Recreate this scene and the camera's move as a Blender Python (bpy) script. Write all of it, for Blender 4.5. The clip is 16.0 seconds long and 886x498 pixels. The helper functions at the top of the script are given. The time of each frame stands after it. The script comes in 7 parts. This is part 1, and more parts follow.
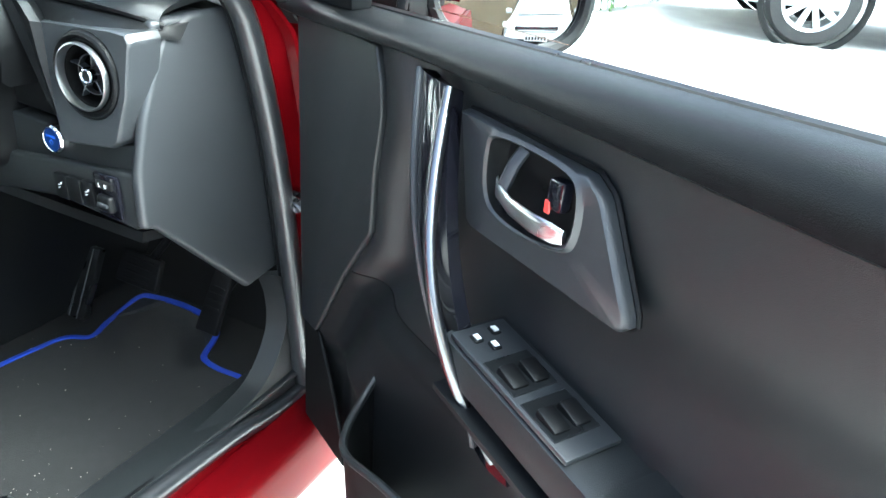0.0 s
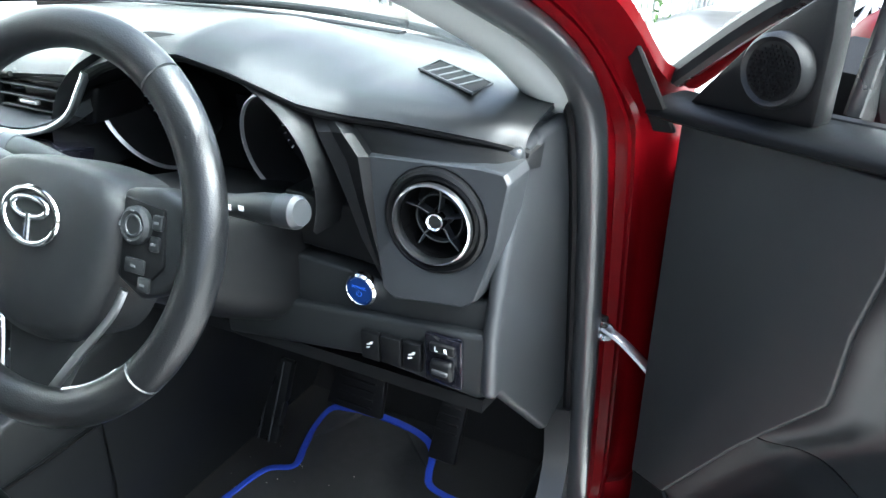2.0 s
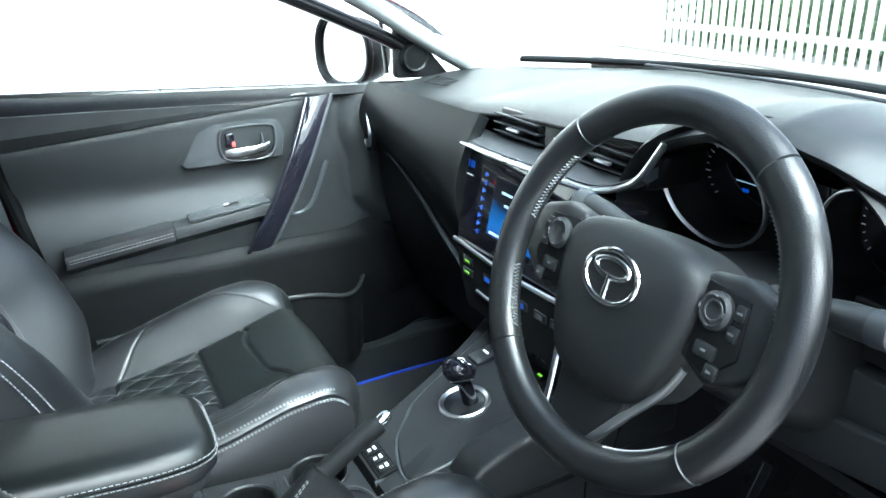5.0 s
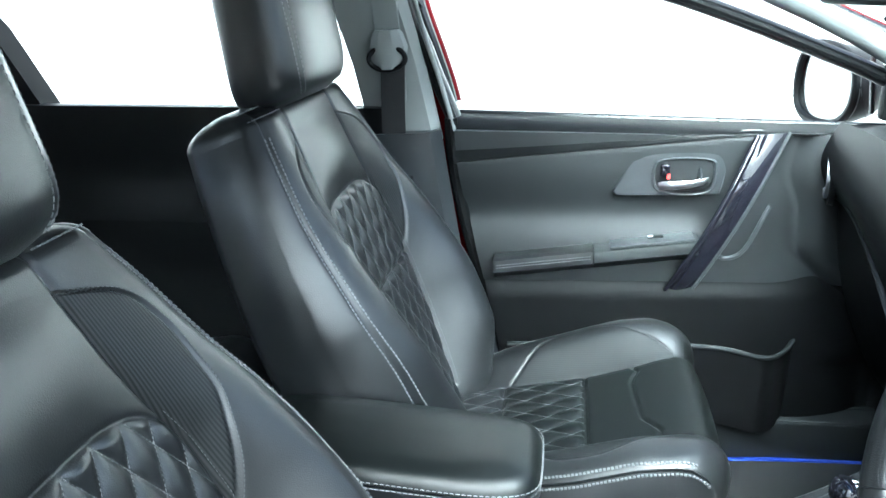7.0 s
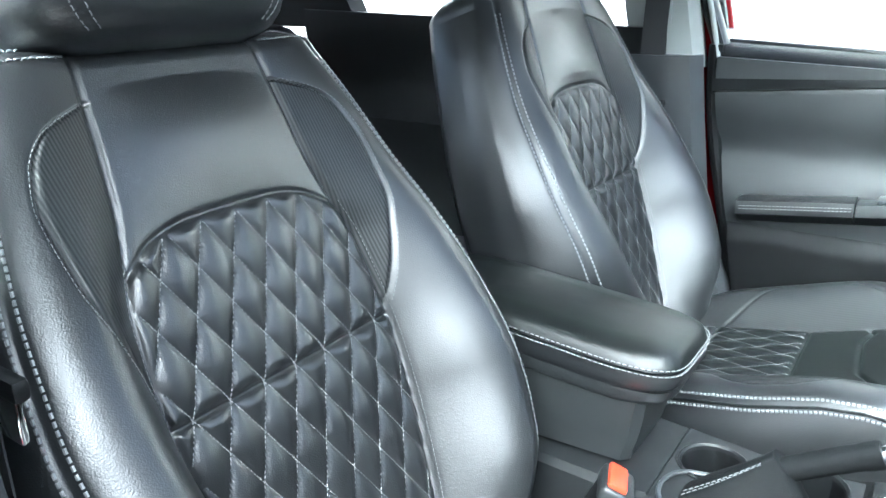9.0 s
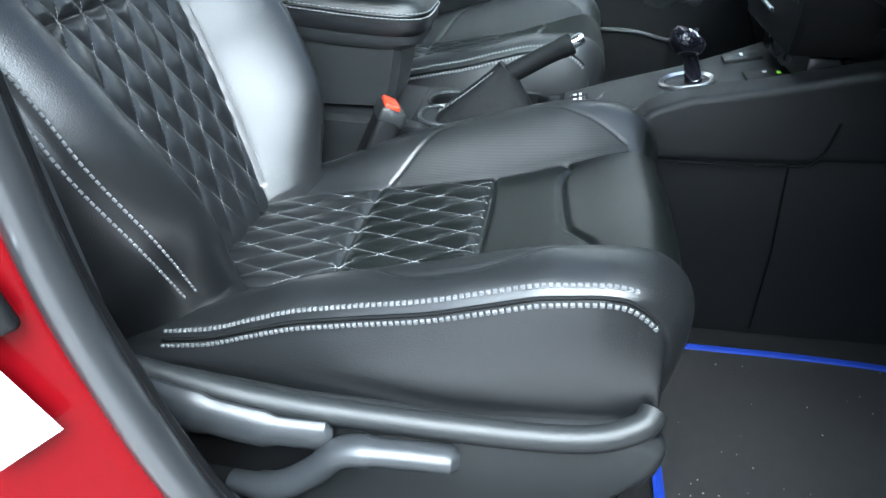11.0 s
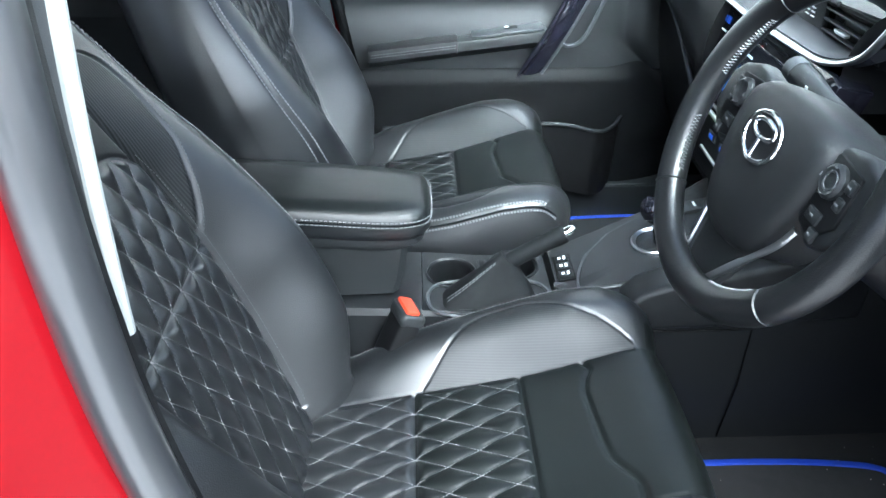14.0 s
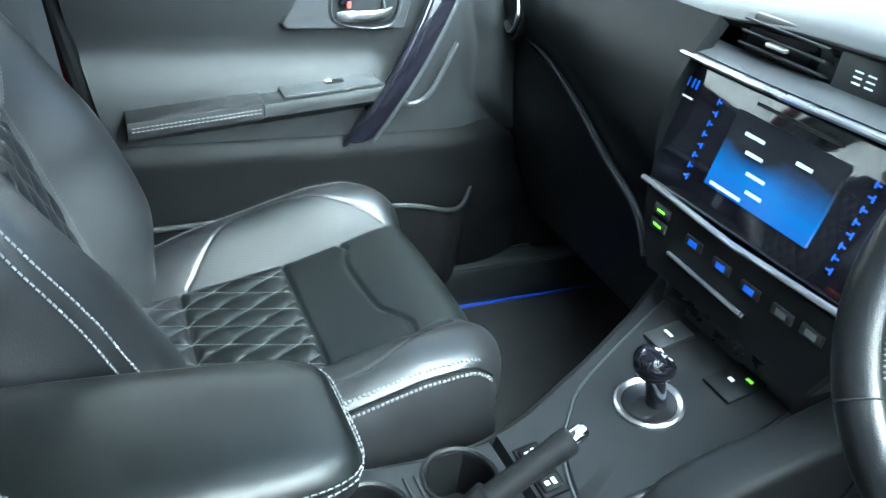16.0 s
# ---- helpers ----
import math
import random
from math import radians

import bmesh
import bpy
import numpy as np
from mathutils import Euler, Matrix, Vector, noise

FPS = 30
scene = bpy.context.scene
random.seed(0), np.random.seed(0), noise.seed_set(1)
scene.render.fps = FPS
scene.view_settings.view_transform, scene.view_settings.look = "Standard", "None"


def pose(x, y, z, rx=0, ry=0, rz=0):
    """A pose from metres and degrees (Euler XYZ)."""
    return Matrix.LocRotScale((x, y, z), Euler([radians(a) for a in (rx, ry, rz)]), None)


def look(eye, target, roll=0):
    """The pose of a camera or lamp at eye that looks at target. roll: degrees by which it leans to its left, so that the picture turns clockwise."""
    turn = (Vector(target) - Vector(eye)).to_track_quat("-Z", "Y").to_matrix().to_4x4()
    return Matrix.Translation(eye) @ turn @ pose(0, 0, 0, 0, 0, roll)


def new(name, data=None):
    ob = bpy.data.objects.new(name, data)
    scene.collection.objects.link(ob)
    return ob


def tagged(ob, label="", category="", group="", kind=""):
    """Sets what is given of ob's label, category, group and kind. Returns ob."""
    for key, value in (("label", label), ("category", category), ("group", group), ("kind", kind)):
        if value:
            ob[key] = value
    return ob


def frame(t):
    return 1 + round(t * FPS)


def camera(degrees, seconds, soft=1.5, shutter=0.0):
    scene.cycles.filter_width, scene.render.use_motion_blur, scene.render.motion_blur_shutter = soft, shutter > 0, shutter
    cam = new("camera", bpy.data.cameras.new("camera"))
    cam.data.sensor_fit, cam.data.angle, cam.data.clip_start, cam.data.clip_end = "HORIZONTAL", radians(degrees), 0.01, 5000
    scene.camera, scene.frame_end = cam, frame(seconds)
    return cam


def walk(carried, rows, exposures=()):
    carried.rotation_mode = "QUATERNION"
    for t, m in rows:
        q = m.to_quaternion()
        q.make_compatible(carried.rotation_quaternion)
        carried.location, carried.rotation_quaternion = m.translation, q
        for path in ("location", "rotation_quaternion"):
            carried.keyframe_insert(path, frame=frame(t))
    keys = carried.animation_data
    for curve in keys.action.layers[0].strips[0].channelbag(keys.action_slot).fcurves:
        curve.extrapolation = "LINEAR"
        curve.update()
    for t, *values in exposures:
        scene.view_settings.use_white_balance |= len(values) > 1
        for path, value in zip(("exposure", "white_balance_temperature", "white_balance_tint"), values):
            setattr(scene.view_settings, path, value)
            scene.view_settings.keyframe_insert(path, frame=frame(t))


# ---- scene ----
cam = camera(60.3, 16.0)
PATH = [
    (0, (1.464, 0.239, 1.179), (0.685, 1.849, 0.286), 4.8),
    (0.5, (1.243, 0.28, 1.218), (0.534, 1.932, 0.34), 3.8),
    (1, (1.098, 0.301, 1.208), (0.395, 1.958, 0.337), 2.6),
    (1.5, (1.009, 0.286, 1.202), (0.277, 1.934, 0.337), 1.7),
    (2, (0.971, 0.262, 1.215), (0.157, 1.871, 0.35), 0.8),
    (2.5, (0.952, 0.234, 1.226), (0.011, 1.773, 0.363), 0.2),
    (3, (0.94, 0.212, 1.231), (-0.129, 1.664, 0.366), -0.2),
    (3.5, (0.921, 0.203, 1.228), (-0.301, 1.535, 0.373), -0.6),
    (3.7, (0.914, 0.2, 1.227), (-0.363, 1.484, 0.381), -0.7),
    (5.8, (0.838, 0.242, 1.246), (-0.975, 0.717, 0.546), -1.5),
    (6, (0.83, 0.255, 1.254), (-1.006, 0.62, 0.55), -1.8),
    (6.5, (0.832, 0.289, 1.261), (-1.045, 0.345, 0.573), -1.7),
    (7, (0.828, 0.351, 1.248), (-1.032, 0.025, 0.589), -2.9),
    (7.5, (0.822, 0.404, 1.227), (-0.947, -0.273, 0.585), -2.6),
    (8, (0.83, 0.453, 1.195), (-0.841, -0.45, 0.566), -2.1),
    (8.5, (0.844, 0.487, 1.143), (-0.752, -0.545, 0.521), -1.4),
    (9, (0.857, 0.522, 1.101), (-0.71, -0.535, 0.446), -0.7),
    (9.5, (0.911, 0.544, 1.077), (-0.637, -0.468, 0.318), -0.0),
    (10, (0.989, 0.527, 1.064), (-0.637, -0.203, 0.157), 2.7),
    (10.2, (1.022, 0.536, 1.032), (-0.642, -0.09, 0.114), 2.4),
    (12.3, (1.245, 0.414, 0.871), (-0.479, 0.487, -0.141), 1.6),
    (12.5, (1.223, 0.404, 0.896), (-0.51, 0.489, -0.099), 1.8),
    (13, (1.149, 0.378, 1.08), (-0.552, 0.441, 0.03), 0.6),
    (13.5, (1.094, 0.343, 1.217), (-0.583, 0.409, 0.128), 0.1),
    (14, (1.061, 0.296, 1.268), (-0.616, 0.367, 0.18), 0.3),
    (14.5, (1.043, 0.23, 1.321), (-0.636, 0.316, 0.237), 0.9),
    (15, (0.924, 0.234, 1.332), (-0.745, 0.269, 0.23), -1.2),
    (15.5, (0.646, 0.146, 1.211), (-1.024, 0.46, 0.155), 4.6),
    (16, (0.501, 0.146, 1.162), (-1.03, 0.948, 0.155), 7.5),
]
EXPOSURES = [(0, 3.6, 5350, -9), (0.5, 3.5, 5400, -5), (2.0, 3.35, 5400, -3), (3.0, 3.2, 5350, -2), (3.7, 3.1, 5350, -2), (5.8, 2.7, 5150, -7), (7, 2.95, 5150, -7), (8, 3.5, 5200, -5), (9, 3.5, 5250, -4), (9.5, 3.25, 5250, -3), (10.2, 2.65, 5200, -5), (12.3, 2.55, 5050, -1), (13.0, 2.9, 5100, -3), (14.5, 2.8, 5200, 0), (15.0, 2.65, 5150, -3), (15.5, 2.95, 5100, -6), (16, 3.2, 5050, -9)]
walk(cam, [(t, look(eye, target, roll)) for t, eye, target, roll in PATH], EXPOSURES)

# ---- sky, sun ----
world = bpy.data.worlds.new("world")
scene.world = world
world.use_nodes = True
wn = world.node_tree.nodes
sky = wn.new("ShaderNodeTexSky")
sky.sky_type = "NISHITA"
sky.sun_disc = False
sky.sun_elevation, sky.sun_rotation = radians(53), radians(76)
sky.dust_density, sky.air_density, sky.ozone_density = 9.0, 0.4, 0.0
wn["Background"].inputs[1].default_value = 0.125
world.node_tree.links.new(sky.outputs[0], wn["Background"].inputs[0])
sun = new("sun", bpy.data.lights.new("sun", "SUN"))
sun.data.energy, sun.data.angle, sun.data.color = 1.6, radians(66), (1.0, 0.98, 0.95)
sun.matrix_world = look((5.3, 1.3, 7.2), (0, 0, 0))


# ---- materials ----
def mat(name, colour, rough=0.5, metal=0.0, coat=0.0, vary=0.12, scale=14.0, grain=0.0, gscale=900.0, spec=0.5, emit=None, power=0.0):
    m = bpy.data.materials.new(name)
    m.use_nodes = True
    n, l = m.node_tree.nodes, m.node_tree.links
    p = n["Principled BSDF"]
    p.inputs["Roughness"].default_value = rough
    p.inputs["Metallic"].default_value = metal
    p.inputs["Coat Weight"].default_value = coat
    p.inputs["Coat Roughness"].default_value = 0.04
    p.inputs["Specular IOR Level"].default_value = spec
    tc = n.new("ShaderNodeTexCoord")
    big = n.new("ShaderNodeTexNoise")
    big.inputs["Scale"].default_value, big.inputs["Detail"].default_value = scale, 6.0
    l.new(tc.outputs["Object"], big.inputs["Vector"])
    mix = n.new("ShaderNodeMix")
    mix.data_type = "RGBA"
    mix.inputs[6].default_value = (*[c * (1 - vary) for c in colour], 1)
    mix.inputs[7].default_value = (*[min(1, c * (1 + vary)) for c in colour], 1)
    l.new(big.outputs["Fac"], mix.inputs[0])
    l.new(mix.outputs[2], p.inputs["Base Color"])
    rr = n.new("ShaderNodeMapRange")
    rr.inputs["To Min"].default_value, rr.inputs["To Max"].default_value = max(0, rough - 0.25 * rough * min(1, vary * 5)), min(1, rough + 0.25 * rough * min(1, vary * 5))
    l.new(big.outputs["Fac"], rr.inputs["Value"])
    l.new(rr.outputs[0], p.inputs["Roughness"])
    if grain:
        fine = n.new("ShaderNodeTexVoronoi")
        fine.inputs["Scale"].default_value = gscale
        l.new(tc.outputs["Object"], fine.inputs["Vector"])
        b = n.new("ShaderNodeBump")
        b.inputs["Strength"].default_value, b.inputs["Distance"].default_value = grain, 0.0006
        l.new(fine.outputs["Distance"], b.inputs["Height"])
        l.new(b.outputs[0], p.inputs["Normal"])
    if emit:
        p.inputs["Emission Color"].default_value = (*emit, 1)
        p.inputs["Emission Strength"].default_value = power
    return m


LEATHER = mat("black_leather", (0.0085, 0.0093, 0.0102), 0.31, vary=0.05, scale=9, grain=0.24, gscale=700, spec=0.72)
PERF = mat("perforated_leather", (0.0088, 0.0096, 0.0102), 0.46, vary=0.04, scale=9, grain=0.25, gscale=650, spec=0.34)
PERFB = mat("striped_leather", (0.0088, 0.0096, 0.0102), 0.42, vary=0.04, scale=9, spec=0.4)


def perforate(m, pitch, bump, low, high):
    """Close rows of small holes, which read as fine stripes."""
    n, l = m.node_tree.nodes, m.node_tree.links
    tc, mp, wv = n.new("ShaderNodeTexCoord"), n.new("ShaderNodeMapping"), n.new("ShaderNodeTexWave")
    mp.inputs["Rotation"].default_value = (0, radians(-9), radians(6))
    wv.wave_type, wv.bands_direction = "BANDS", "X"
    wv.inputs["Scale"].default_value = 2 * math.pi / (20 * pitch)
    wv.inputs["Distortion"].default_value = 0.0
    l.new(tc.outputs["Object"], mp.inputs["Vector"])
    l.new(mp.outputs[0], wv.inputs["Vector"])
    b = n.new("ShaderNodeBump")
    b.inputs["Strength"].default_value, b.inputs["Distance"].default_value = bump, 0.0006
    l.new(wv.outputs["Fac"], b.inputs["Height"])
    l.new(b.outputs[0], n["Principled BSDF"].inputs["Normal"])
    sp = n.new("ShaderNodeMapRange")
    l.new(wv.outputs["Fac"], sp.inputs["Value"])
    sp.inputs["To Min"].default_value, sp.inputs["To Max"].default_value = low, high
    l.new(sp.outputs[0], n["Principled BSDF"].inputs["Specular IOR Level"])


perforate(PERF, 0.0031, 0.06, 0.25, 0.36)
perforate(PERFB, 0.0034, 0.13, 0.18, 0.52)
RIM = mat("rim_leather", (0.0060, 0.0065, 0.0072), 0.29, vary=0.05, scale=9, grain=0.24, gscale=700, spec=0.48)
SUEDE = mat("smooth_black_hide", (0.0034, 0.0044, 0.0043), 0.36, vary=0.08, scale=7, spec=0.42, grain=0.15, gscale=900)
QTHREAD = mat("grey_thread", (0.105, 0.108, 0.112), 0.7, vary=0.15, scale=80)
THREAD = mat("pale_thread", (0.17, 0.173, 0.178), 0.7, vary=0.15, scale=80)
DTHREAD = mat("dark_thread", (0.10, 0.104, 0.108), 0.7, vary=0.15, scale=80)
SOFT = mat("soft_dash_skin", (0.011, 0.0121, 0.0128), 0.35, spec=0.38, vary=0.05, scale=6, grain=0.3, gscale=1100)
PLASTIC = mat("grained_plastic", (0.0118, 0.0132, 0.0140), 0.42, vary=0.06, scale=8, grain=0.25, gscale=1300)
GREYPL = mat("grey_plastic", (0.024, 0.0262, 0.029), 0.36, spec=0.65, vary=0.05, scale=8, grain=0.2, gscale=1300)
CONSOLE = mat("console_plastic", (0.0075, 0.0082, 0.009), 0.44, vary=0.06, scale=8, grain=0.25, gscale=1300, spec=0.30)
# shaded copy of the soft dash skin: less sky light, put into the colour
SOFTSHADE = mat("shaded_soft_skin", (0.0038, 0.0042, 0.0046), 0.42, vary=0.06, scale=8, grain=0.25, gscale=1100, spec=0.15)
GAITER = mat("gaiter_leather", (0.005, 0.0055, 0.006), 0.65, vary=0.1, scale=30, grain=0.3, gscale=800, spec=0.14)
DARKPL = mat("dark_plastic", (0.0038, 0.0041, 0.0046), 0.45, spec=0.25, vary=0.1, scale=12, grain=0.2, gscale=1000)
BORE = mat("unlit_black", (0.0022, 0.0022, 0.0024), 0.7, vary=0.1, spec=0.1)
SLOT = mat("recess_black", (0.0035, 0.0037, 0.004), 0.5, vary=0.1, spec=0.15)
GLOSS = mat("piano_black", (0.006, 0.006, 0.009), 0.06, coat=0.6, vary=0.1, scale=5)
DSATIN = mat("dark_satin_metal", (0.20, 0.205, 0.215), 0.24, metal=1.0, vary=0.05)
PEDAL = mat("pedal_rubber", (0.006, 0.006, 0.0065), 0.6, vary=0.1, spec=0.2)
RINGM = mat("brushed_dial_ring", (0.60, 0.61, 0.63), 0.38, metal=1.0, vary=0.04)
CHROME = mat("chrome", (0.78, 0.79, 0.8), 0.1, metal=1.0, vary=0.04)
SATIN = mat("satin_silver", (0.62, 0.63, 0.65), 0.28, metal=1.0, vary=0.06)
RED = mat("red_paint", (0.098, 0.0007, 0.0026), 0.40, metal=0.0, coat=0.10, spec=0.05, vary=0.06, scale=3)
SEAL = mat("door_seal_rubber", (0.020, 0.0212, 0.0232), 0.30, coat=0.35, spec=0.95, vary=0.03, scale=8)
RUBBER = mat("black_rubber", (0.010, 0.0108, 0.0115), 0.28, vary=0.1, scale=20)
CARPET = mat("black_carpet", (0.0095, 0.0095, 0.0097), 0.95, vary=0.5, scale=120, grain=1.0, gscale=700, spec=0.2)
MATM = mat("mat_pile", (0.021, 0.021, 0.0215), 0.95, vary=0.45, scale=60, grain=1.0, gscale=650, spec=0.2)
BLUE = mat("blue_binding", (0.006, 0.030, 0.30), 0.7, vary=0.2, scale=150, grain=0.6, gscale=900)
LINING = mat("pale_headlining", (0.24, 0.248, 0.244), 0.9, vary=0.06, scale=30, grain=0.4, gscale=900)
PILLAR = mat("pale_grey_trim", (0.26, 0.275, 0.27), 0.6, vary=0.06, scale=20, grain=0.2, gscale=900)
BELT = mat("belt_webbing", (0.02, 0.02, 0.021), 0.7, vary=0.3, scale=200, grain=0.6, gscale=600)
ORANGE = mat("orange_button", (0.42, 0.035, 0.012), 0.35, vary=0.05)
REDDOT = mat("red_marker", (0.7, 0.05, 0.04), 0.5, vary=0.05)
PRINT = mat("white_print", (0.75, 0.76, 0.77), 0.6, vary=0.03)
BLUEGLOW = mat("blue_lit_key", (0.02, 0.05, 0.2), 0.4, emit=(0.03, 0.16, 1.0), power=0.05)
GREENGLOW = mat("green_lamp", (0.1, 0.3, 0.02), 0.4, emit=(0.45, 1.0, 0.05), power=0.1)
REDGLOW = mat("red_lamp", (0.3, 0.01, 0.01), 0.4, emit=(1.0, 0.03, 0.03), power=0.15)
PALEDIM = mat("dim_print", (0.10, 0.105, 0.11), 0.6, vary=0.03)
PALEGLOW = mat("pale_lit_mark", (0.3, 0.35, 0.4), 0.4, emit=(0.6, 0.8, 1.0), power=0.08)
ASPHALT = mat("pale_worn_asphalt", (0.36, 0.355, 0.345), 0.9, vary=0.3, scale=3, grain=1.0, gscale=90)
PAINTW = mat("white_line_paint", (0.8, 0.8, 0.78), 0.7, vary=0.1, scale=8)
RENDERW = mat("white_render_wall", (0.50, 0.50, 0.49), 0.9, vary=0.04, scale=2, grain=0.5, gscale=60)
BRICK = mat("buff_brick", (0.36, 0.26, 0.15), 0.85, vary=0.25, scale=12, grain=0.5, gscale=120)
MORTAR = mat("mortar", (0.45, 0.42, 0.37), 0.95, vary=0.1)
FENCE = mat("white_fence_paint", (0.72, 0.72, 0.7), 0.6, vary=0.08, scale=10)
LEAF = mat("hedge_leaf", (0.07, 0.13, 0.035), 0.6, vary=0.5, scale=6)
WHITECAR = mat("white_car_paint", (0.78, 0.78, 0.78), 0.25, coat=0.8, vary=0.02)
TYRE = mat("tyre_rubber", (0.02, 0.02, 0.021), 0.8, vary=0.2)
ALLOY = mat("alloy_silver", (0.65, 0.66, 0.67), 0.3, metal=0.9, vary=0.05)


def glass(name, tint, rough=0.0):
    m = bpy.data.materials.new(name)
    m.use_nodes = True
    p = m.node_tree.nodes["Principled BSDF"]
    p.inputs["Base Color"].default_value = (*tint, 1)
    p.inputs["Roughness"].default_value = rough
    p.inputs["Transmission Weight"].default_value = 1.0
    p.inputs["IOR"].default_value = 1.03
    return m


GLASS = glass("clear_glass", (0.93, 0.97, 0.96))
MIRROR = mat("mirror_glass", (0.46, 0.47, 0.47), 0.01, metal=1.0, vary=0.01)


# ---- builders ----
def finish(bm, angle=35):
    bmesh.ops.recalc_face_normals(bm, faces=bm.faces)
    lim = radians(angle)
    for f in bm.faces:
        f.smooth = True
    for e in bm.edges:
        e.smooth = not (len(e.link_faces) != 2 or e.calc_face_angle(0) > lim)


def part(name, bm, material, parent=None, label="", angle=35):
    finish(bm, angle)
    me = bpy.data.meshes.new(name)
    bm.to_mesh(me)
    bm.free()
    me.materials.append(material)
    ob = new(name, me)
    if parent is not None:
        ob.parent = parent
    if label:
        ob["label"] = label
    return ob


def thing(name, label, category="", group="", kind="", at=(0, 0, 0)):
    ob = new(name)
    ob.location = at
    ob.empty_display_size = 0.05
    return tagged(ob, label, category, group, kind)


def raw(verts, faces):
    bm = bmesh.new()
    vs = [bm.verts.new(v) for v in verts]
    for f in faces:
        try:
            bm.faces.new([vs[i] for i in f])
        except ValueError:
            pass
    return bm


def rbox(sx, sy, sz, bevel=0.004, seg=2, m=None):
    bm = bmesh.new()
    bmesh.ops.create_cube(bm, size=1.0)
    bmesh.ops.scale(bm, vec=(sx, sy, sz), verts=bm.verts)
    b = min(bevel, 0.49 * min(sx, sy, sz))
    if b > 0:
        bmesh.ops.bevel(bm, geom=bm.edges[:], offset=b, segments=seg, affect="EDGES", profile=0.5)
    if m is not None:
        bm.transform(m)
    return bm


def join(*bms):
    out = bms[0]
    for b in bms[1:]:
        me = bpy.data.meshes.new("tmp")
        b.to_mesh(me)
        b.free()
        out.from_mesh(me)
        bpy.data.meshes.remove(me)
    return out


def prism(poly, depth, bevel=0.003, m=None, seg=2):
    """A polygon in x, y extruded from z = 0 to z = depth, its edges rounded."""
    bm = bmesh.new()
    vs = [bm.verts.new((x, y, 0)) for x, y in poly]
    f = bm.faces.new(vs)
    r = bmesh.ops.extrude_face_region(bm, geom=[f])
    bmesh.ops.translate(bm, vec=(0, 0, depth), verts=[v for v in r["geom"] if isinstance(v, bmesh.types.BMVert)])
    bmesh.ops.recalc_face_normals(bm, faces=bm.faces)
    if bevel > 0:
        es = [e for e in bm.edges if e.calc_face_angle(0) > radians(30)]
        bmesh.ops.bevel(bm, geom=es, offset=bevel, segments=seg, affect="EDGES", profile=0.5)
    if m is not None:
        bm.transform(m)
    return bm


def smooth_line(pts, n, closed=False):
    """A Catmull-Rom line through the points, as n points at even steps of the parameter."""
    p = np.array(pts, float)
    k = len(p)
    out = []
    span = k if closed else k - 1
    for i in range(n):
        t = i * span / (n if closed else n - 1)
        j = min(int(t), span - 1)
        f = t - j
        idx = [(j - 1), j, (j + 1), (j + 2)]
        a, b, c, d = [p[q % k] if closed else p[min(max(q, 0), k - 1)] for q in idx]
        out.append(0.5 * (2 * b + (c - a) * f + (2 * a - 5 * b + 4 * c - d) * f**2 + (3 * b - a - 3 * c + d) * f**3))
    return np.array(out)


def tube(pts, r, seg=10, closed=False, flat=1.0, up=None, caps=True):
    """A round or oval bar along a line. r: one radius or one for each point."""
    p = np.array(pts, float)
    n = len(p)
    rs = np.full(n, r) if np.isscalar(r) else np.array(r)
    tan = np.zeros_like(p)
    for i in range(n):
        a, b = (p[(i + 1) % n], p[(i - 1) % n]) if closed else (p[min(i + 1, n - 1)], p[max(i - 1, 0)])
        d = a - b
        tan[i] = d / (np.linalg.norm(d) + 1e-12)
    ref = np.array(up if up is not None else ((0, 0, 1) if abs(tan[0][2]) < 0.9 else (0, 1, 0)), float)
    side = np.cross(tan[0], ref)
    side /= np.linalg.norm(side) + 1e-12
    verts, faces = [], []
    for i in range(n):
        if up is not None:
            side = np.cross(tan[i], ref)
        else:
            side = side - tan[i] * (side @ tan[i])
        side = side / (np.linalg.norm(side) + 1e-12)
        nor = np.cross(side, tan[i])
        for k in range(seg):
            a = 2 * math.pi * k / seg
            verts.append(p[i] + rs[i] * (math.cos(a) * side + flat * math.sin(a) * nor))
    for i in range(n if closed else n - 1):
        for k in range(seg):
            faces.append((i * seg + k, i * seg + (k + 1) % seg, (i + 1) % n * seg + (k + 1) % seg, (i + 1) % n * seg + k))
    if caps and not closed:
        faces += [tuple(range(seg)), tuple(range((n - 1) * seg, n * seg))]
    return raw(verts, faces)


def lathe(profile, seg=32, m=None):
    """Points (radius, height) turned round the z axis."""
    n = len(profile)
    verts = [(r * math.cos(2 * math.pi * k / seg), r * math.sin(2 * math.pi * k / seg), z) for k in range(seg) for r, z in profile]
    faces = [(k * n + i, (k + 1) % seg * n + i, (k + 1) % seg * n + i + 1, k * n + i + 1) for k in range(seg) for i in range(n - 1)]
    bm = raw(verts, faces)
    bmesh.ops.remove_doubles(bm, verts=bm.verts, dist=1e-5)
    if m is not None:
        bm.transform(m)
    return bm


def loft(sections, caps=True, wrap=True):
    n, k = len(sections), len(sections[0])
    verts = [tuple(v) for s in sections for v in s]
    faces = [(i * k + j, i * k + (j + 1) % k, (i + 1) * k + (j + 1) % k, (i + 1) * k + j) for i in range(n - 1) for j in range(k if wrap else k - 1)]
    if caps and wrap:
        faces += [tuple(range(k)), tuple(range((n - 1) * k, n * k))]
    return raw(verts, faces)


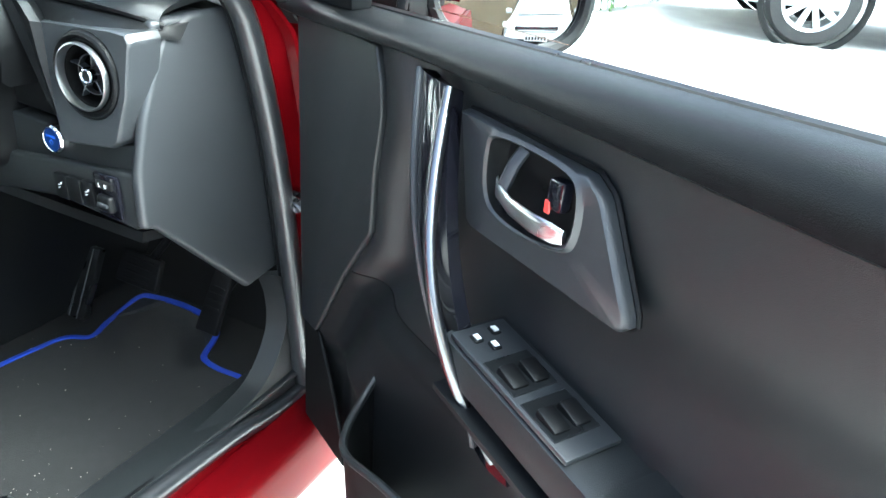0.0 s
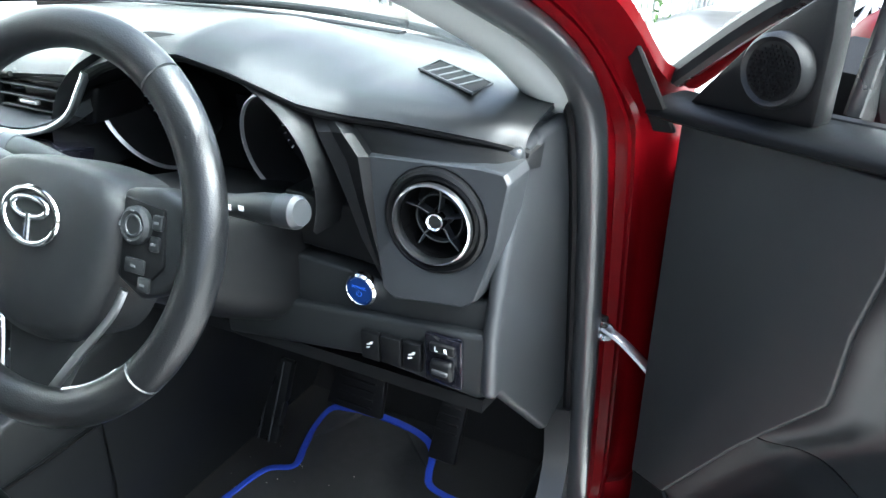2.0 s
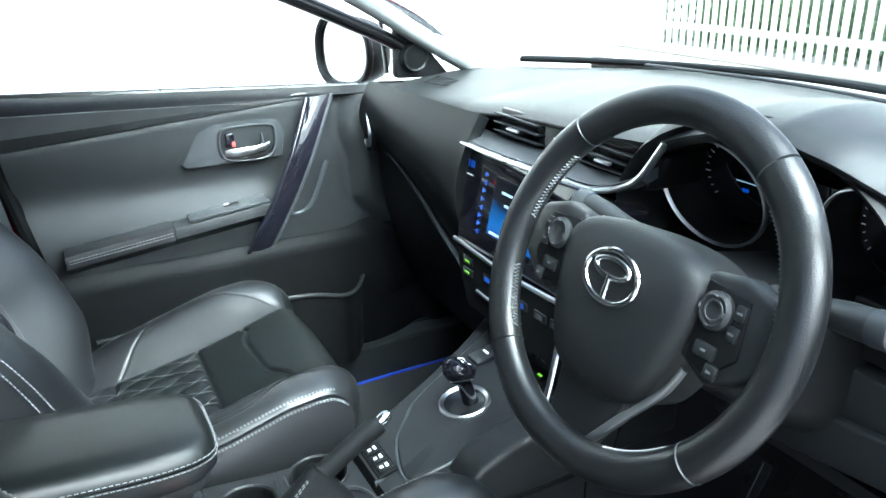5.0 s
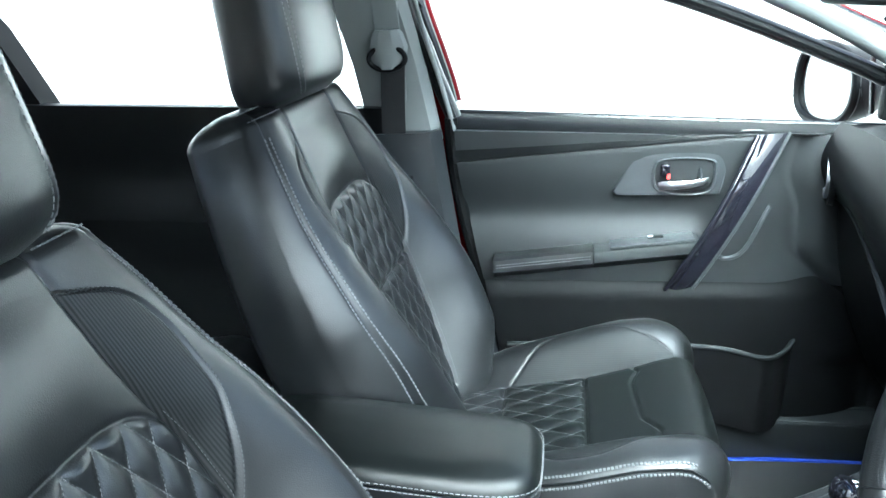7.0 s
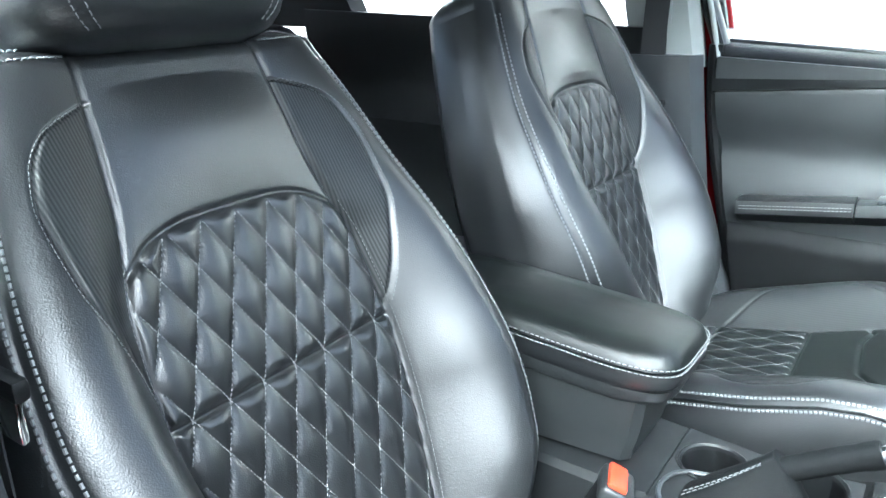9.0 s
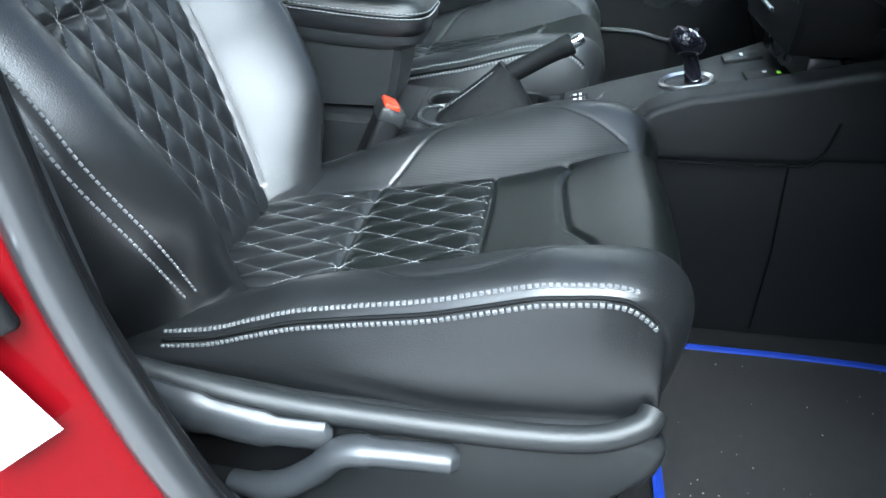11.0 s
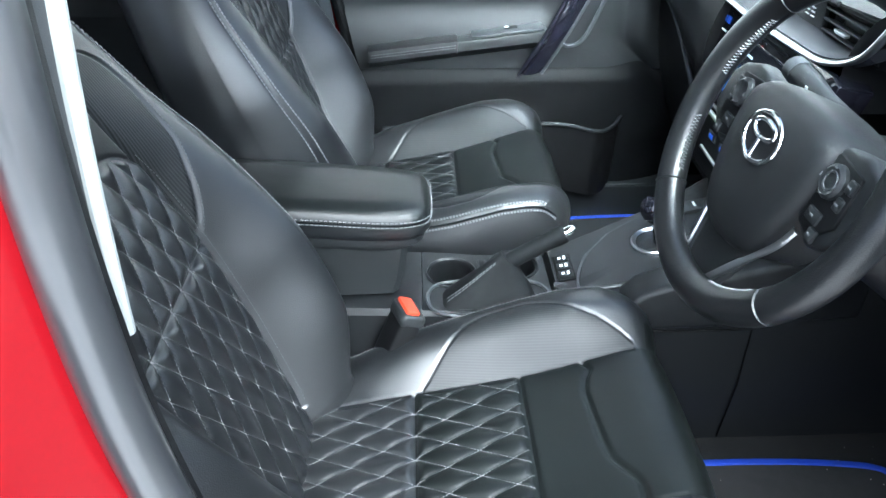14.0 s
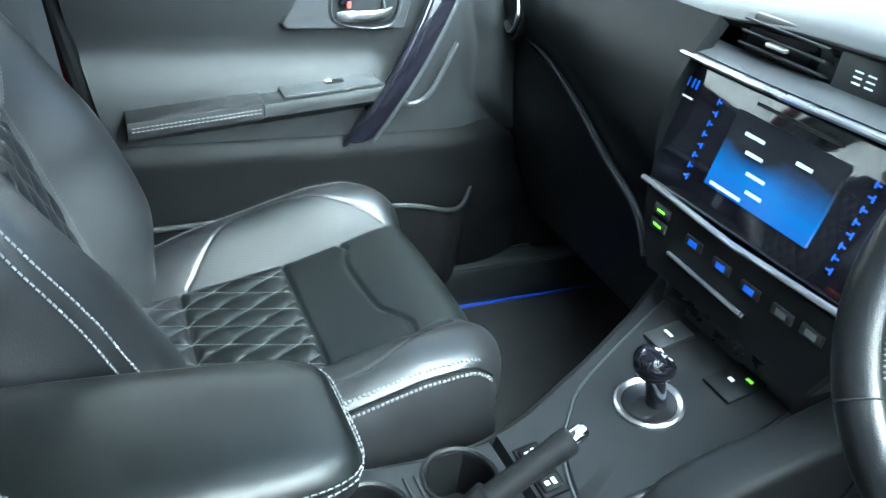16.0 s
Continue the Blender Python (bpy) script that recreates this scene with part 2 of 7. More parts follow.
def sheet(nu, nv, f, thick=0.0):
    """A surface f(u, v), u and v from 0 to 1; with a thickness it is closed on its back, away from its normal."""
    p = np.array([[f(i / (nu - 1), j / (nv - 1)) for j in range(nv)] for i in range(nu)], float)
    verts = [tuple(v) for v in p.reshape(-1, 3)]
    q = lambda i, j: i * nv + j
    faces = [(q(i, j), q(i + 1, j), q(i + 1, j + 1), q(i, j + 1)) for i in range(nu - 1) for j in range(nv - 1)]
    if thick:
        du, dv = np.gradient(p, axis=0), np.gradient(p, axis=1)
        nor = np.cross(du, dv)
        nor /= np.linalg.norm(nor, axis=-1, keepdims=True) + 1e-12
        o = len(verts)
        verts += [tuple(v) for v in (p - nor * thick).reshape(-1, 3)]
        faces += [tuple(reversed([a + o for a in f])) for f in faces]
        ring = [q(i, 0) for i in range(nu)] + [q(nu - 1, j) for j in range(1, nv)] + [q(i, nv - 1) for i in range(nu - 2, -1, -1)] + [q(0, j) for j in range(nv - 2, 0, -1)]
        faces += [(ring[i], ring[(i + 1) % len(ring)], ring[(i + 1) % len(ring)] + o, ring[i] + o) for i in range(len(ring))]
    return raw(verts, faces)


def stitches(pts, normal_of=None, length=0.0046, gap=0.0022, r=0.00075, lift=0.0006, slant=0.0, wide=1.0):
    """Short thread bars laid along a line, all in one mesh."""
    p = np.array(pts, float)
    d = np.r_[0, np.cumsum(np.linalg.norm(np.diff(p, axis=0), axis=1))]
    verts, faces = [], []
    s = 0.0
    while s + length < d[-1]:
        a = np.array([np.interp(s, d, p[:, k]) for k in range(3)])
        b = np.array([np.interp(s + length, d, p[:, k]) for k in range(3)])
        t = (b - a) / (np.linalg.norm(b - a) + 1e-12)
        nn = np.array(normal_of((a + b) / 2) if callable(normal_of) else (normal_of or (0, 0, 1)), float)
        x = np.cross(t, nn)
        x /= np.linalg.norm(x) + 1e-12
        y = np.cross(x, t)
        a, b = a + y * lift - x * slant, b + y * lift + x * slant
        o = len(verts)
        for c in (a - t * 0.0, (a + b) / 2 + y * r * 0.6, b):
            for k in range(4):
                w = math.pi / 2 * k
                verts.append(c + r * (wide * math.cos(w) * x + math.sin(w) * y))
        for i in range(2):
            for k in range(4):
                faces.append((o + i * 4 + k, o + i * 4 + (k + 1) % 4, o + i * 4 + 4 + (k + 1) % 4, o + i * 4 + 4 + k))
        faces += [(o, o + 1, o + 2, o + 3), (o + 8, o + 9, o + 10, o + 11)]
        s += length + gap
    return raw(verts, faces)


def sm(x, a, b):
    t = min(1.0, max(0.0, (x - a) / (b - a)))
    return t * t * (3 - 2 * t)


def frame_of(o, x, y):
    """A pose from an origin and two directions (its x and y axes)."""
    x = Vector(x).normalized()
    z = x.cross(Vector(y)).normalized()
    y = z.cross(x)
    return Matrix.Translation(o) @ Matrix((x, y, z)).transposed().to_4x4()


def interp(x, xs, ys):
    """A smooth line through the given values, level beyond its ends."""
    xs, ys, x = np.array(xs, float), np.array(ys, float), np.clip(np.asarray(x, float), xs[0], xs[-1])
    d = np.diff(ys) / np.diff(xs)
    m = np.r_[d[0], np.where(d[1:] * d[:-1] > 0, 2 * d[1:] * d[:-1] / (d[1:] + d[:-1] + 1e-12), 0), d[-1]]
    k = np.clip(np.searchsorted(xs, x, side="right") - 1, 0, len(xs) - 2)
    h = xs[k + 1] - xs[k]
    t = (x - xs[k]) / h
    return ys[k] * (1 + 2 * t) * (1 - t) ** 2 + m[k] * h * t * (1 - t) ** 2 + ys[k + 1] * t * t * (3 - 2 * t) + m[k + 1] * h * t * t * (t - 1)

# ---- ground ----
ground = part("ground", rbox(160, 160, 0.2, 0, 1, Matrix.Translation((0, 10, -0.1))), ASPHALT)
tagged(ground, "pale worn asphalt of a parking court", "ground", kind="structure")

# ---- the car's shell ----
car = thing("hatchback_car", "red hatchback car with its driver's door wide open", "car", at=(0, 0, 0))


def side(f, sd):
    """Mirrors a point list to the car's left when sd is -1."""
    return [(sd * x, y - (0.085 * sm(z, 0.90, 1.36) if sd < 0 and y < 0.14 else 0), z - (0.05 * sm(z, 0.35, 1.0) if sd < 0 else 0)) for x, y, z in f]


part("floor_pan", rbox(1.46, 2.75, 0.03, 0.005, 1, Matrix.Translation((0, 0.10, 0.222))), CARPET, car, "black carpet")
part("toe_board", sheet(20, 20, lambda u, v: (-0.73 + 1.46 * u, 1.345 + 0.15 * v, 0.238 + 0.42 * v ** 1.2), 0.02), CARPET, car, "black carpet")
part("bulkhead", rbox(1.46, 0.03, 0.70, 0.004, 1, Matrix.Translation((0, 1.50, 0.62))), DARKPL, car)

AP = [(0.752, 1.165, 0.30), (0.752, 1.159, 0.345), (0.752, 1.139, 0.537), (0.752, 1.107, 0.748), (0.752, 1.069, 0.911), (0.748, 1.031, 1.010), (0.735, 0.945, 1.082), (0.712, 0.80, 1.150), (0.672, 0.55, 1.252), (0.632, 0.25, 1.345)]
BP = [(0.700, 0.118, 1.300), (0.735, 0.119, 1.150), (0.757, 0.134, 0.98), (0.762, 0.165, 0.80), (0.762, 0.188, 0.66), (0.762, 0.215, 0.57), (0.762, 0.245, 0.495), (0.762, 0.290, 0.418), (0.762, 0.345, 0.370)]
SL = [(0.762, 0.45, 0.346), (0.762, 0.75, 0.340), (0.760, 0.95, 0.327), (0.756, 1.08, 0.302)]
RF = [(0.628, 0.16, 1.358)]
loop = AP + RF + BP + SL
for sd in (1, -1):
    nm = "right" if sd > 0 else "left"
    ring = smooth_line(side(loop, sd), 220, True)
    part("door_seal", tube(ring, 0.0185, 12, True, flat=0.85), SEAL, car, "black rubber door seal")
    part("door_seal_lip", tube(ring + np.array([-sd * 0.018, 0, 0]), 0.010, 10, True), DARKPL, car, "black rubber lip")
    # red flange outside the seal, rolled out to the outer skin
    c = ring.mean(0)
    path = ring
    n = len(path)
    secs = []
    for i in range(n):
        t = path[(i + 1) % n] - path[i - 1]
        out = np.cross(t, (sd, 0, 0))
        out /= np.linalg.norm(out) + 1e-9
        if out @ (path[i] - c) < 0:
            out = -out
        e = np.array([sd, 0, 0.0])
        p = path[i]
        fr = 1 + 0.9 * sm(p[1], 0.7, 1.05) * sm(1.0 - abs(p[2] - 0.65), 0.62, 0.72)
        fr *= (1 - 0.62 * sm(p[2], 0.92, 1.06)) if sd > 0 else 0.12
        fb = (1 - sm(p[1], 0.34, 0.5)) * (1 - sm(p[2], 1.15, 1.30))
        front = ((0.006, -0.006), (0.011, 0.006), (0.020, 0.010), (0.027, 0.012), (0.030, 0.025), (0.0335, 0.027), (0.037, 0.012), (0.042, 0.012), (0.045, 0.026), (0.053, 0.029), (0.057, 0.036), (0.064, 0.052), (0.082, 0.066), (0.105, 0.070))
        rear = ((0.006, -0.006), (0.010, 0.003), (0.016, 0.010), (0.028, 0.014), (0.040, 0.018), (0.055, 0.0225), (0.070, 0.028), (0.084, 0.033), (0.098, 0.0385), (0.112, 0.044), (0.128, 0.056), (0.136, 0.064), (0.143, 0.072), (0.150, 0.078))
        fb2 = 1 - 0.78 * sm(p[2], 1.09, 1.14)
        eb = 1 - 0.75 * sm(p[2], 1.09, 1.14) * (1 - sm(p[1], 0.15, 0.30)) if sd > 0 else 1.0
        secs.append([p + out * ((1 - fb) * f[0] * fr + fb * fb2 * r[0]) + e * eb * ((1 - fb) * f[1] + fb * r[1]) for f, r in zip(front, rear)])
    secs.append(secs[0])
    part("door_frame_flange", loft(secs, False, False), RED, car, "glossy red painted door opening")
    # outer skin fore and aft
    part("front_wing", sheet(24, 14, lambda u, v: (sd * (0.845 + 0.03 * math.sin(math.pi * v) - 0.10 * u ** 2), 1.21 + 0.95 * u, 0.22 + (0.70 - 0.08 * u) * v), 0.01), RED, car)
    part("rear_side", sheet(24, 14, lambda u, v: (sd * (0.845 + 0.03 * math.sin(math.pi * v) - 0.12 * u ** 3), 0.07 - 1.75 * u, 0.22 + ((0.77 if sd > 0 else 0.70) + 0.04 * u) * v), 0.01), RED, car)
    part("pillar_skin", sheet(20, 10, lambda u, v: tuple(np.array((sd * (0.785 - 0.06 * v), 0.015 - 0.05 * u, 1.02 + 0.33 * v))), 0.02), GLOSS, car, "gloss black pillar cover")
    part("sill", rbox(0.10, 1.35, 0.13, 0.03, 3, Matrix.Translation((sd * 0.80, 0.60, 0.24))), RED, car)
    part("sill_plate", rbox(0.085, 1.10, 0.014, 0.006, 3, Matrix.Translation((sd * 0.712, 0.78, 0.335)) @ Matrix.Rotation(radians(-8 * sd), 4, "Y")), PLASTIC, car, "black sill cover")
    part("sill_inner", rbox(0.02, 1.30, 0.13, 0.008, 2, Matrix.Translation((sd * 0.676, 0.70, 0.268))), PLASTIC, car)
    # kick panel ahead of the sill
    kick = smooth_line(side([(0.715, 0.93, 0.343), (0.712, 1.05, 0.362), (0.708, 1.115, 0.43), (0.706, 1.12, 0.50), (0.706, 1.10, 0.555)], sd), 24)
    part("kick_panel", loft([[p, p + np.array([sd * 0.035, 0.01, 0.0]), p + np.array([sd * 0.03, 0.22, -0.12]), p + np.array([-sd * 0.02, 0.25, -0.10])] for p in kick]), PLASTIC, car, "grey plastic kick panel")
    # pale pillar linings
    if sd > 0:
        ap2 = smooth_line([(0.715, 1.14, 0.975), (0.710, 1.02, 1.02), (0.695, 0.92, 1.085), (0.668, 0.78, 1.152), (0.628, 0.53, 1.255), (0.590, 0.25, 1.345)], 30)
    else:
        ap2 = smooth_line([(-0.718, 1.16, 0.958), (-0.706, 1.075, 1.002), (-0.694, 0.968, 1.062), (-0.682, 0.868, 1.122), (-0.664, 0.74, 1.188), (-0.632, 0.52, 1.284), (-0.590, 0.25, 1.362)], 30)
    part("windscreen_pillar_trim", tube(ap2, 0.030 if sd < 0 else 0.025, 14, flat=0.7), PILLAR, car, "pale grey pillar trim")
    lean = (0.0, 0.0, 0.0, 0.0) if sd > 0 else (-0.024, -0.050, -0.080, -0.105)
    part("centre_pillar_trim", loft([[(sd * x0, 0.115 + q, z0), (sd * (x0 - 0.03), 0.10 + q, z0), (sd * (x0 - 0.035), 0.02 + q, z0), (sd * (x0 - 0.02), -0.03 + q, z0), (sd * (x0 + 0.03), -0.04 + q, z0), (sd * (x0 + 0.03), 0.11 + q, z0)] for (x0, z0), q in zip(((0.727, 0.94), (0.712, 1.1), (0.672, 1.25), (0.628, 1.36)), lean)]), PILLAR, car, "pale grey pillar trim", 25)
    part("centre_pillar_lower_trim", loft([[(sd * x0, y0 + 0.02, z0), (sd * (x0 - 0.028), y0, z0), (sd * (x0 - 0.045), y0 - 0.07, z0), (sd * (x0 - 0.03), y0 - 0.16, z0), (sd * (x0 + 0.03), y0 - 0.18, z0), (sd * (x0 + 0.03), y0 + 0.01, z0)] for x0, y0, z0 in (((0.728, 0.30, 0.365), (0.730, 0.23, 0.44), (0.730, 0.185, 0.56), (0.730, 0.160, 0.70), (0.730, 0.13, 0.85), (0.728, 0.112, 0.955)) if sd > 0 else ((0.705, 0.285, 0.365), (0.705, 0.205, 0.44), (0.706, 0.142, 0.56), (0.716, 0.112, 0.63), (0.706, 0.104, 0.70), (0.698, 0.086, 0.85), (0.700, 0.072, 0.965)))]), GREYPL, car, "grey plastic pillar trim", 25)
    part("pillar_trim_edge", tube(smooth_line(side([(0.655, 0.134, 1.30), (0.690, 0.132, 1.20), (0.708, 0.131, 1.10), (0.714, 0.130, 0.990)], sd), 20), 0.0050, 10), PILLAR, car, "pale trim edge")
    if sd > 0:
        flank = [[(x0, y0, z0), (x1, y1, z0), (x1, y1 - 0.012, z0), (x0, y0 - 0.012, z0)] for x0, y0, x1, y1, z0 in ((0.714, 0.129, 0.757, 0.133, 0.985), (0.708, 0.130, 0.741, 0.122, 1.10), (0.690, 0.131, 0.724, 0.119, 1.20), (0.655, 0.133, 0.700, 0.118, 1.30))]
        part("pillar_trim_flank", loft(flank), GREYPL, car, "dark grey pillar flank", 30)
    # roof rail, rear pillar and the rear side panel
    part("roof_rail", tube(smooth_line(side([(0.61, 0.55, 1.30), (0.61, 0.25, 1.368), (0.60, -0.2, 1.395), (0.585, -0.8, 1.385), (0.55, -1.25, 1.33)], sd), 24), 0.04, 12), PILLAR, car)
    part("rear_door_lining", sheet(20, 16, lambda u, v: (sd * (0.715 - 0.035 * sm(v, 0.55, 0.62) * (1 - sm(v, 0.66, 0.72)) - 0.02 * sm(v, 0.86, 0.93)), 0.02 - 0.95 * u, 0.26 + (0.755 + 0.03 * u) * v), 0.03), DARKPL, car, "black rear door lining")
    part("rear_pillar", loft([[(sd * x0, y0, z0), (sd * (x0 - 0.05), y0 - 0.01, z0), (sd * (x0 - 0.06), y0 - 0.34, z0), (sd * x0, y0 - 0.40, z0)] for x0, y0, z0 in ((0.74, -0.76, 1.00), (0.70, -0.83, 1.2), (0.62, -0.90, 1.37))]), DARKPL, car, "black rear pillar", 25)
part("headlining", sheet(24, 24, lambda u, v: (-0.60 + 1.20 * u, 0.42 - 1.75 * v, 1.372 + 0.035 * math.sin(math.pi * u) + 0.025 * math.sin(math.pi * min(1, v * 1.2)) - 0.05 * sm(v, 0.7, 1)), 0.012), LINING, car, "pale grey headlining")
part("roof_skin", sheet(24, 24, lambda u, v: (-0.66 + 1.32 * u, 0.44 - 1.80 * v, 1.40 + 0.045 * math.sin(math.pi * u) + 0.03 * math.sin(math.pi * min(1, v * 1.2)) - 0.06 * sm(v, 0.7, 1)), 0.012), RED, car)
part("bonnet", sheet(24, 20, lambda u, v: (-0.80 + 1.60 * u, 1.56 + 0.80 * v - 0.25 * (2 * u - 1) ** 2, 0.895 + 0.03 * math.sin(math.pi * u) - 0.16 * v ** 1.6 - 0.04 * abs(2 * u - 1) ** 3), 0.01), RED, car)
part("cowl", sheet(24, 6, lambda u, v: (-0.72 + 1.44 * u, 1.44 + 0.12 * v - 0.26 * (2 * u - 1) ** 2, 0.955 - 0.03 * v), 0.008), DARKPL, car)
part("front_bumper", rbox(1.62, 0.14, 0.52, 0.06, 3, Matrix.Translation((0, 2.26, 0.47))), RED, car)
part("tailgate", rbox(1.38, 0.06, 0.86, 0.02, 2, Matrix.Translation((0, -1.62, 0.62))), RED, car)
part("tailgate_frame", rbox(1.10, 0.05, 0.08, 0.02, 2, Matrix.Translation((0, -1.34, 1.35))), DARKPL, car)
part("parcel_shelf", rbox(1.30, 0.55, 0.03, 0.008, 2, Matrix.Translation((0, -1.28, 0.98))), DARKPL, car)


def pane(name, f, parent=car, nu=14, nv=10):
    ob = part(name, sheet(nu, nv, f, 0.004), GLASS, parent, "clear glass")
    ob.visible_shadow = False
    return ob


pane("windscreen", lambda u, v: (-(0.70 - 0.12 * v) + 2 * (0.70 - 0.12 * v) * u, 1.50 - 1.02 * v - (0.26 - 0.1 * v) * (2 * u - 1) ** 2, 0.975 + 0.40 * v - 0.02 * (2 * u - 1) ** 2))
pane("rear_window", lambda u, v: (-0.56 + 1.12 * u, -1.58 + 0.26 * v, 1.0 + 0.33 * v))
for sd in (1, -1):
    pane("rear_side_window", lambda u, v: (sd * (0.745 - 0.115 * v), 0.0 - 0.74 * u - 0.08 * v * u, 1.0 + 0.36 * v))

# wheels of the car
def road_wheel(name, parent, centre, r, sd, spokes=10, face=ALLOY):
    M = frame_of(centre, (0, 1, 0), (0, 0, 1)) if sd > 0 else frame_of(centre, (0, -1, 0), (0, 0, 1))
    w = part(name, lathe([(r * 0.66, -0.10), (r * 0.9, -0.105), (r, -0.08), (r, 0.06), (r * 0.93, 0.095), (r * 0.70, 0.10), (r * 0.66, 0.08), (r * 0.66, -0.10)], 40, M), TYRE, parent, "black rubber tyre")
    part("rim", lathe([(r * 0.70, 0.098), (r * 0.68, 0.088), (r * 0.64, 0.05), (r * 0.64, -0.08), (r * 0.60, -0.08), (r * 0.60, 0.04), (r * 0.63, 0.085), (r * 0.70, 0.098)], 40, M), face, w, "silver alloy rim")
    part("brake_disc", lathe([(0, 0.0), (r * 0.5, 0.0), (r * 0.5, -0.02), (0, -0.02)], 24, M), DARKPL, w)
    for k in range(spokes):
        a = 2 * math.pi * k / spokes
        R = M @ Matrix.Rotation(a, 4, "Z")
        part("spoke", prism([(r * 0.1, -r * 0.06), (r * 0.64, -r * 0.075), (r * 0.64, r * 0.075), (r * 0.1, r * 0.06)], 0.03, 0.006, R @ Matrix.Translation((0, 0, 0.045)), 1), face, w)
    part("hub", lathe([(0, 0.085), (r * 0.12, 0.082), (r * 0.16, 0.06), (r * 0.16, 0.03)], 20, M), face, w)
    return w


for sd in (1, -1):
    for yy in (1.63, -0.98):
        road_wheel("wheel", car, (sd * 0.76, yy, 0.31), 0.31, sd)

# striker, sticker and labels on the driver's centre pillar
JT, JO = Vector((0, -0.36, 0.93)), Vector((0.36, -0.86, -0.34))


def jamb(y, z, x):
    return frame_of((x, y, z), tuple(JT), tuple(JO))


part("striker_plate", rbox(0.050, 0.036, 0.012, 0.0058, 4, jamb(0.154, 0.652, 0.792)), DARKPL, car, "black striker plate")
part("striker_bolt", lathe([(0, 0.022), (0.009, 0.020), (0.009, 0)], 16, jamb(0.158, 0.670, 0.800)), SATIN, car)
part("striker_screw", lathe([(0, 0.009), (0.008, 0.008), (0.009, 0)], 12, jamb(0.146, 0.636, 0.796)), RUBBER, car)
part("tyre_label", rbox(0.112, 0.054, 0.0006, 0, 1, jamb(0.139, 0.588, 0.8045) @ Matrix.Rotation(radians(11), 4, "Z")), PRINT, car, "blank white label")
part("warning_label", rbox(0.06, 0.045, 0.0006, 0, 1, frame_of((0.800, 0.290, 0.365), (0, -0.6, 0.6), (0.36, -0.5, -0.5))), PRINT, car, "white and yellow warning label")

part("wing_edge_trim", prism([(-0.070, -0.008), (0.070, -0.014), (0.070, 0.014), (-0.064, 0.008)], 0.006, 0.002, frame_of((0.8075, 1.03, 1.0425), (0.035, 0.06, -0.105), (0.73, -0.27, 0.09)), 1), DARKPL, car, "flat black wing edge cover")
part("windscreen_border", tube(smooth_line([(0.70 * k, 1.485 - 0.26 * k * k, 1.000 - 0.012 * k * k) for k in np.linspace(-0.97, 0.97, 15)], 50), 0.015, 10, flat=0.5, up=(0, 0, 1)), SLOT, car, "black windscreen border")

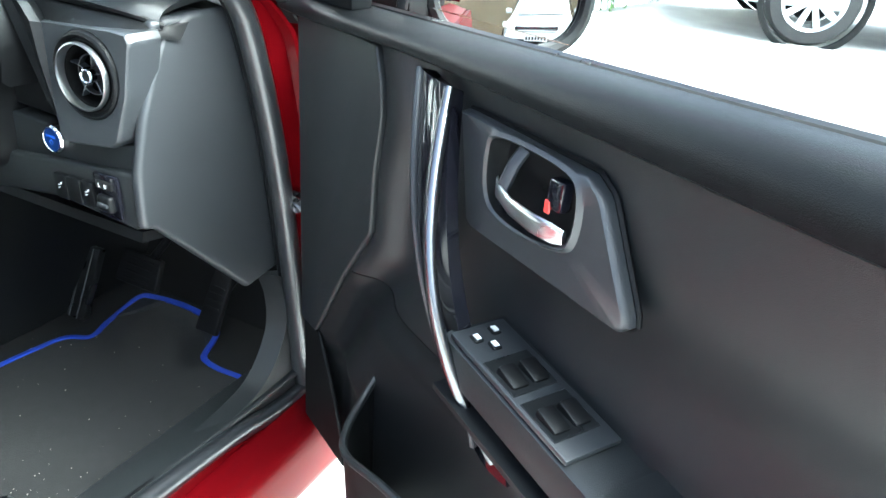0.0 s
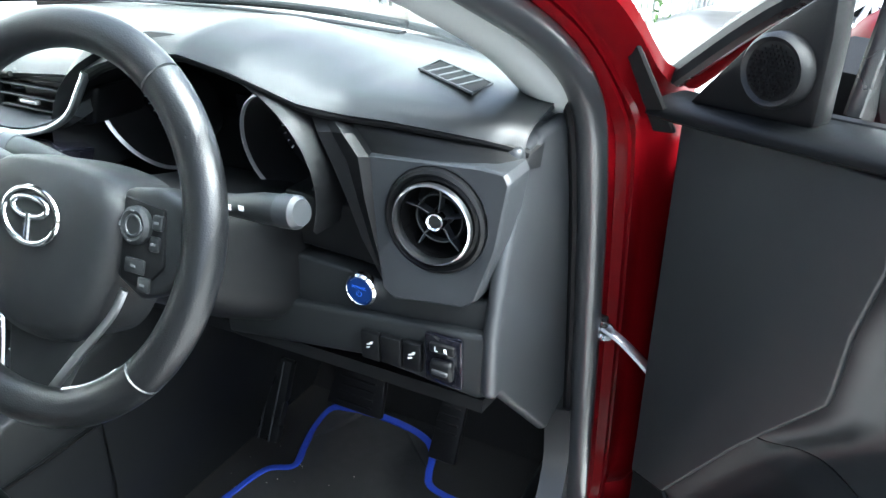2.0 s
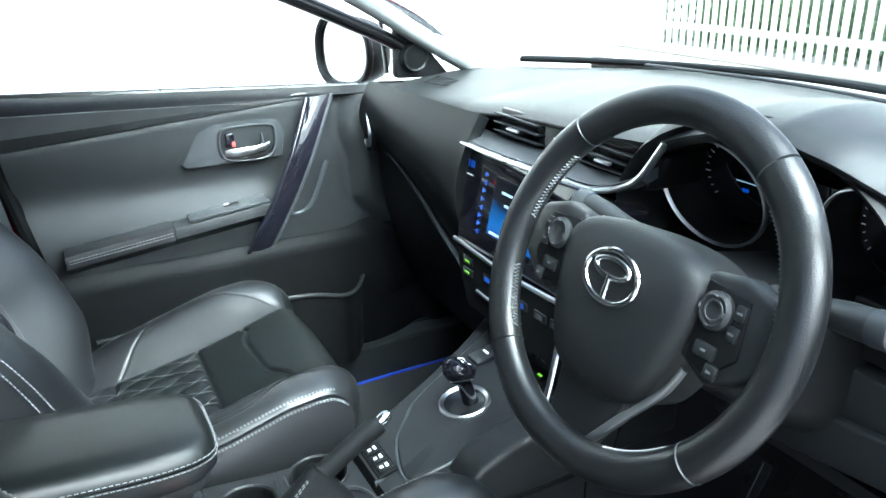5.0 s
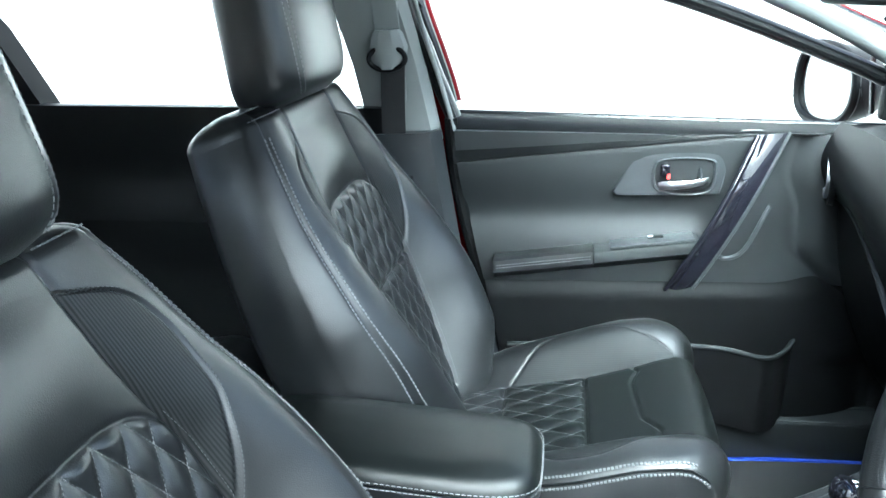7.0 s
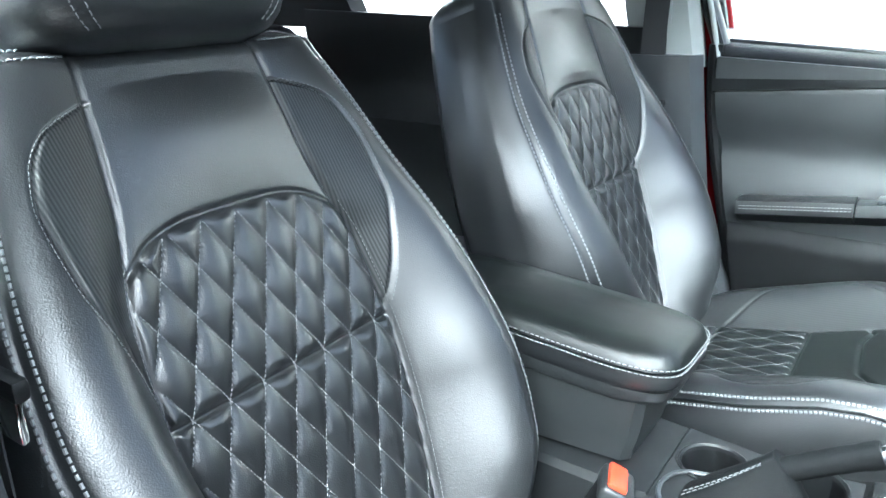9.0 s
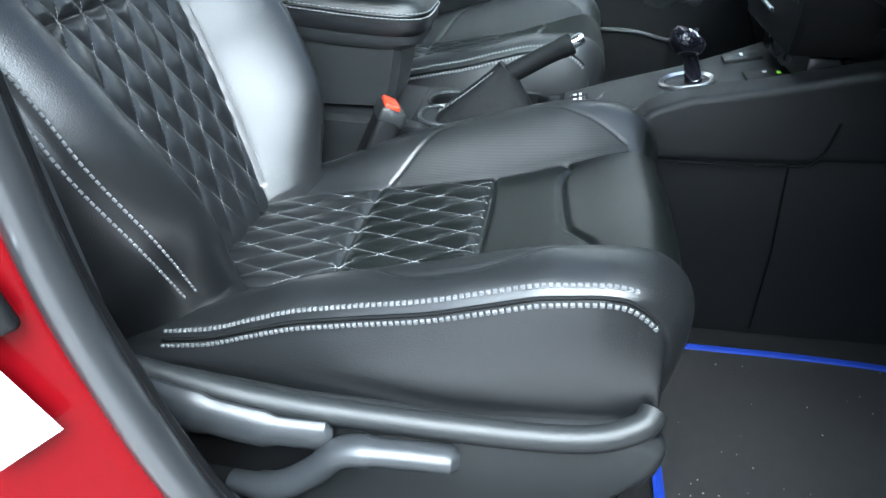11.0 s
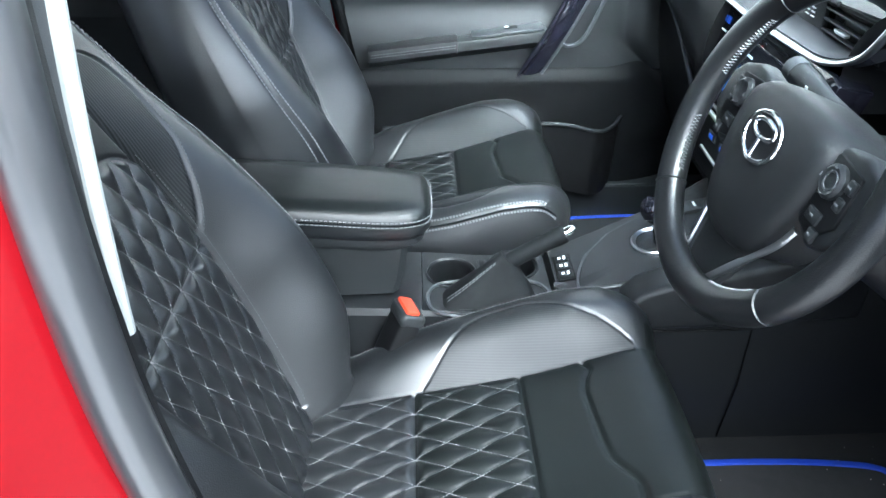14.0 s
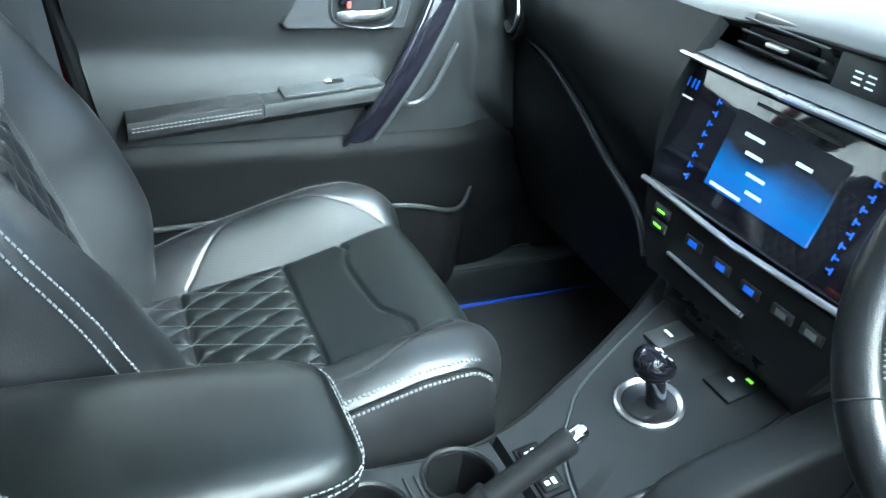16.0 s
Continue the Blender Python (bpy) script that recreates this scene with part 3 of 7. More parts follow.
# ---- the two front doors ----
def door(origin, u_dir, w_dir, label, driver, up=0.0):
    """u: from the hinge edge to the latch edge, w: towards the seats, z: up."""
    D = thing("door", label, at=(origin[0], origin[1], 0), category="")
    D.parent = car
    U, Wd = np.array([*u_dir, 0.0]), np.array([*w_dir, 0.0])
    o = np.array([*origin, 0.0])
    inv = Matrix.Translation((-origin[0], -origin[1], 0))

    def P(u, w, z):
        return o + U * u + Wd * w + np.array([0, 0, z + up])

    UZ = frame_of((o[0], o[1], up), tuple(U), (0, 0, 1))
    flip = 1.0 if (UZ.to_3x3() @ Vector((0, 0, 1))).dot(Vector(Wd)) > 0 else -1.0
    UZ = UZ @ Matrix.Diagonal((1, 1, flip, 1))

    def put(ob):
        ob.matrix_parent_inverse = inv
        return ob

    def belt(u):
        return 0.962 + 0.052 * u if driver else 0.957 + 0.038 * u

    def sill(u):
        """Lower edge of the passenger's window."""
        return belt(u) - 0.024 + 0.017 * u

    def pad(u):
        return belt(u) - 0.945 - 0.016 * sm(u, 0, 0.4) if driver else 0.024 + 0.072 * max(0.0, (u - 0.36) / 0.62)

    def rear(z):
        return 0.895 + 0.085 * sm(z, 0.40, 0.95)

    def trim_w(u, z):
        w = 0.0
        w -= 0.006 * math.exp(-(((z - (belt(u) - pad(u))) / 0.006) ** 2))
        w -= 0.022 * math.exp(-(((z - 0.79) / 0.06) ** 2)) * sm(u, 0.40, 0.5)
        # ahead of the pull a hollow runs down, with a flat raised panel before it
        edge = float(interp(z, [0.49, 0.62, 0.72, 0.79, 0.87, 0.95], [0.092, 0.176, 0.256, 0.255, 0.272, 0.253]))
        w += 0.012 * (1 - sm(z, 0.60, 0.64)) * sm(u, edge + 0.005, edge + 0.05)
        w -= 0.026 * math.exp(-(((u - edge - 0.055) / 0.05) ** 2)) * sm(u, edge - 0.012, edge + 0.035)
        w -= 0.012 * (1 - sm(z, 0.45, 0.49)) * (1 - sm(u, 0.2, 0.3))
        return w

    def skin(z0, z1):
        def f(a, b):
            z = z0 + ((z1 if z1 else belt(a * 0.95) - (0.018 if driver else 0.030)) - z0) * b
            return P(max(0.035, a * rear(z)), trim_w(a * 0.95, z), z)
        return f
    put(part("trim_panel", sheet(200, 90, skin(0.640, None), 0.02), PLASTIC, D, "black grained door trim"))
    # passenger's lower trim is blacker: the cabin's shade is put into its colour
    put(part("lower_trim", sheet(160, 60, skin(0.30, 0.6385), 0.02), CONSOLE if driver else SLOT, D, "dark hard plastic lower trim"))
    fp = [(0.036, 0.946), (0.249, 0.944), (0.262, 0.91), (0.267, 0.87), (0.254, 0.80), (0.252, 0.745), (0.250, 0.722), (0.172, 0.620), (0.090, 0.492), (0.040, 0.490)]
    # same panel on both doors; the passenger's darker plastic paints in the dash's shade
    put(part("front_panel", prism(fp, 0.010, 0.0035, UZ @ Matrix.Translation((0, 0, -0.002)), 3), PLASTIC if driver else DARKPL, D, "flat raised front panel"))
    if not driver:
        shut = smooth_line([P(rear(z) + 0.010, -0.006, z) for z in np.linspace(0.34, 0.985, 12)], 40)
        put(part("edge_seal", tube(shut, 0.014, 10), SLOT, D, "black shut-line seal"))
    # padded top rail along the window
    secs, back = [], -0.036 if driver else -0.055
    for u in np.linspace(0.0, 0.985, 50):
        low = belt(u) - pad(u) - (0.004 if driver else 0)
        top = belt(u) - 0.004 if driver else max(low + 0.006, sill(u))
        arc = [P(u, back + (0.021 - back) * math.sin(q) ** 0.85, low + (top - low) * math.cos(q) ** 0.75) for q in np.linspace(0, math.pi / 2 - 0.001, 12)]
        secs.append(arc + [P(u, 0.014, low - 0.004), P(u, -0.02, low - 0.004), P(u, back, low)])
    # soft skin like the dash top, its dimmer light painted in
    put(part("top_rail", loft(secs), SOFTSHADE, D, "soft black padded rail"))
    put(part("window_seal", tube([P(u, -0.045 if driver else -0.062, belt(u) - 0.008 if driver else sill(u)) for u in np.linspace(0.06, 0.98, 30)], 0.007, 8), RUBBER, D))
    # handle bezel with its recess, lever and lock
    bez = [(0.432, 0.928), (0.60, 0.926), (0.618, 0.915), (0.664, 0.832), (0.656, 0.824), (0.455, 0.826)]
    du, dv = (0.015, 0.026) if driver else (0.0, 0.0)
    hol = smooth_line([(0.470, 0.880), (0.478, 0.895), (0.52, 0.899), (0.566, 0.896), (0.580, 0.884), (0.581, 0.852), (0.568, 0.836), (0.525, 0.829), (0.486, 0.833), (0.472, 0.850)], 60, True) + np.array([du, dv])
    hc = hol.mean(0)
    bz = np.array(bez)
    rim = []
    for x, y in hol:
        d = np.array((x, y)) - hc
        best = 9.0
        for k in range(len(bz)):
            p0, e = bz[k], bz[(k + 1) % len(bz)] - bz[k]
            den = d[0] * e[1] - d[1] * e[0]
            if abs(den) > 1e-12:
                g = p0 - hc
                q, r = (g[0] * e[1] - g[1] * e[0]) / den, (g[0] * d[1] - g[1] * d[0]) / den
                if q > 0 and -1e-6 <= r <= 1 + 1e-6:
                    best = min(best, q)
        rim.append(hc + d * best)
    lay = lambda pts, k, w: [P(hc[0] + (x - hc[0]) * k, w, hc[1] + (y - hc[1]) * k) for x, y in pts]
    put(part("handle_bezel", loft([lay(rim, 1.0, 0.0), lay(rim, 1.0, 0.012), lay(rim, 0.985, 0.017), lay(rim, 0.96, 0.019), lay(hol, 1.12, 0.020), lay(hol, 1.05, 0.024), lay(hol, 1.0, 0.022)], False), GREYPL, D, "dark grey handle surround", 40))
    put(part("bezel_gap", tube([P(x, 0.004, y) for x, y in rim], 0.0030, 6, True), SLOT, D, "dark joint"))
    put(part("handle_recess", loft([lay(hol, 1.0, 0.022), lay(hol, 0.97, 0.012), lay(hol, 0.90, 0.005), lay(hol, 0.05, 0.003)], False), DARKPL, D, "black hollow", 50))
    put(part("door_handle", loft([[P(u + du, w - h * math.cos(q) * 0.35, z + dv + h * math.sin(q) - 0.12 * (u - 0.52)) for q in np.linspace(0, 2 * math.pi, 14, endpoint=False)] for u, w, z, h in ((0.478, 0.016, 0.852, 0.004), (0.490, 0.024, 0.850, 0.0065), (0.515, 0.029, 0.849, 0.0075), (0.545, 0.030, 0.851, 0.0085), (0.566, 0.027, 0.853, 0.0085), (0.575, 0.022, 0.853, 0.006))]), SATIN, D, "satin silver door handle", 50))
    put(part("handle_arm", tube([P(0.494 + du, 0.022, 0.856 + dv), P(0.496 + du, 0.014, 0.878 + dv), P(0.498 + du, 0.006, 0.890 + dv)], 0.006, 8, flat=0.6), GREYPL, D))
    if driver:
        put(part("speaker_grille", prism([(0.038, 0.486), (0.088, 0.488), (0.135, 0.42), (0.170, 0.35), (0.180, 0.30), (0.038, 0.30)], 0.006, 0.002, UZ @ Matrix.Translation((0, 0, -0.004)), 1), SLOT, D, "black mesh speaker grille"))
    put(part("lock_lever", rbox(0.018, 0.014, 0.026, 0.004, 2, UZ @ Matrix.Translation((0.5625 + du, 0.877 + dv, 0.020)) @ Matrix.Rotation(radians(90), 4, "X")), GLOSS, D))
    put(part("lock_marker", rbox(0.007, 0.002, 0.011, 0.001, 1, UZ @ Matrix.Translation((0.5565 + du, 0.866 + dv, 0.0265)) @ Matrix.Rotation(radians(90), 4, "X")), REDDOT, D, "red unlocked marker"))
    # sloping gloss band and pull handle, bowed towards the seats
    def bow(q, e):
        return P((0.364 if driver else 0.338) + ((0.146 if driver else 0.172)) * q + 0.056 * e, 0.020 + 0.030 * math.sin(math.pi * min(1, q * 1.05)), 0.948 - 0.345 * q - 0.004 * e)
    put(part("gloss_band", sheet(40, 8, lambda q, e: bow(q, e) + Wd * 0.004 * math.sin(math.pi * e), 0.016 if flip > 0 else -0.016), GLOSS, D, "piano black trim band"))
    bar = np.array([bow(q, 1.0) + Wd * (0.004 + 0.016 * math.sin(math.pi * q)) for q in np.linspace(0.0, 0.92, 40)])
    put(part("pull_handle", tube(bar, [0.005] * 3 + [0.0065] * 34 + [0.005] * 3, 14), DSATIN if driver else GLOSS, D, "dark satin metal pull handle" if driver else "black pull handle"))
    put(part("band_edge", tube([bow(q, -0.04) for q in np.linspace(0, 1, 24)], 0.0035, 8), GREYPL, D, "grey edge"))
    if not driver:
        put(part("grip_lip", tube(smooth_line([bow(0.40, -0.1) - U * 0.034, bow(0.44, -0.1) - U * 0.034, bow(0.62, -0.1) - U * 0.040, bow(0.70, -0.1) - U * 0.034, bow(0.72, -0.1) - U * 0.012, bow(0.70, -0.1)], 24), 0.0045, 8), GREYPL, D, "grey finger grip"))
    # armrest with the switches
    th = 1.0 if driver else 0.66
    def arm(u0, u1, up_):
        return [[P(u, w, 0.738 - 0.115 * (u - 0.52) + dz) for w, dz in ((-0.01, up_), (0.050, 0.002 + up_), (0.058 + up_, -0.002 + up_), (0.061 + up_, -0.012), (0.059 + up_, -0.036 * th), (0.050, -0.046 * th), (-0.01, -0.050 * th * (1 if driver else 2)))] for u in np.linspace(u0, u1, 16)]
    put(part("switch_panel", loft(arm(0.495, 0.699, 0.0)), PLASTIC, D, "dark grey switch panel", 30))
    put(part("armrest", loft(arm(0.701, 0.905, 0.004)), LEATHER, D, "padded black leather armrest", 50))
    if driver:
        put(part("armrest_ledge", loft([[P(u, w, 0.738 - 0.115 * (u - 0.52) + dz) for w, dz in ((-0.01, -0.050), (0.066, -0.052), (0.066, -0.058), (-0.01, -0.085))] for u in np.linspace(0.495, 0.915, 16)]), CONSOLE, D, "dark ledge below the armrest", 30))
    for dz in (0.0, -0.006):
        put(part("armrest_stitching", stitches([P(u, 0.0645 + dz * 0.1, 0.738 - 0.115 * (u - 0.52) - 0.006 + dz) for u in np.linspace(0.705, 0.90, 30)], tuple(Wd), lift=0.001), THREAD, D, "pale grey thread"))
    slope = Matrix.Rotation(math.atan(-0.115), 4, "Y")
    def top_frame(u, w):
        q = P(u, w, 0.738 - 0.115 * (u - 0.52) + 0.004)
        return frame_of(tuple(q), tuple(U + np.array([0, 0, -0.115])), tuple(-Wd if flip > 0 else Wd))
    put(part("switch_plate", rbox(0.165, 0.058, 0.006, 0.002, 2, top_frame(0.585, 0.028)), GREYPL, D, "grey switch plate"))
    if driver:
        for k in range(2):
            put(part("switch_well", rbox(0.046, 0.048, 0.002, 0.0008, 1, top_frame(0.572 + 0.054 * k, 0.030) @ Matrix.Translation((0, 0, 0.003))), RUBBER, D, "black switch well"))
            for q in range(2):
                put(part("window_switch", rbox(0.026, 0.018, 0.010, 0.003, 2, top_frame(0.576 + 0.054 * k, 0.019 + 0.022 * q) @ Matrix.Translation((0, 0, 0.004)) @ Matrix.Rotation(radians(10), 4, "Y")), DARKPL, D, "black window switch"))
        for uu, ww in ((0.516, 0.018), (0.534, 0.030), (0.520, 0.040)):
            put(part("mirror_button", rbox(0.012, 0.010, 0.010, 0.002, 2, top_frame(uu, ww)), DARKPL, D))
            put(part("button_mark", rbox(0.007, 0.005, 0.001, 0, 1, top_frame(uu, ww) @ Matrix.Translation((0, 0, 0.0055))), PRINT, D))
    else:
        put(part("window_switch", rbox(0.032, 0.016, 0.012, 0.003, 2, top_frame(0.575, 0.024)), DARKPL, D, "black window switch"))
        put(part("switch_mark", rbox(0.010, 0.008, 0.001, 0, 1, top_frame(0.585, 0.024) @ Matrix.Translation((0, 0, 0.0065))), PRINT, D))
    # bottle pocket and speaker grille
    lip = smooth_line([P(u, w, z) for u, w, z in ((0.280, 0.0, 0.545), (0.292, 0.030, 0.518), (0.325, 0.070, 0.505), (0.365, 0.088, 0.505), (0.45, 0.080, 0.520), (0.60, 0.055, 0.512), (0.88, 0.045, 0.500))], 40)
    # black pocket, darkened further so its colour carries the shade down there
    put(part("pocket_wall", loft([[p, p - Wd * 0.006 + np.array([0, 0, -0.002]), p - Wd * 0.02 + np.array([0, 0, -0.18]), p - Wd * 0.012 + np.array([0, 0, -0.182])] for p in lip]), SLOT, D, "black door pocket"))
    put(part("pocket_lip", tube(lip, 0.005, 8), PLASTIC, D))
    # tweeter in the mirror corner
    put(part("corner_cover", prism([(0.030, 0.955), (0.172, 0.962), (0.172, 1.04), (0.168, 1.088), (0.10, 1.035)], 0.03, 0.008, UZ @ Matrix.Translation((0, 0, -0.03)), 2), DARKPL, D, "black mirror corner cover"))
    TW = UZ @ Matrix.Translation((0.130, 1.008, 0.0))
    tw = put(part("tweeter", lathe([(0.034, -0.005), (0.034, 0.010), (0.030, 0.016), (0.026, 0.013), (0, 0.014)], 32, TW), DARKPL, D, "round black tweeter"))
    holes = []
    for i in range(-6, 7):
        for j in range(-6, 7):
            x, y = (i + 0.5 * (j % 2)) * 0.0042, j * 0.0037
            if math.hypot(x, y) < 0.023:
                holes.append(lathe([(0, 0.0145), (0.0013, 0.0145), (0.0013, 0.0155), (0, 0.0155)], 6, TW @ Matrix.Translation((x, y, 0))))
    put(part("tweeter_mesh", join(*holes), BORE, D, "perforated black mesh"))
    # outer skin, edge and window frame
    put(part("outer_skin", sheet(30, 16, lambda a, b: P(-0.06 + 1.08 * a, -0.125 - 0.030 * math.sin(math.pi * b), 0.27 + (0.655 + 0.035 * a) * b), 0.012), RED, D, "glossy red door skin"))
    put(part("door_core", loft([[P(u, w, z) for w, z in ((-0.080, 0.32), (-0.115, 0.29), (-0.135, 0.6), (-0.12, belt(u) - 0.05), (-0.06, belt(u) - 0.03), (-0.080, belt(u) - 0.10))] for u in np.linspace(-0.02, 0.97, 12)]), RED, D, "red painted door edge", 30))
    wf = smooth_line([P(u, w, z) for u, w, z in ((-0.03, -0.075, 0.965), (0.08, -0.082, 1.055), (0.20, -0.092, 1.118), (0.36, -0.115, 1.195), (0.58, -0.145, 1.285), (0.82, -0.165, 1.355), (0.94, -0.165, 1.365), (0.985, -0.15, 1.33), (0.99, -0.09, 1.10), (0.99, -0.07, 0.99))], 70)
    if not driver:
        wf[:, 2] += 0.018
        for p in wf:
            p[1] -= 0.085 * sm(0.30 - p[1], 0.0, 0.16) * sm(p[2], 0.96, 1.30)
    put(part("window_frame", tube(wf, 0.024, 12, flat=0.8), RED, D, "red window frame"))
    put(part("frame_seal", tube(wf + Wd * 0.022, 0.014, 10), RUBBER, D, "black rubber seal"))
    gl = put(part("window_glass", sheet(16, 10, lambda a, b: P(0.17 + 0.81 * a, -0.072 - 0.085 * b, (0.975 if driver else 0.940) + 0.03 * a + b * (0.09 + 0.27 * min(1.0, a * 1.25))), 0.004), GLASS, D, "clear glass"))
    gl.visible_shadow = False
    put(part("quarter_bar", tube([P(0.165, -0.070, 0.965), P(0.172, -0.085, 1.10)], 0.008, 8, flat=0.6), RUBBER, D))
    # mirror outside: a slightly domed glass in an oval housing
    mu, mw, mz, hx, hy = (0.192, -0.21, 0.990, 0.098, 0.072) if driver else (0.195, -0.275, 0.996, 0.106, 0.080)
    q = P(mu, mw, mz)
    aim = Vector(tuple(0.96 * U + 0.27 * Wd + np.array([0, 0, 0.10]))) if driver else Vector((0.25, -1.0, 0.03))
    aim.normalize()
    mx = aim.cross(Vector((0, 0, 1)))
    MF = frame_of(tuple(q), tuple(mx), tuple(aim.cross(mx)))
    bend = 1 if (MF.to_3x3() @ Vector((1, 0, 0))).dot(Vector(tuple(Wd))) > 0 else -1
    ell = [(hx * math.copysign(abs(math.cos(t)) ** 0.8, math.cos(t)), hy * math.copysign(abs(math.sin(t)) ** 0.8, math.sin(t)) * (1 - 0.10 * bend * math.cos(t))) for t in np.linspace(0, 2 * math.pi, 56, endpoint=False)]
    dome = lambda x, y: -(x * x + y * y) / 2.6
    gv, gf = [MF @ Vector((0, 0, 0))], []
    for k in range(1, 11):
        gv += [MF @ Vector((x * k / 10, y * k / 10, dome(x * k / 10, y * k / 10))) for x, y in ell]
    for i in range(56):
        gf.append((0, 1 + i, 1 + (i + 1) % 56))
        gf += [(1 + 56 * (k - 1) + i, 1 + 56 * k + i, 1 + 56 * k + (i + 1) % 56, 1 + 56 * (k - 1) + (i + 1) % 56) for k in range(1, 10)]
    put(part("mirror_glass", raw(gv, gf), MIRROR, D, "mirror glass"))
    put(part("mirror_rim", tube([MF @ Vector((x * 1.06, y * 1.07, -0.001)) for x, y in ell], 0.0095, 8, True), DARKPL, D, "black mirror rim"))
    put(part("mirror_shell", loft([[MF @ Vector((x * k, y * k, z)) for x, y in ell] for k, z in ((1.07, -0.006), (1.08, -0.018), (1.05, -0.045), (0.95, -0.075), (0.68, -0.098), (0.25, -0.108))]), RED if driver else DARKPL, D, "red mirror housing" if driver else "dark mirror housing", 50))
    foot = [[P(u, w, z) for u, z in ((c - a, d - b), (c + a, d - b), (c + a * 1.1, d), (c + a, d + b), (c - a, d + b), (c - a * 1.1, d))] for c, a, w, d, b in ((0.120, 0.045, -0.078, 0.960, 0.040), (0.130, 0.036, -0.10, 0.965, 0.045), (0.140, 0.022, -0.125, 0.975, 0.050))]
    if driver:
        put(part("mirror_foot", loft(foot), DARKPL, D, "black mirror foot"))
    return D


A = radians(60)
door((0.817, 1.065), (math.sin(A), -math.cos(A)), (-math.cos(A), -math.sin(A)), "open red driver's door with black trim and silver handle", True, 0.062)
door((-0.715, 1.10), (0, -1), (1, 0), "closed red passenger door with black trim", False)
chk = thing("door_check_strap", "steel door check strap between pillar and open door", "door strap", at=(0.80, 1.15, 0.668))
CK = Matrix.Translation((-0.80, -1.15, -0.668))
part("strap", tube(smooth_line([(0.772, 1.128, 0.690), (0.80, 1.118, 0.682), (0.835, 1.100, 0.668), (0.875, 1.075, 0.650)], 16), 0.0085, 8, flat=0.45), SATIN, chk).matrix_parent_inverse = CK
part("strap_bolt", lathe([(0, 0.012), (0.008, 0.012), (0.009, 0.004), (0.014, 0.002), (0.014, 0)], 16, frame_of((0.776, 1.118, 0.690), (0, 0, 1), (1, 0, 0))), CHROME, chk, "round steel bolt").matrix_parent_inverse = CK
part("strap_bracket", rbox(0.018, 0.012, 0.034, 0.004, 2, Matrix.Translation((0.768, 1.128, 0.690))), DARKPL, chk).matrix_parent_inverse = CK

# ---- dashboard ----
dash = thing("dashboard", "black moulded dashboard with round side vents and gloss centre panel", "dashboard", at=(0, 0, 0))
FE = [(-0.695, 0.850, 0.952), (-0.50, 0.862, 0.962), (-0.33, 0.872, 0.973), (-0.22, 0.868, 0.988), (-0.10, 0.862, 1.002), (0.08, 0.852, 1.014), (0.20, 0.845, 1.026), (0.26, 0.835, 1.048), (0.32, 0.825, 1.066), (0.389, 0.822, 1.073), (0.449, 0.828, 1.060), (0.512, 0.848, 1.033), (0.549, 0.866, 1.024), (0.60, 0.877, 1.021), (0.66, 0.889, 1.015), (0.70, 0.904, 1.008), (0.722, 0.925, 0.996)]


def dash_top(u, v):
    x = -0.695 + 1.417 * u
    e = [np.interp(x, [p[0] for p in FE], [p[k] for p in FE]) for k in (1, 2)]
    yr, zr = 1.46 - 0.52 * x * x, 0.988 - 0.016 * sm(-x, 0.3, 0.7)
    y = e[0] + (yr - e[0]) * v
    z = e[1] + (zr - e[1]) * sm(v, 0.10, 0.85) + (0.020 - 0.014 * sm(-x, 0.15, 0.6)) * math.sin(math.pi * min(1, v * 1.1)) - 0.014 * math.exp(-v * 40)
    return x, y, z


def dash_z(x, y):
    e = np.interp(x, [p[0] for p in FE], [p[1] for p in FE])
    return dash_top((x + 0.695) / 1.417, (y - e) / (1.46 - 0.52 * x * x - e))[2]


part("dash_top", sheet(150, 60, dash_top, 0.012), SOFT, dash, "soft black dash top")
part("dash_edge", tube([(x, y + 0.008, z - 0.018) for x, y, z in smooth_line(FE, 120)], 0.0055, 10), SLOT, dash)


def face(name, poly, y, depth, material, bevel=0.004, label="", parent=dash, tilt=0.0, zc=0.0):
    """A plate in the x, z plane whose front stands at y; tilt leans its top forward, away from the seats."""
    M = Matrix.Translation((0, y, zc)) @ Matrix.Rotation(-radians(tilt), 4, "X") @ Matrix.Rotation(radians(90), 4, "X") @ Matrix.Translation((0, -zc, -depth))
    return part(name, prism(poly, depth, bevel, M, 3), material, parent, label)


# passenger side
# one skin with the dash top; the shade on this face is in its colour
part("passenger_fascia", sheet(40, 24, lambda u, v: (-0.70 + 0.50 * u, 0.872 - 0.045 * math.sin(math.pi * v) * (0.6 + 0.4 * u) - 0.012 * u, 0.955 + 0.015 * u - (0.125 + 0.125 * sm(u, 0.2, 1.0)) * v), 0.02), SOFTSHADE, dash, "soft black fascia")
part("pad_seam", tube([(x, y - 0.002, z - 0.015) for x, y, z in smooth_line(FE[:6], 60)], 0.0034, 8), SLOT, dash, "dark joint below the dash pad")
sl = smooth_line([(-0.70, 0.862, 0.826), (-0.58, 0.855, 0.818), (-0.45, 0.846, 0.780), (-0.34, 0.838, 0.735), (-0.24, 0.83, 0.700), (-0.19, 0.822, 0.655)], 50)
part("fascia_seam", tube(sl, 0.006, 8), GREYPL, dash)
part("fascia_stitching", stitches(sl + np.array([0, -0.005, 0.003]), (0, -1, 0.2)), DTHREAD, dash)
part("glovebox_front", sheet(24, 20, lambda u, v: (-0.69 + 0.53 * u, 0.885 + 0.10 * v ** 2, 0.82 - 0.10 * u - (0.36 - 0.08 * u) * v), 0.02), DARKPL, dash, "black glovebox lid")
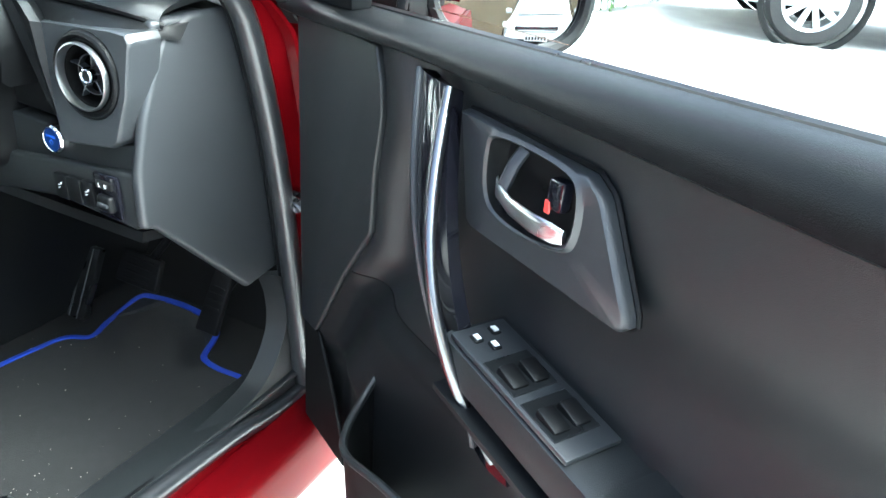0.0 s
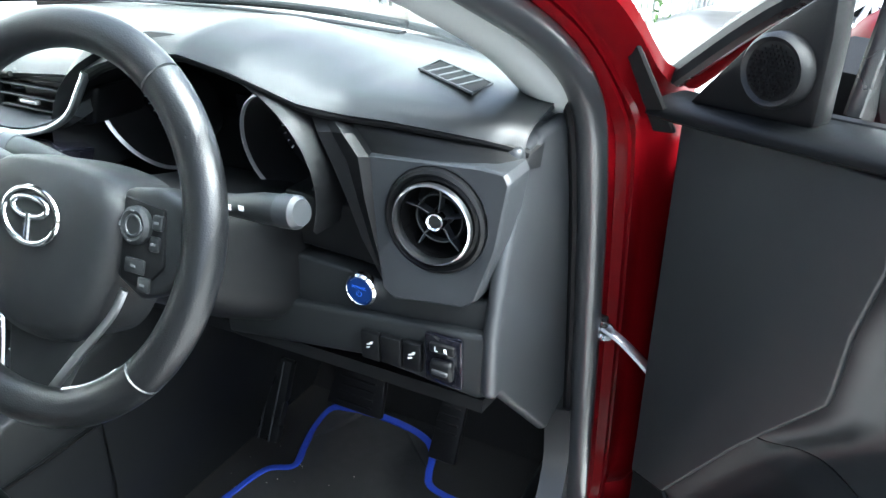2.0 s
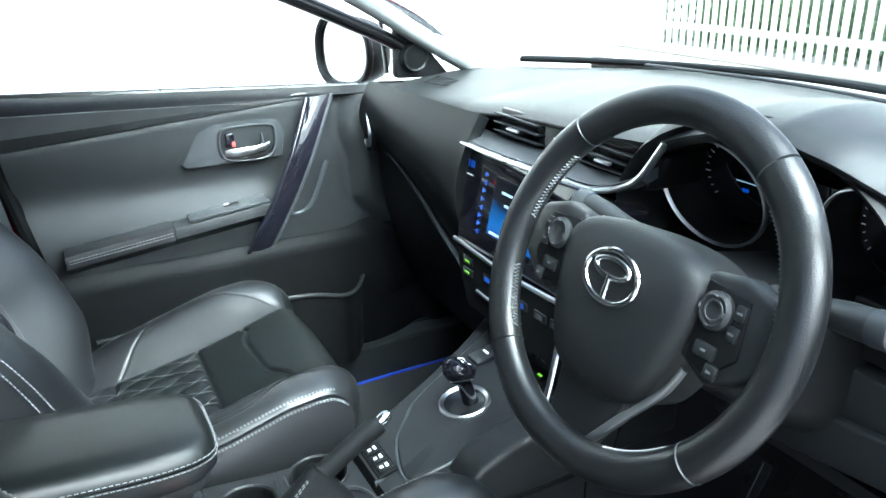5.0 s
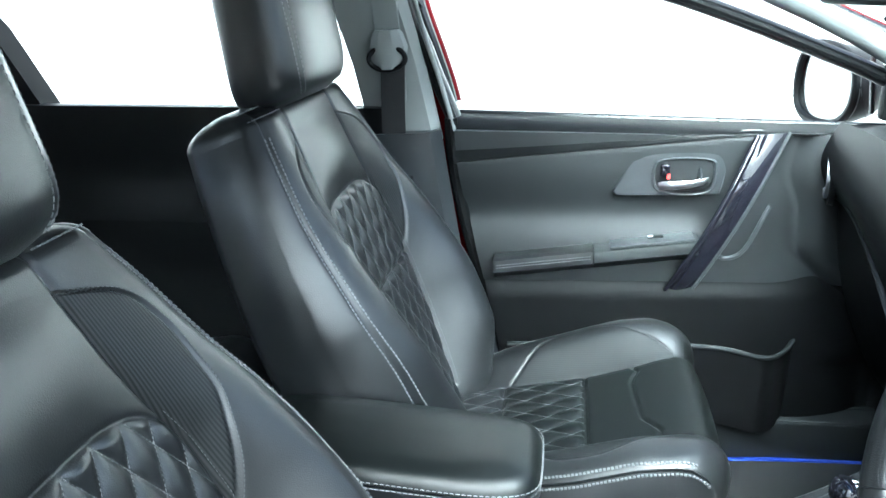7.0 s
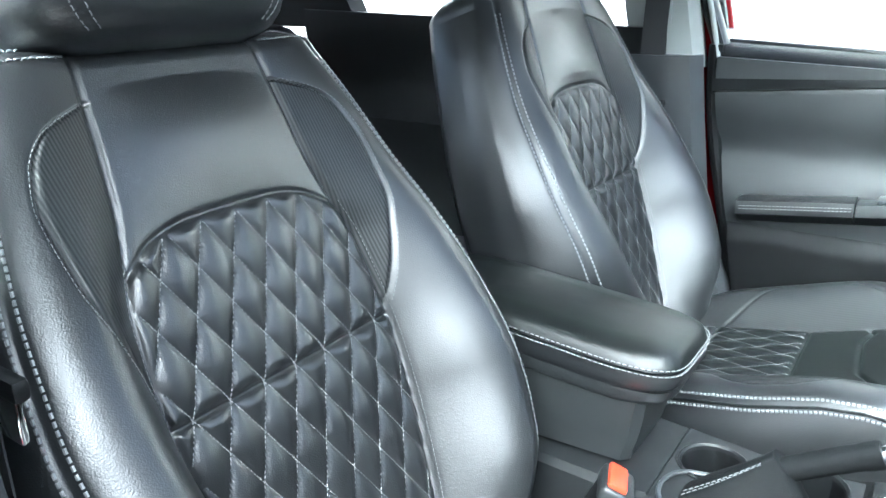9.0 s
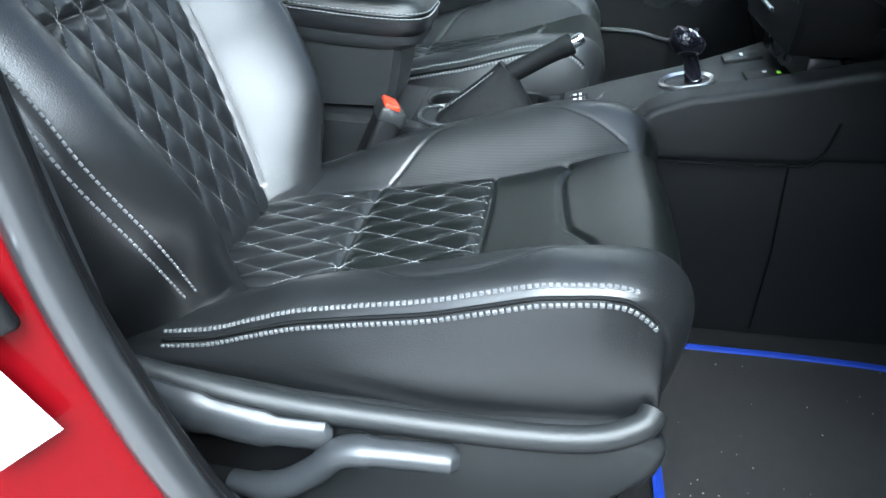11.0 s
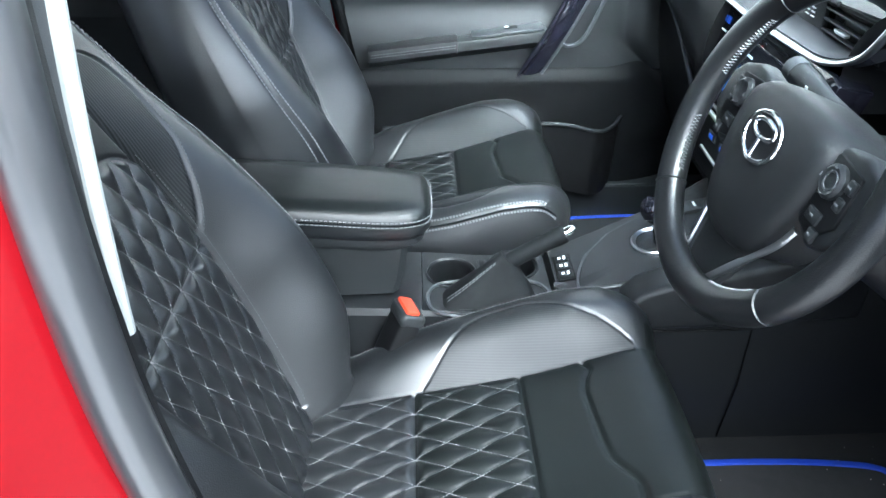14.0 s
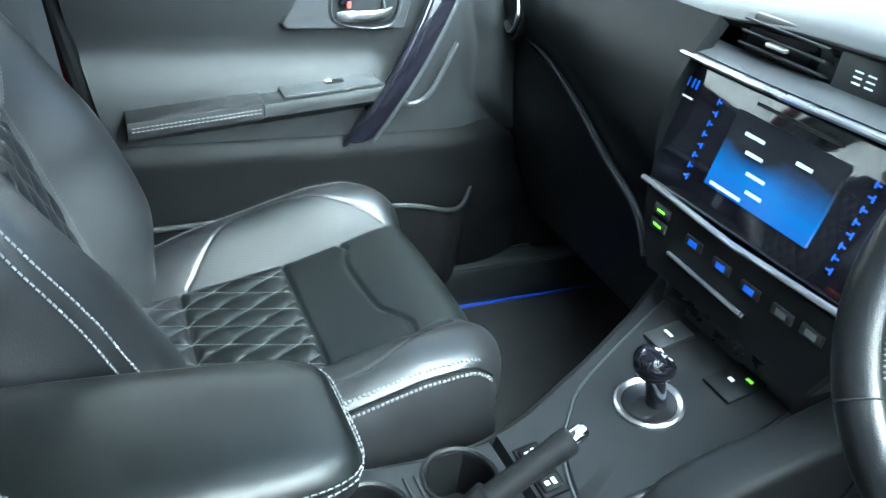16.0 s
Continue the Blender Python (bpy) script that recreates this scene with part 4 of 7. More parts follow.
part("lower_dash", rbox(0.54, 0.45, 0.10, 0.02, 2, Matrix.Translation((-0.43, 1.20, 0.66))), DARKPL, dash)


def round_vent(x, y, z, turn, r=0.046):
    V = Matrix.Translation((x, y, z)) @ Matrix.Rotation(radians(turn), 4, "Z") @ Matrix.Rotation(radians(90), 4, "X")
    b = part("vent_collar", lathe([(r * 1.34, -0.008), (r * 1.30, 0.001), (r * 1.22, 0.003), (r * 1.12, -0.002), (r * 1.04, -0.001), (r * 1.0, -0.006)], 48, V), DARKPL, dash, "black vent surround")
    part("vent_bore", lathe([(r * 0.985, 0.0), (r * 0.95, -0.045), (0, -0.049)], 40, V), BORE, b, "black")
    part("vent_ring", lathe([(r * 1.03, 0.003), (r * 1.01, 0.008), (r * 0.965, 0.009), (r * 0.935, 0.003), (r * 0.945, -0.004)], 48, V), SATIN, b, "satin chrome ring")
    part("vent_hub", lathe([(0, -0.002), (r * 0.18, -0.002), (r * 0.22, -0.005), (r * 0.26, -0.026), (0, -0.026)], 24, V), PLASTIC, b)
    part("hub_ring", lathe([(r * 0.16, -0.001), (r * 0.20, 0.0005), (r * 0.245, -0.002), (r * 0.25, -0.009), (r * 0.22, -0.011)], 24, V), CHROME, b, "chrome hub ring")
    for k in range(5):
        part("vent_vane", prism([(r * 0.15, -0.0012), (r * 0.55, -0.0028), (r * 0.92, -0.0008), (r * 0.92, 0.0008), (r * 0.55, -0.0010), (r * 0.15, 0.0012)], 0.012, 0.0008, V @ Matrix.Rotation(radians(18 + 72 * k), 4, "Z") @ Matrix.Translation((0, 0, -0.022)), 1), GREYPL, b)
    part("inner_ring", lathe([(r * 0.58, -0.012), (r * 0.62, -0.012), (r * 0.62, -0.020), (r * 0.58, -0.020), (r * 0.58, -0.012)], 32, V), PLASTIC, b)
    return b


round_vent(0.656, 0.864, 0.917, 2, 0.0415)
round_vent(-0.668, 0.836, 0.870, -14, 0.042)
# driver side end: silver-grey vent plate, winglet, knee panel
def vent_plate(cx, cz, r, outline, y, slope):
    """A plate whose outline runs round a round hole of radius r."""
    edge, hole = [], []
    n = len(outline)
    for k in range(n):
        (x0, z0), (x1, z1) = outline[k], outline[(k + 1) % n]
        for q in np.linspace(0, 1, 8, endpoint=False):
            x, z = x0 + (x1 - x0) * q, z0 + (z1 - z0) * q
            a = math.atan2(z - cz, x - cx)
            edge.append((x, z))
            hole.append((cx + r * math.cos(a), cz + r * math.sin(a)))

    def ring(pts, grow, dy):
        return [(cx + (x - cx) * grow, y + slope * (z - cz) + dy, cz + (z - cz) * grow) for x, z in pts]
    return loft([ring(edge, 1.0, 0.05), ring(edge, 1.0, 0.007), ring(edge, 0.987, 0.002), ring(edge, 0.965, 0.0), ring(hole, 1.05, 0.0), ring(hole, 1.01, 0.002), ring(hole, 1.0, 0.012)], False)


part("vent_plate", vent_plate(0.656, 0.917, 0.054, [(0.572, 0.972), (0.700, 0.979), (0.726, 0.977), (0.731, 0.968), (0.722, 0.90), (0.704, 0.842), (0.692, 0.832), (0.612, 0.822), (0.598, 0.830), (0.582, 0.91)], 0.866, 0.07), GREYPL, dash, "dark grey vent plate", 40)
UP = smooth_line([(0.515, 0.866, 1.006), (0.549, 0.880, 1.000), (0.60, 0.887, 0.997), (0.66, 0.897, 0.992), (0.702, 0.911, 0.986), (0.726, 0.932, 0.974)], 30)
LO = smooth_line([(0.548, 0.878, 0.966), (0.575, 0.874, 0.970), (0.62, 0.872, 0.974), (0.67, 0.874, 0.977), (0.708, 0.882, 0.977), (0.730, 0.902, 0.970)], 30)
part("dark_slot", loft([[UP[k] + np.array([0, 0.040, 0.006]), UP[k] + np.array([0, 0.006, 0.003]), UP[k], UP[k] * 0.7 + LO[k] * 0.3 + np.array([0, -0.001, 0.001]), UP[k] * 0.35 + LO[k] * 0.65 + np.array([0, 0.003, 0]), LO[k] + np.array([0, 0.003, 0]), LO[k] + np.array([0, 0.05, -0.01])] for k in range(30)]), DARKPL, dash, "black recessed strip", 40)
wing = []
for L, M, R in (((0.508, 0.872, 1.012), (0.534, 0.872, 1.008), (0.541, 0.880, 1.008)), ((0.526, 0.860, 0.990), (0.556, 0.860, 0.993), (0.563, 0.869, 0.992)), ((0.545, 0.859, 0.955), (0.574, 0.859, 0.972), (0.581, 0.869, 0.970)), ((0.557, 0.861, 0.925), (0.580, 0.859, 0.930), (0.587, 0.869, 0.930)), ((0.573, 0.864, 0.880), (0.590, 0.861, 0.882), (0.596, 0.870, 0.882)), ((0.599, 0.868, 0.828), (0.604, 0.865, 0.826), (0.608, 0.871, 0.826))):
    wing.append([L, tuple(np.array(L) * 0.5 + np.array(M) * 0.5 + np.array([0, 0.003, 0])), M, R, (R[0], 0.93, R[2]), (L[0], 0.93, L[2])])
part("winglet", loft(wing), DARKPL, dash, "dark grey winglet", 20)
face("upper_knee_panel", [(0.37, 0.838), (0.600, 0.826), (0.622, 0.823), (0.700, 0.832), (0.714, 0.836), (0.714, 0.775), (0.37, 0.772)], 0.882, 0.05, PLASTIC, 0.004, "dark grey trim strip")
face("upper_knee_strip", [(0.452, 0.905), (0.585, 0.90), (0.612, 0.834), (0.452, 0.843)], 0.892, 0.05, DARKPL, 0.004)
face("knee_panel", [(0.36, 0.764), (0.716, 0.800), (0.716, 0.722), (0.702, 0.716), (0.56, 0.728), (0.36, 0.700)], 0.872, 0.06, PLASTIC, 0.006, "dark grey knee panel", tilt=-3, zc=0.75)
part("knee_underside", sheet(16, 12, lambda u, v: (0.16 + 0.55 * u, 0.878 + 0.30 * v, 0.715 - 0.05 * v), 0.015), DARKPL, dash)
end = frame_of((0.708, 0, 0), (0, 1, 0), (0, 0, 1))
part("dash_end_panel", prism([(0.930, 0.972), (0.975, 0.990), (1.115, 0.992), (1.125, 0.80), (1.135, 0.56), (1.060, 0.550), (0.888, 0.720), (0.868, 0.724), (0.868, 0.80), (0.885, 0.87), (0.905, 0.92)], 0.018, 0.008, end, 3), GREYPL, dash, "dark grey dash end panel")
part("end_corner", rbox(0.050, 0.110, 0.056, 0.008, 3, Matrix.Translation((0.698, 0.968, 0.960))), GREYPL, dash)
part("dash_core", rbox(1.36, 0.42, 0.16, 0.02, 2, Matrix.Translation((0.0, 1.17, 0.875))), DARKPL, dash)

# demister slots on the top
for sx in (1, -1):
    gx, gy = sx * 0.613, 0.984
    o3, px, py = [Vector((x, y, dash_z(x, y))) for x, y in ((gx, gy), (gx + 0.02, gy - 0.005 * sx), (gx, gy + 0.02))]
    tv = frame_of(o3, px - o3, py - o3) @ Matrix.Translation((0.005, 0, 0.0008)) @ Matrix.Rotation(radians(-14), 4, "Z")
    g = part("demister_grille", prism([(-0.0325, -0.022), (0.0595, -0.022), (0.0325, 0.022), (-0.0595, 0.022)], 0.004, 0.001, tv @ Matrix.Translation((0, 0, -0.0034)), 1), BORE, dash, "black demister grille")
    for k in range(4):
        q = -0.027 + 0.0182 * k
        part("grille_bar", prism([(q + 0.0060, -0.0216), (q + 0.0095, -0.0216), (q - 0.0060, 0.0216), (q - 0.0095, 0.0216)], 0.0024, 0.0006, tv @ Matrix.Translation((0, 0, -0.0006)), 1), SOFT, g)
    part("grille_frame", tube([tv @ Vector(p) for p in ((-0.0335, -0.0235, 0.0002), (0.0625, -0.0235, 0.0002), (0.0335, 0.0235, 0.0002), (-0.0625, 0.0235, 0.0002))], 0.0016, 6, True), SOFT, g)
part("screen_vent_slot", tube(smooth_line([(-0.35, 1.33, 1.004), (0, 1.37, 1.006), (0.36, 1.32, 1.004)], 20), 0.010, 8, flat=0.3), DARKPL, dash)

# instrument cluster
face("dial_backing", [(0.16, 1.035), (0.52, 1.03), (0.50, 0.86), (0.16, 0.86)], 0.985, 0.02, DARKPL, 0.004)
hood_s = []
for q in np.linspace(0, 1, 24):
    th = math.pi * (1.08 - 1.16 * q)
    cx, cz, rx, rz = 0.345, 0.925, 0.195, 0.135
    x, z = cx + rx * math.cos(th) * (1.0 if q < 0.5 else 0.98), cz + rz * max(-0.4, math.sin(th))
    hood_s.append([(x, 0.838, z), (x, 0.85, z + 0.012), (x, 0.99, z + 0.004), (x * 0.97 + 0.011, 0.99, z - 0.012), (x * 0.97 + 0.011, 0.85, z - 0.010)])
part("cluster_hood", loft(hood_s), DARKPL, dash, "black instrument hood", 40)
for gx, gz, nm, ga, gb in ((0.250, 0.962, 1, 1.26, 1.06), (0.446, 0.955, 2, 0.78, 1.03)):
    G = Matrix.Translation((gx, 0.926, gz)) @ Matrix.Rotation(radians(12), 4, "X") @ Matrix.Rotation(radians(90), 4, "X") @ Matrix.Diagonal((0.87 * ga, 0.87 * gb, 0.87, 1))
    g = part("gauge", lathe([(0.074, 0.030), (0.070, 0.032), (0.066, 0.0), (0.062, -0.030), (0, -0.031)], 48, G), DARKPL, dash, "round instrument dial")
    part("gauge_ring", lathe([(0.0750, 0.030), (0.0745, 0.036), (0.0725, 0.037), (0.0710, 0.034), (0.0700, 0.024)], 48, G), RINGM, g, "satin chrome ring")
    part("dial_face", lathe([(0, -0.026), (0.058, -0.026), (0.06, -0.03)], 40, G), GLOSS, g, "black dial")
    for k in range(22):
        a = radians(-40 + 260 * k / 21)
        part("dial_mark", rbox(0.007 if k % 3 == 0 else 0.004, 0.0012, 0.0006, 0, 1, G @ Matrix.Rotation(a, 4, "Z") @ Matrix.Translation((0.050, 0, -0.0255))), PRINT, g)
    part("dial_line", rbox(0.040, 0.0012, 0.0006, 0, 1, G @ Matrix.Translation((0.012, -0.004, -0.0250))), PALEGLOW, g)
    part("warning_lamp", rbox(0.007, 0.005, 0.0006, 0, 1, G @ Matrix.Translation((0.030, -0.020 if nm == 2 else 0.026, -0.0250))), REDGLOW, g, "red warning lamp")
    part("dial_glow", rbox(0.009, 0.005, 0.0006, 0, 1, G @ Matrix.Translation((0.005, -0.016, -0.0250))), BLUEGLOW, g, "dim blue display")
face("trip_display", [(0.338, 0.985), (0.386, 0.985), (0.386, 0.90), (0.338, 0.90)], 0.955, 0.01, GLOSS, 0.002)

# start button and switches
PB = Matrix.Translation((0.560, 0.880, 0.812)) @ Matrix.Rotation(radians(90), 4, "X")
pb = part("power_button", lathe([(0.0195, -0.004), (0.0195, 0.004), (0.017, 0.007), (0.0155, 0.005), (0, 0.005)], 40, PB), CHROME, dash, "chrome-ringed blue start button")
part("button_cap", lathe([(0.0155, 0.004), (0.0148, 0.007), (0, 0.0075)], 32, PB), mat("deep_blue_button", (0.004, 0.013, 0.06), 0.35, emit=(0.02, 0.1, 0.5), power=0.015), pb, "dark blue cap")


def text(name, body, size, M, material, parent, depth=0.0003):
    c = bpy.data.curves.new(name, "FONT")
    c.body, c.size, c.extrude, c.align_x, c.align_y = body, size, depth, "CENTER", "CENTER"
    c.resolution_u = 2
    tmp = new("tmp", c)
    me = bpy.data.meshes.new_from_object(tmp.evaluated_get(bpy.context.evaluated_depsgraph_get()))
    bpy.data.objects.remove(tmp)
    me.transform(M)
    me.materials.clear()
    me.materials.append(material)
    me.name = name
    ob = new(name, me)
    ob.parent = parent
    return ob


text("button_word", "POWER", 0.0052, PB @ Matrix.Translation((0, 0.0045, 0.0078)), BLUEGLOW, pb)
part("power_symbol", join(tube([PB @ Vector((0.0032 * math.cos(a), -0.003 + 0.0032 * math.sin(a), 0.0078)) for a in np.linspace(radians(125), radians(415), 18)], 0.0004, 6), tube([PB @ Vector((0, -0.0020, 0.0078)), PB @ Vector((0, 0.0012, 0.0078))], 0.0004, 6)), BLUEGLOW, pb)
SWM = Matrix.Translation((0, 0.866, 0.765)) @ Matrix.Rotation(radians(3), 4, "X") @ Matrix.Rotation(radians(90), 4, "X")
for k, (x, w) in enumerate(((0.578, 0.024), (0.604, 0.026), (0.631, 0.022))):
    b = part("switch_blank", rbox(w, 0.036, 0.008, 0.002, 2, SWM @ Matrix.Translation((x, -0.012 + 0.05 * (x - 0.6), 0.0))), DARKPL, dash, "black switch")
    if k != 1:
        for q, (dx, dz, ww) in enumerate(((0, 0.002, 0.008), (-0.002, -0.003, 0.005), (0.003, 0.005, 0.004))):
            part("switch_symbol", rbox(ww, 0.0016, 0.0006, 0, 1, SWM @ Matrix.Translation((x + dx, -0.010 + 0.05 * (x - 0.6) + dz, 0.0042)) @ Matrix.Rotation(0.4, 4, "Z")), PRINT, b)
mb = part("mirror_switch_plate", rbox(0.044, 0.062, 0.008, 0.003, 2, SWM @ Matrix.Translation((0.669, -0.004, 0.0))), GLOSS, dash, "black mirror switch plate")
part("mirror_rocker", rbox(0.030, 0.012, 0.008, 0.003, 2, SWM @ Matrix.Translation((0.669, 0.013, 0.004))), DARKPL, mb)
text("rocker_letters", "L   R", 0.008, SWM @ Matrix.Translation((0.669, 0.013, 0.0085)), PRINT, mb)
part("mirror_knob", rbox(0.027, 0.024, 0.012, 0.005, 3, SWM @ Matrix.Translation((0.669, -0.013, 0.006))), DARKPL, mb)
part("knob_ridge", rbox(0.019, 0.006, 0.006, 0.002, 2, SWM @ Matrix.Translation((0.669, -0.013, 0.012))), GREYPL, mb)

# centre: vents, silver strip, gloss panel, screen
CT = 12
face("vent_housing", [(-0.19, 0.982), (0.20, 0.992), (0.185, 0.945), (0.12, 0.930), (-0.19, 0.930)], 0.872, 0.08, DARKPL, 0.006, "black centre vent housing")
for x0, x1 in ((-0.175, -0.045), (0.045, 0.172)):
    face("vent_mouth", [(x0, 0.992), (x1, 0.994), (x1, 0.946), (x0, 0.942)], 0.868, 0.01, RUBBER, 0.003)
    for zz in (0.955, 0.969, 0.983):
        part("vent_slat", rbox(x1 - x0 - 0.006, 0.030, 0.003, 0.001, 1, Matrix.Translation(((x0 + x1) / 2, 0.866, zz)) @ Matrix.Rotation(radians(-14), 4, "X")), PLASTIC, dash)
    part("vent_tab", rbox(0.030, 0.008, 0.005, 0.002, 2, Matrix.Translation(((x0 + x1) / 2, 0.848, 0.969))), SATIN, dash, "silver vent tab")
hz = part("hazard_panel", rbox(0.075, 0.010, 0.045, 0.004, 2, Matrix.Translation((0.0, 0.862, 0.968))), PLASTIC, dash)
for k in range(3):
    for s in (-1, 1):
        part("hazard_mark", rbox(0.010, 0.001, 0.0016, 0, 1, Matrix.Translation((s * 0.008, 0.8565, 0.975 - 0.006 * k))), PRINT, hz)
strip = smooth_line([(-0.235, 0.826, 0.930), (-0.10, 0.815, 0.934), (0.05, 0.815, 0.938), (0.13, 0.822, 0.940), (0.185, 0.835, 0.962), (0.215, 0.843, 1.005), (0.222, 0.845, 1.018)], 50)
part("silver_strip", tube(strip, 0.0075, 10, flat=0.6), SATIN, dash, "satin silver trim strip")
part("vent_shelf", loft([[p + np.array([0, 0.0, 0.006]), p + np.array([0, 0.045, 0.016]), p + np.array([0, 0.055, 0.004]), p + np.array([0, 0.02, -0.006])] for p in strip[:34]]), GREYPL, dash)
panel = face("gloss_panel", [(-0.240, 0.925), (0.150, 0.932), (0.175, 0.925), (0.145, 0.775), (-0.195, 0.768)], 0.812, 0.05, GLOSS, 0.004, "piano black radio panel", tilt=CT, zc=0.85)
SM = Matrix.Translation((0, 0.812, 0.85)) @ Matrix.Rotation(-radians(CT), 4, "X") @ Matrix.Rotation(radians(90), 4, "X")


def screen_material():
    m = bpy.data.materials.new("lit_screen")
    m.use_nodes = True
    n, l = m.node_tree.nodes, m.node_tree.links
    p = n["Principled BSDF"]
    p.inputs["Base Color"].default_value = (0.01, 0.01, 0.012, 1)
    p.inputs["Roughness"].default_value = 0.12
    tc, sx = n.new("ShaderNodeTexCoord"), n.new("ShaderNodeSeparateXYZ")
    l.new(tc.outputs["Generated"], sx.inputs[0])
    ramp = n.new("ShaderNodeValToRGB")
    ramp.color_ramp.elements[0].position, ramp.color_ramp.elements[0].color = 0.05, (0.02, 0.16, 0.75, 1)
    ramp.color_ramp.elements[1].position, ramp.color_ramp.elements[1].color = 0.80, (0.006, 0.008, 0.012, 1)
    e = ramp.color_ramp.elements.new(0.45)
    e.color = (0.03, 0.30, 0.95, 1)
    wv = n.new("ShaderNodeTexNoise")
    wv.inputs["Scale"].default_value = 2.5
    l.new(tc.outputs["Generated"], wv.inputs["Vector"])
    add = n.new("ShaderNodeMath")
    add.operation = "MULTIPLY_ADD"
    l.new(wv.outputs["Fac"], add.inputs[0])
    add.inputs[1].default_value = 0.35
    l.new(sx.outputs["Z"], add.inputs[2])
    l.new(add.outputs[0], ramp.inputs[0])
    l.new(ramp.outputs[0], p.inputs["Emission Color"])
    p.inputs["Emission Strength"].default_value = 0.075
    return m


scr = part("touch_screen", rbox(0.158, 0.094, 0.004, 0.001, 1, SM @ Matrix.Translation((-0.03, 0.004, 0.001))), screen_material(), dash, "lit blue radio touch screen")
part("disc_slot", rbox(0.120, 0.004, 0.002, 0.0005, 1, SM @ Matrix.Translation((-0.03, 0.064, 0.001))), RUBBER, dash, "black disc slot")
for k, (x, y, w) in enumerate(((-0.055, 0.030, 0.030), (-0.045, 0.012, 0.026), (-0.030, -0.008, 0.028), (-0.022, -0.026, 0.024), (0.018, 0.028, 0.022), (-0.060, -0.038, 0.05))):
    part("screen_word", rbox(w, 0.004, 0.0006, 0, 1, SM @ Matrix.Translation((-0.015 + x, y, 0.0034))), PALEGLOW, scr, "pale unreadable screen text")
for s, x in ((-1, -0.140), (1, 0.082)):
    for k in range(8):
        key = part("lit_key", rbox(0.0075, 0.0022, 0.001, 0, 1, SM @ Matrix.Translation((x, 0.046 - 0.0135 * k, 0.001))), BLUEGLOW, dash, "blue lit key")
        part("key_symbol", rbox(0.0022, 0.0075, 0.001, 0, 1, SM @ Matrix.Translation((x + (0.003 if k % 3 == 1 else -0.002), 0.046 - 0.0135 * k, 0.0014))), BLUEGLOW, key)
for k, x in enumerate((-0.202, -0.191, -0.184)):
    part("clock_bar", rbox(0.006 if k == 0 else 0.003, 0.011, 0.0008, 0, 1, SM @ Matrix.Translation((x, 0.052, 0.0008))), BLUEGLOW, dash, "dim blue clock figure")
part("clock_bar", rbox(0.020, 0.002, 0.001, 0, 1, SM @ Matrix.Translation((-0.192, 0.034, 0.001))), PRINT, dash)
part("panel_bar", tube([(-0.205, 0.795, 0.771), (-0.03, 0.787, 0.770), (0.150, 0.793, 0.775)], 0.004, 8), SATIN, dash, "thin silver bar")
part("climate_panel", loft([[(x * k, y, z) for x, y in ((-0.195, 0.80), (-0.19, 0.792), (0.145, 0.792), (0.15, 0.80), (0.15, 0.90), (-0.195, 0.90))] for k, y0, z in ((1.0, 0, 0.765), (0.94, 0, 0.72), (0.80, 0, 0.668))]), DARKPL, dash, "black climate panel", 25)
for k, (x, z, g) in enumerate(((-0.150, 0.748, 1), (-0.150, 0.728, 1), (-0.085, 0.738, 0), (-0.035, 0.736, 0), (0.012, 0.734, 0), (0.06, 0.735, 2), (0.10, 0.737, 2))):
    part("climate_key", rbox(0.030, 0.004, 0.014, 0.002, 2, Matrix.Translation((x, 0.791, z))), PLASTIC, dash, "black climate key")
    part("key_light", rbox(0.014, 0.001, 0.003 if g == 1 else 0.007, 0, 1, Matrix.Translation((x, 0.7885, z))), (BLUEGLOW, GREENGLOW, PALEDIM)[g], dash)
part("lower_bar", tube([(-0.12, 0.79, 0.705), (0.02, 0.787, 0.703)], 0.003, 8), SATIN, dash)
part("storage_recess", rbox(0.25, 0.10, 0.06, 0.01, 2, Matrix.Translation((-0.015, 0.87, 0.635))), RUBBER, dash, "dark storage tray")

# column shroud and stalks
shroud = thing("steering_column", "dark grey steering column cover with two stalks", "steering column")
secs = []
for y, cz, rx, rz in ((0.70, 0.900, 0.050, 0.052), (0.74, 0.882, 0.068, 0.062), (0.80, 0.852, 0.088, 0.076), (0.86, 0.828, 0.097, 0.086), (0.93, 0.815, 0.100, 0.085)):
    secs.append([(0.375 + rx * abs(math.cos(t)) ** 0.5 * np.sign(math.cos(t)), y, cz + rz * abs(math.sin(t)) ** 0.55 * np.sign(math.sin(t))) for t in np.linspace(0, 2 * math.pi, 40, endpoint=False)])
part("column_cover", loft(secs), DARKPL, shroud, "", 45)
for sd in (1, -1):
    st = part("stalk", tube([(0.375 + sd * d, y, z) for d, y, z in ((0.075, 0.775, 0.930), (0.12, 0.768, 0.938), (0.155, 0.764, 0.944), (0.18, 0.762, 0.947), (0.192, 0.762, 0.949))], [0.011, 0.011, 0.0145, 0.015, 0.013], 16), PLASTIC, shroud, "black control stalk")
    part("stalk_end", tube([(0.375 + sd * d, y, z) for d, y, z in ((0.180, 0.762, 0.947), (0.198, 0.7615, 0.949), (0.203, 0.761, 0.950))], [0.0158, 0.0158, 0.012], 16), GREYPL, st, "grey stalk end")
    for k in range(3):
        part("stalk_mark", rbox(0.006, 0.0006, 0.005, 0, 1, Matrix.Translation((0.375 + sd * (0.125 + 0.016 * k), 0.7525 - 0.0005 * k, 0.943 + 0.002 * k))), PRINT, st)

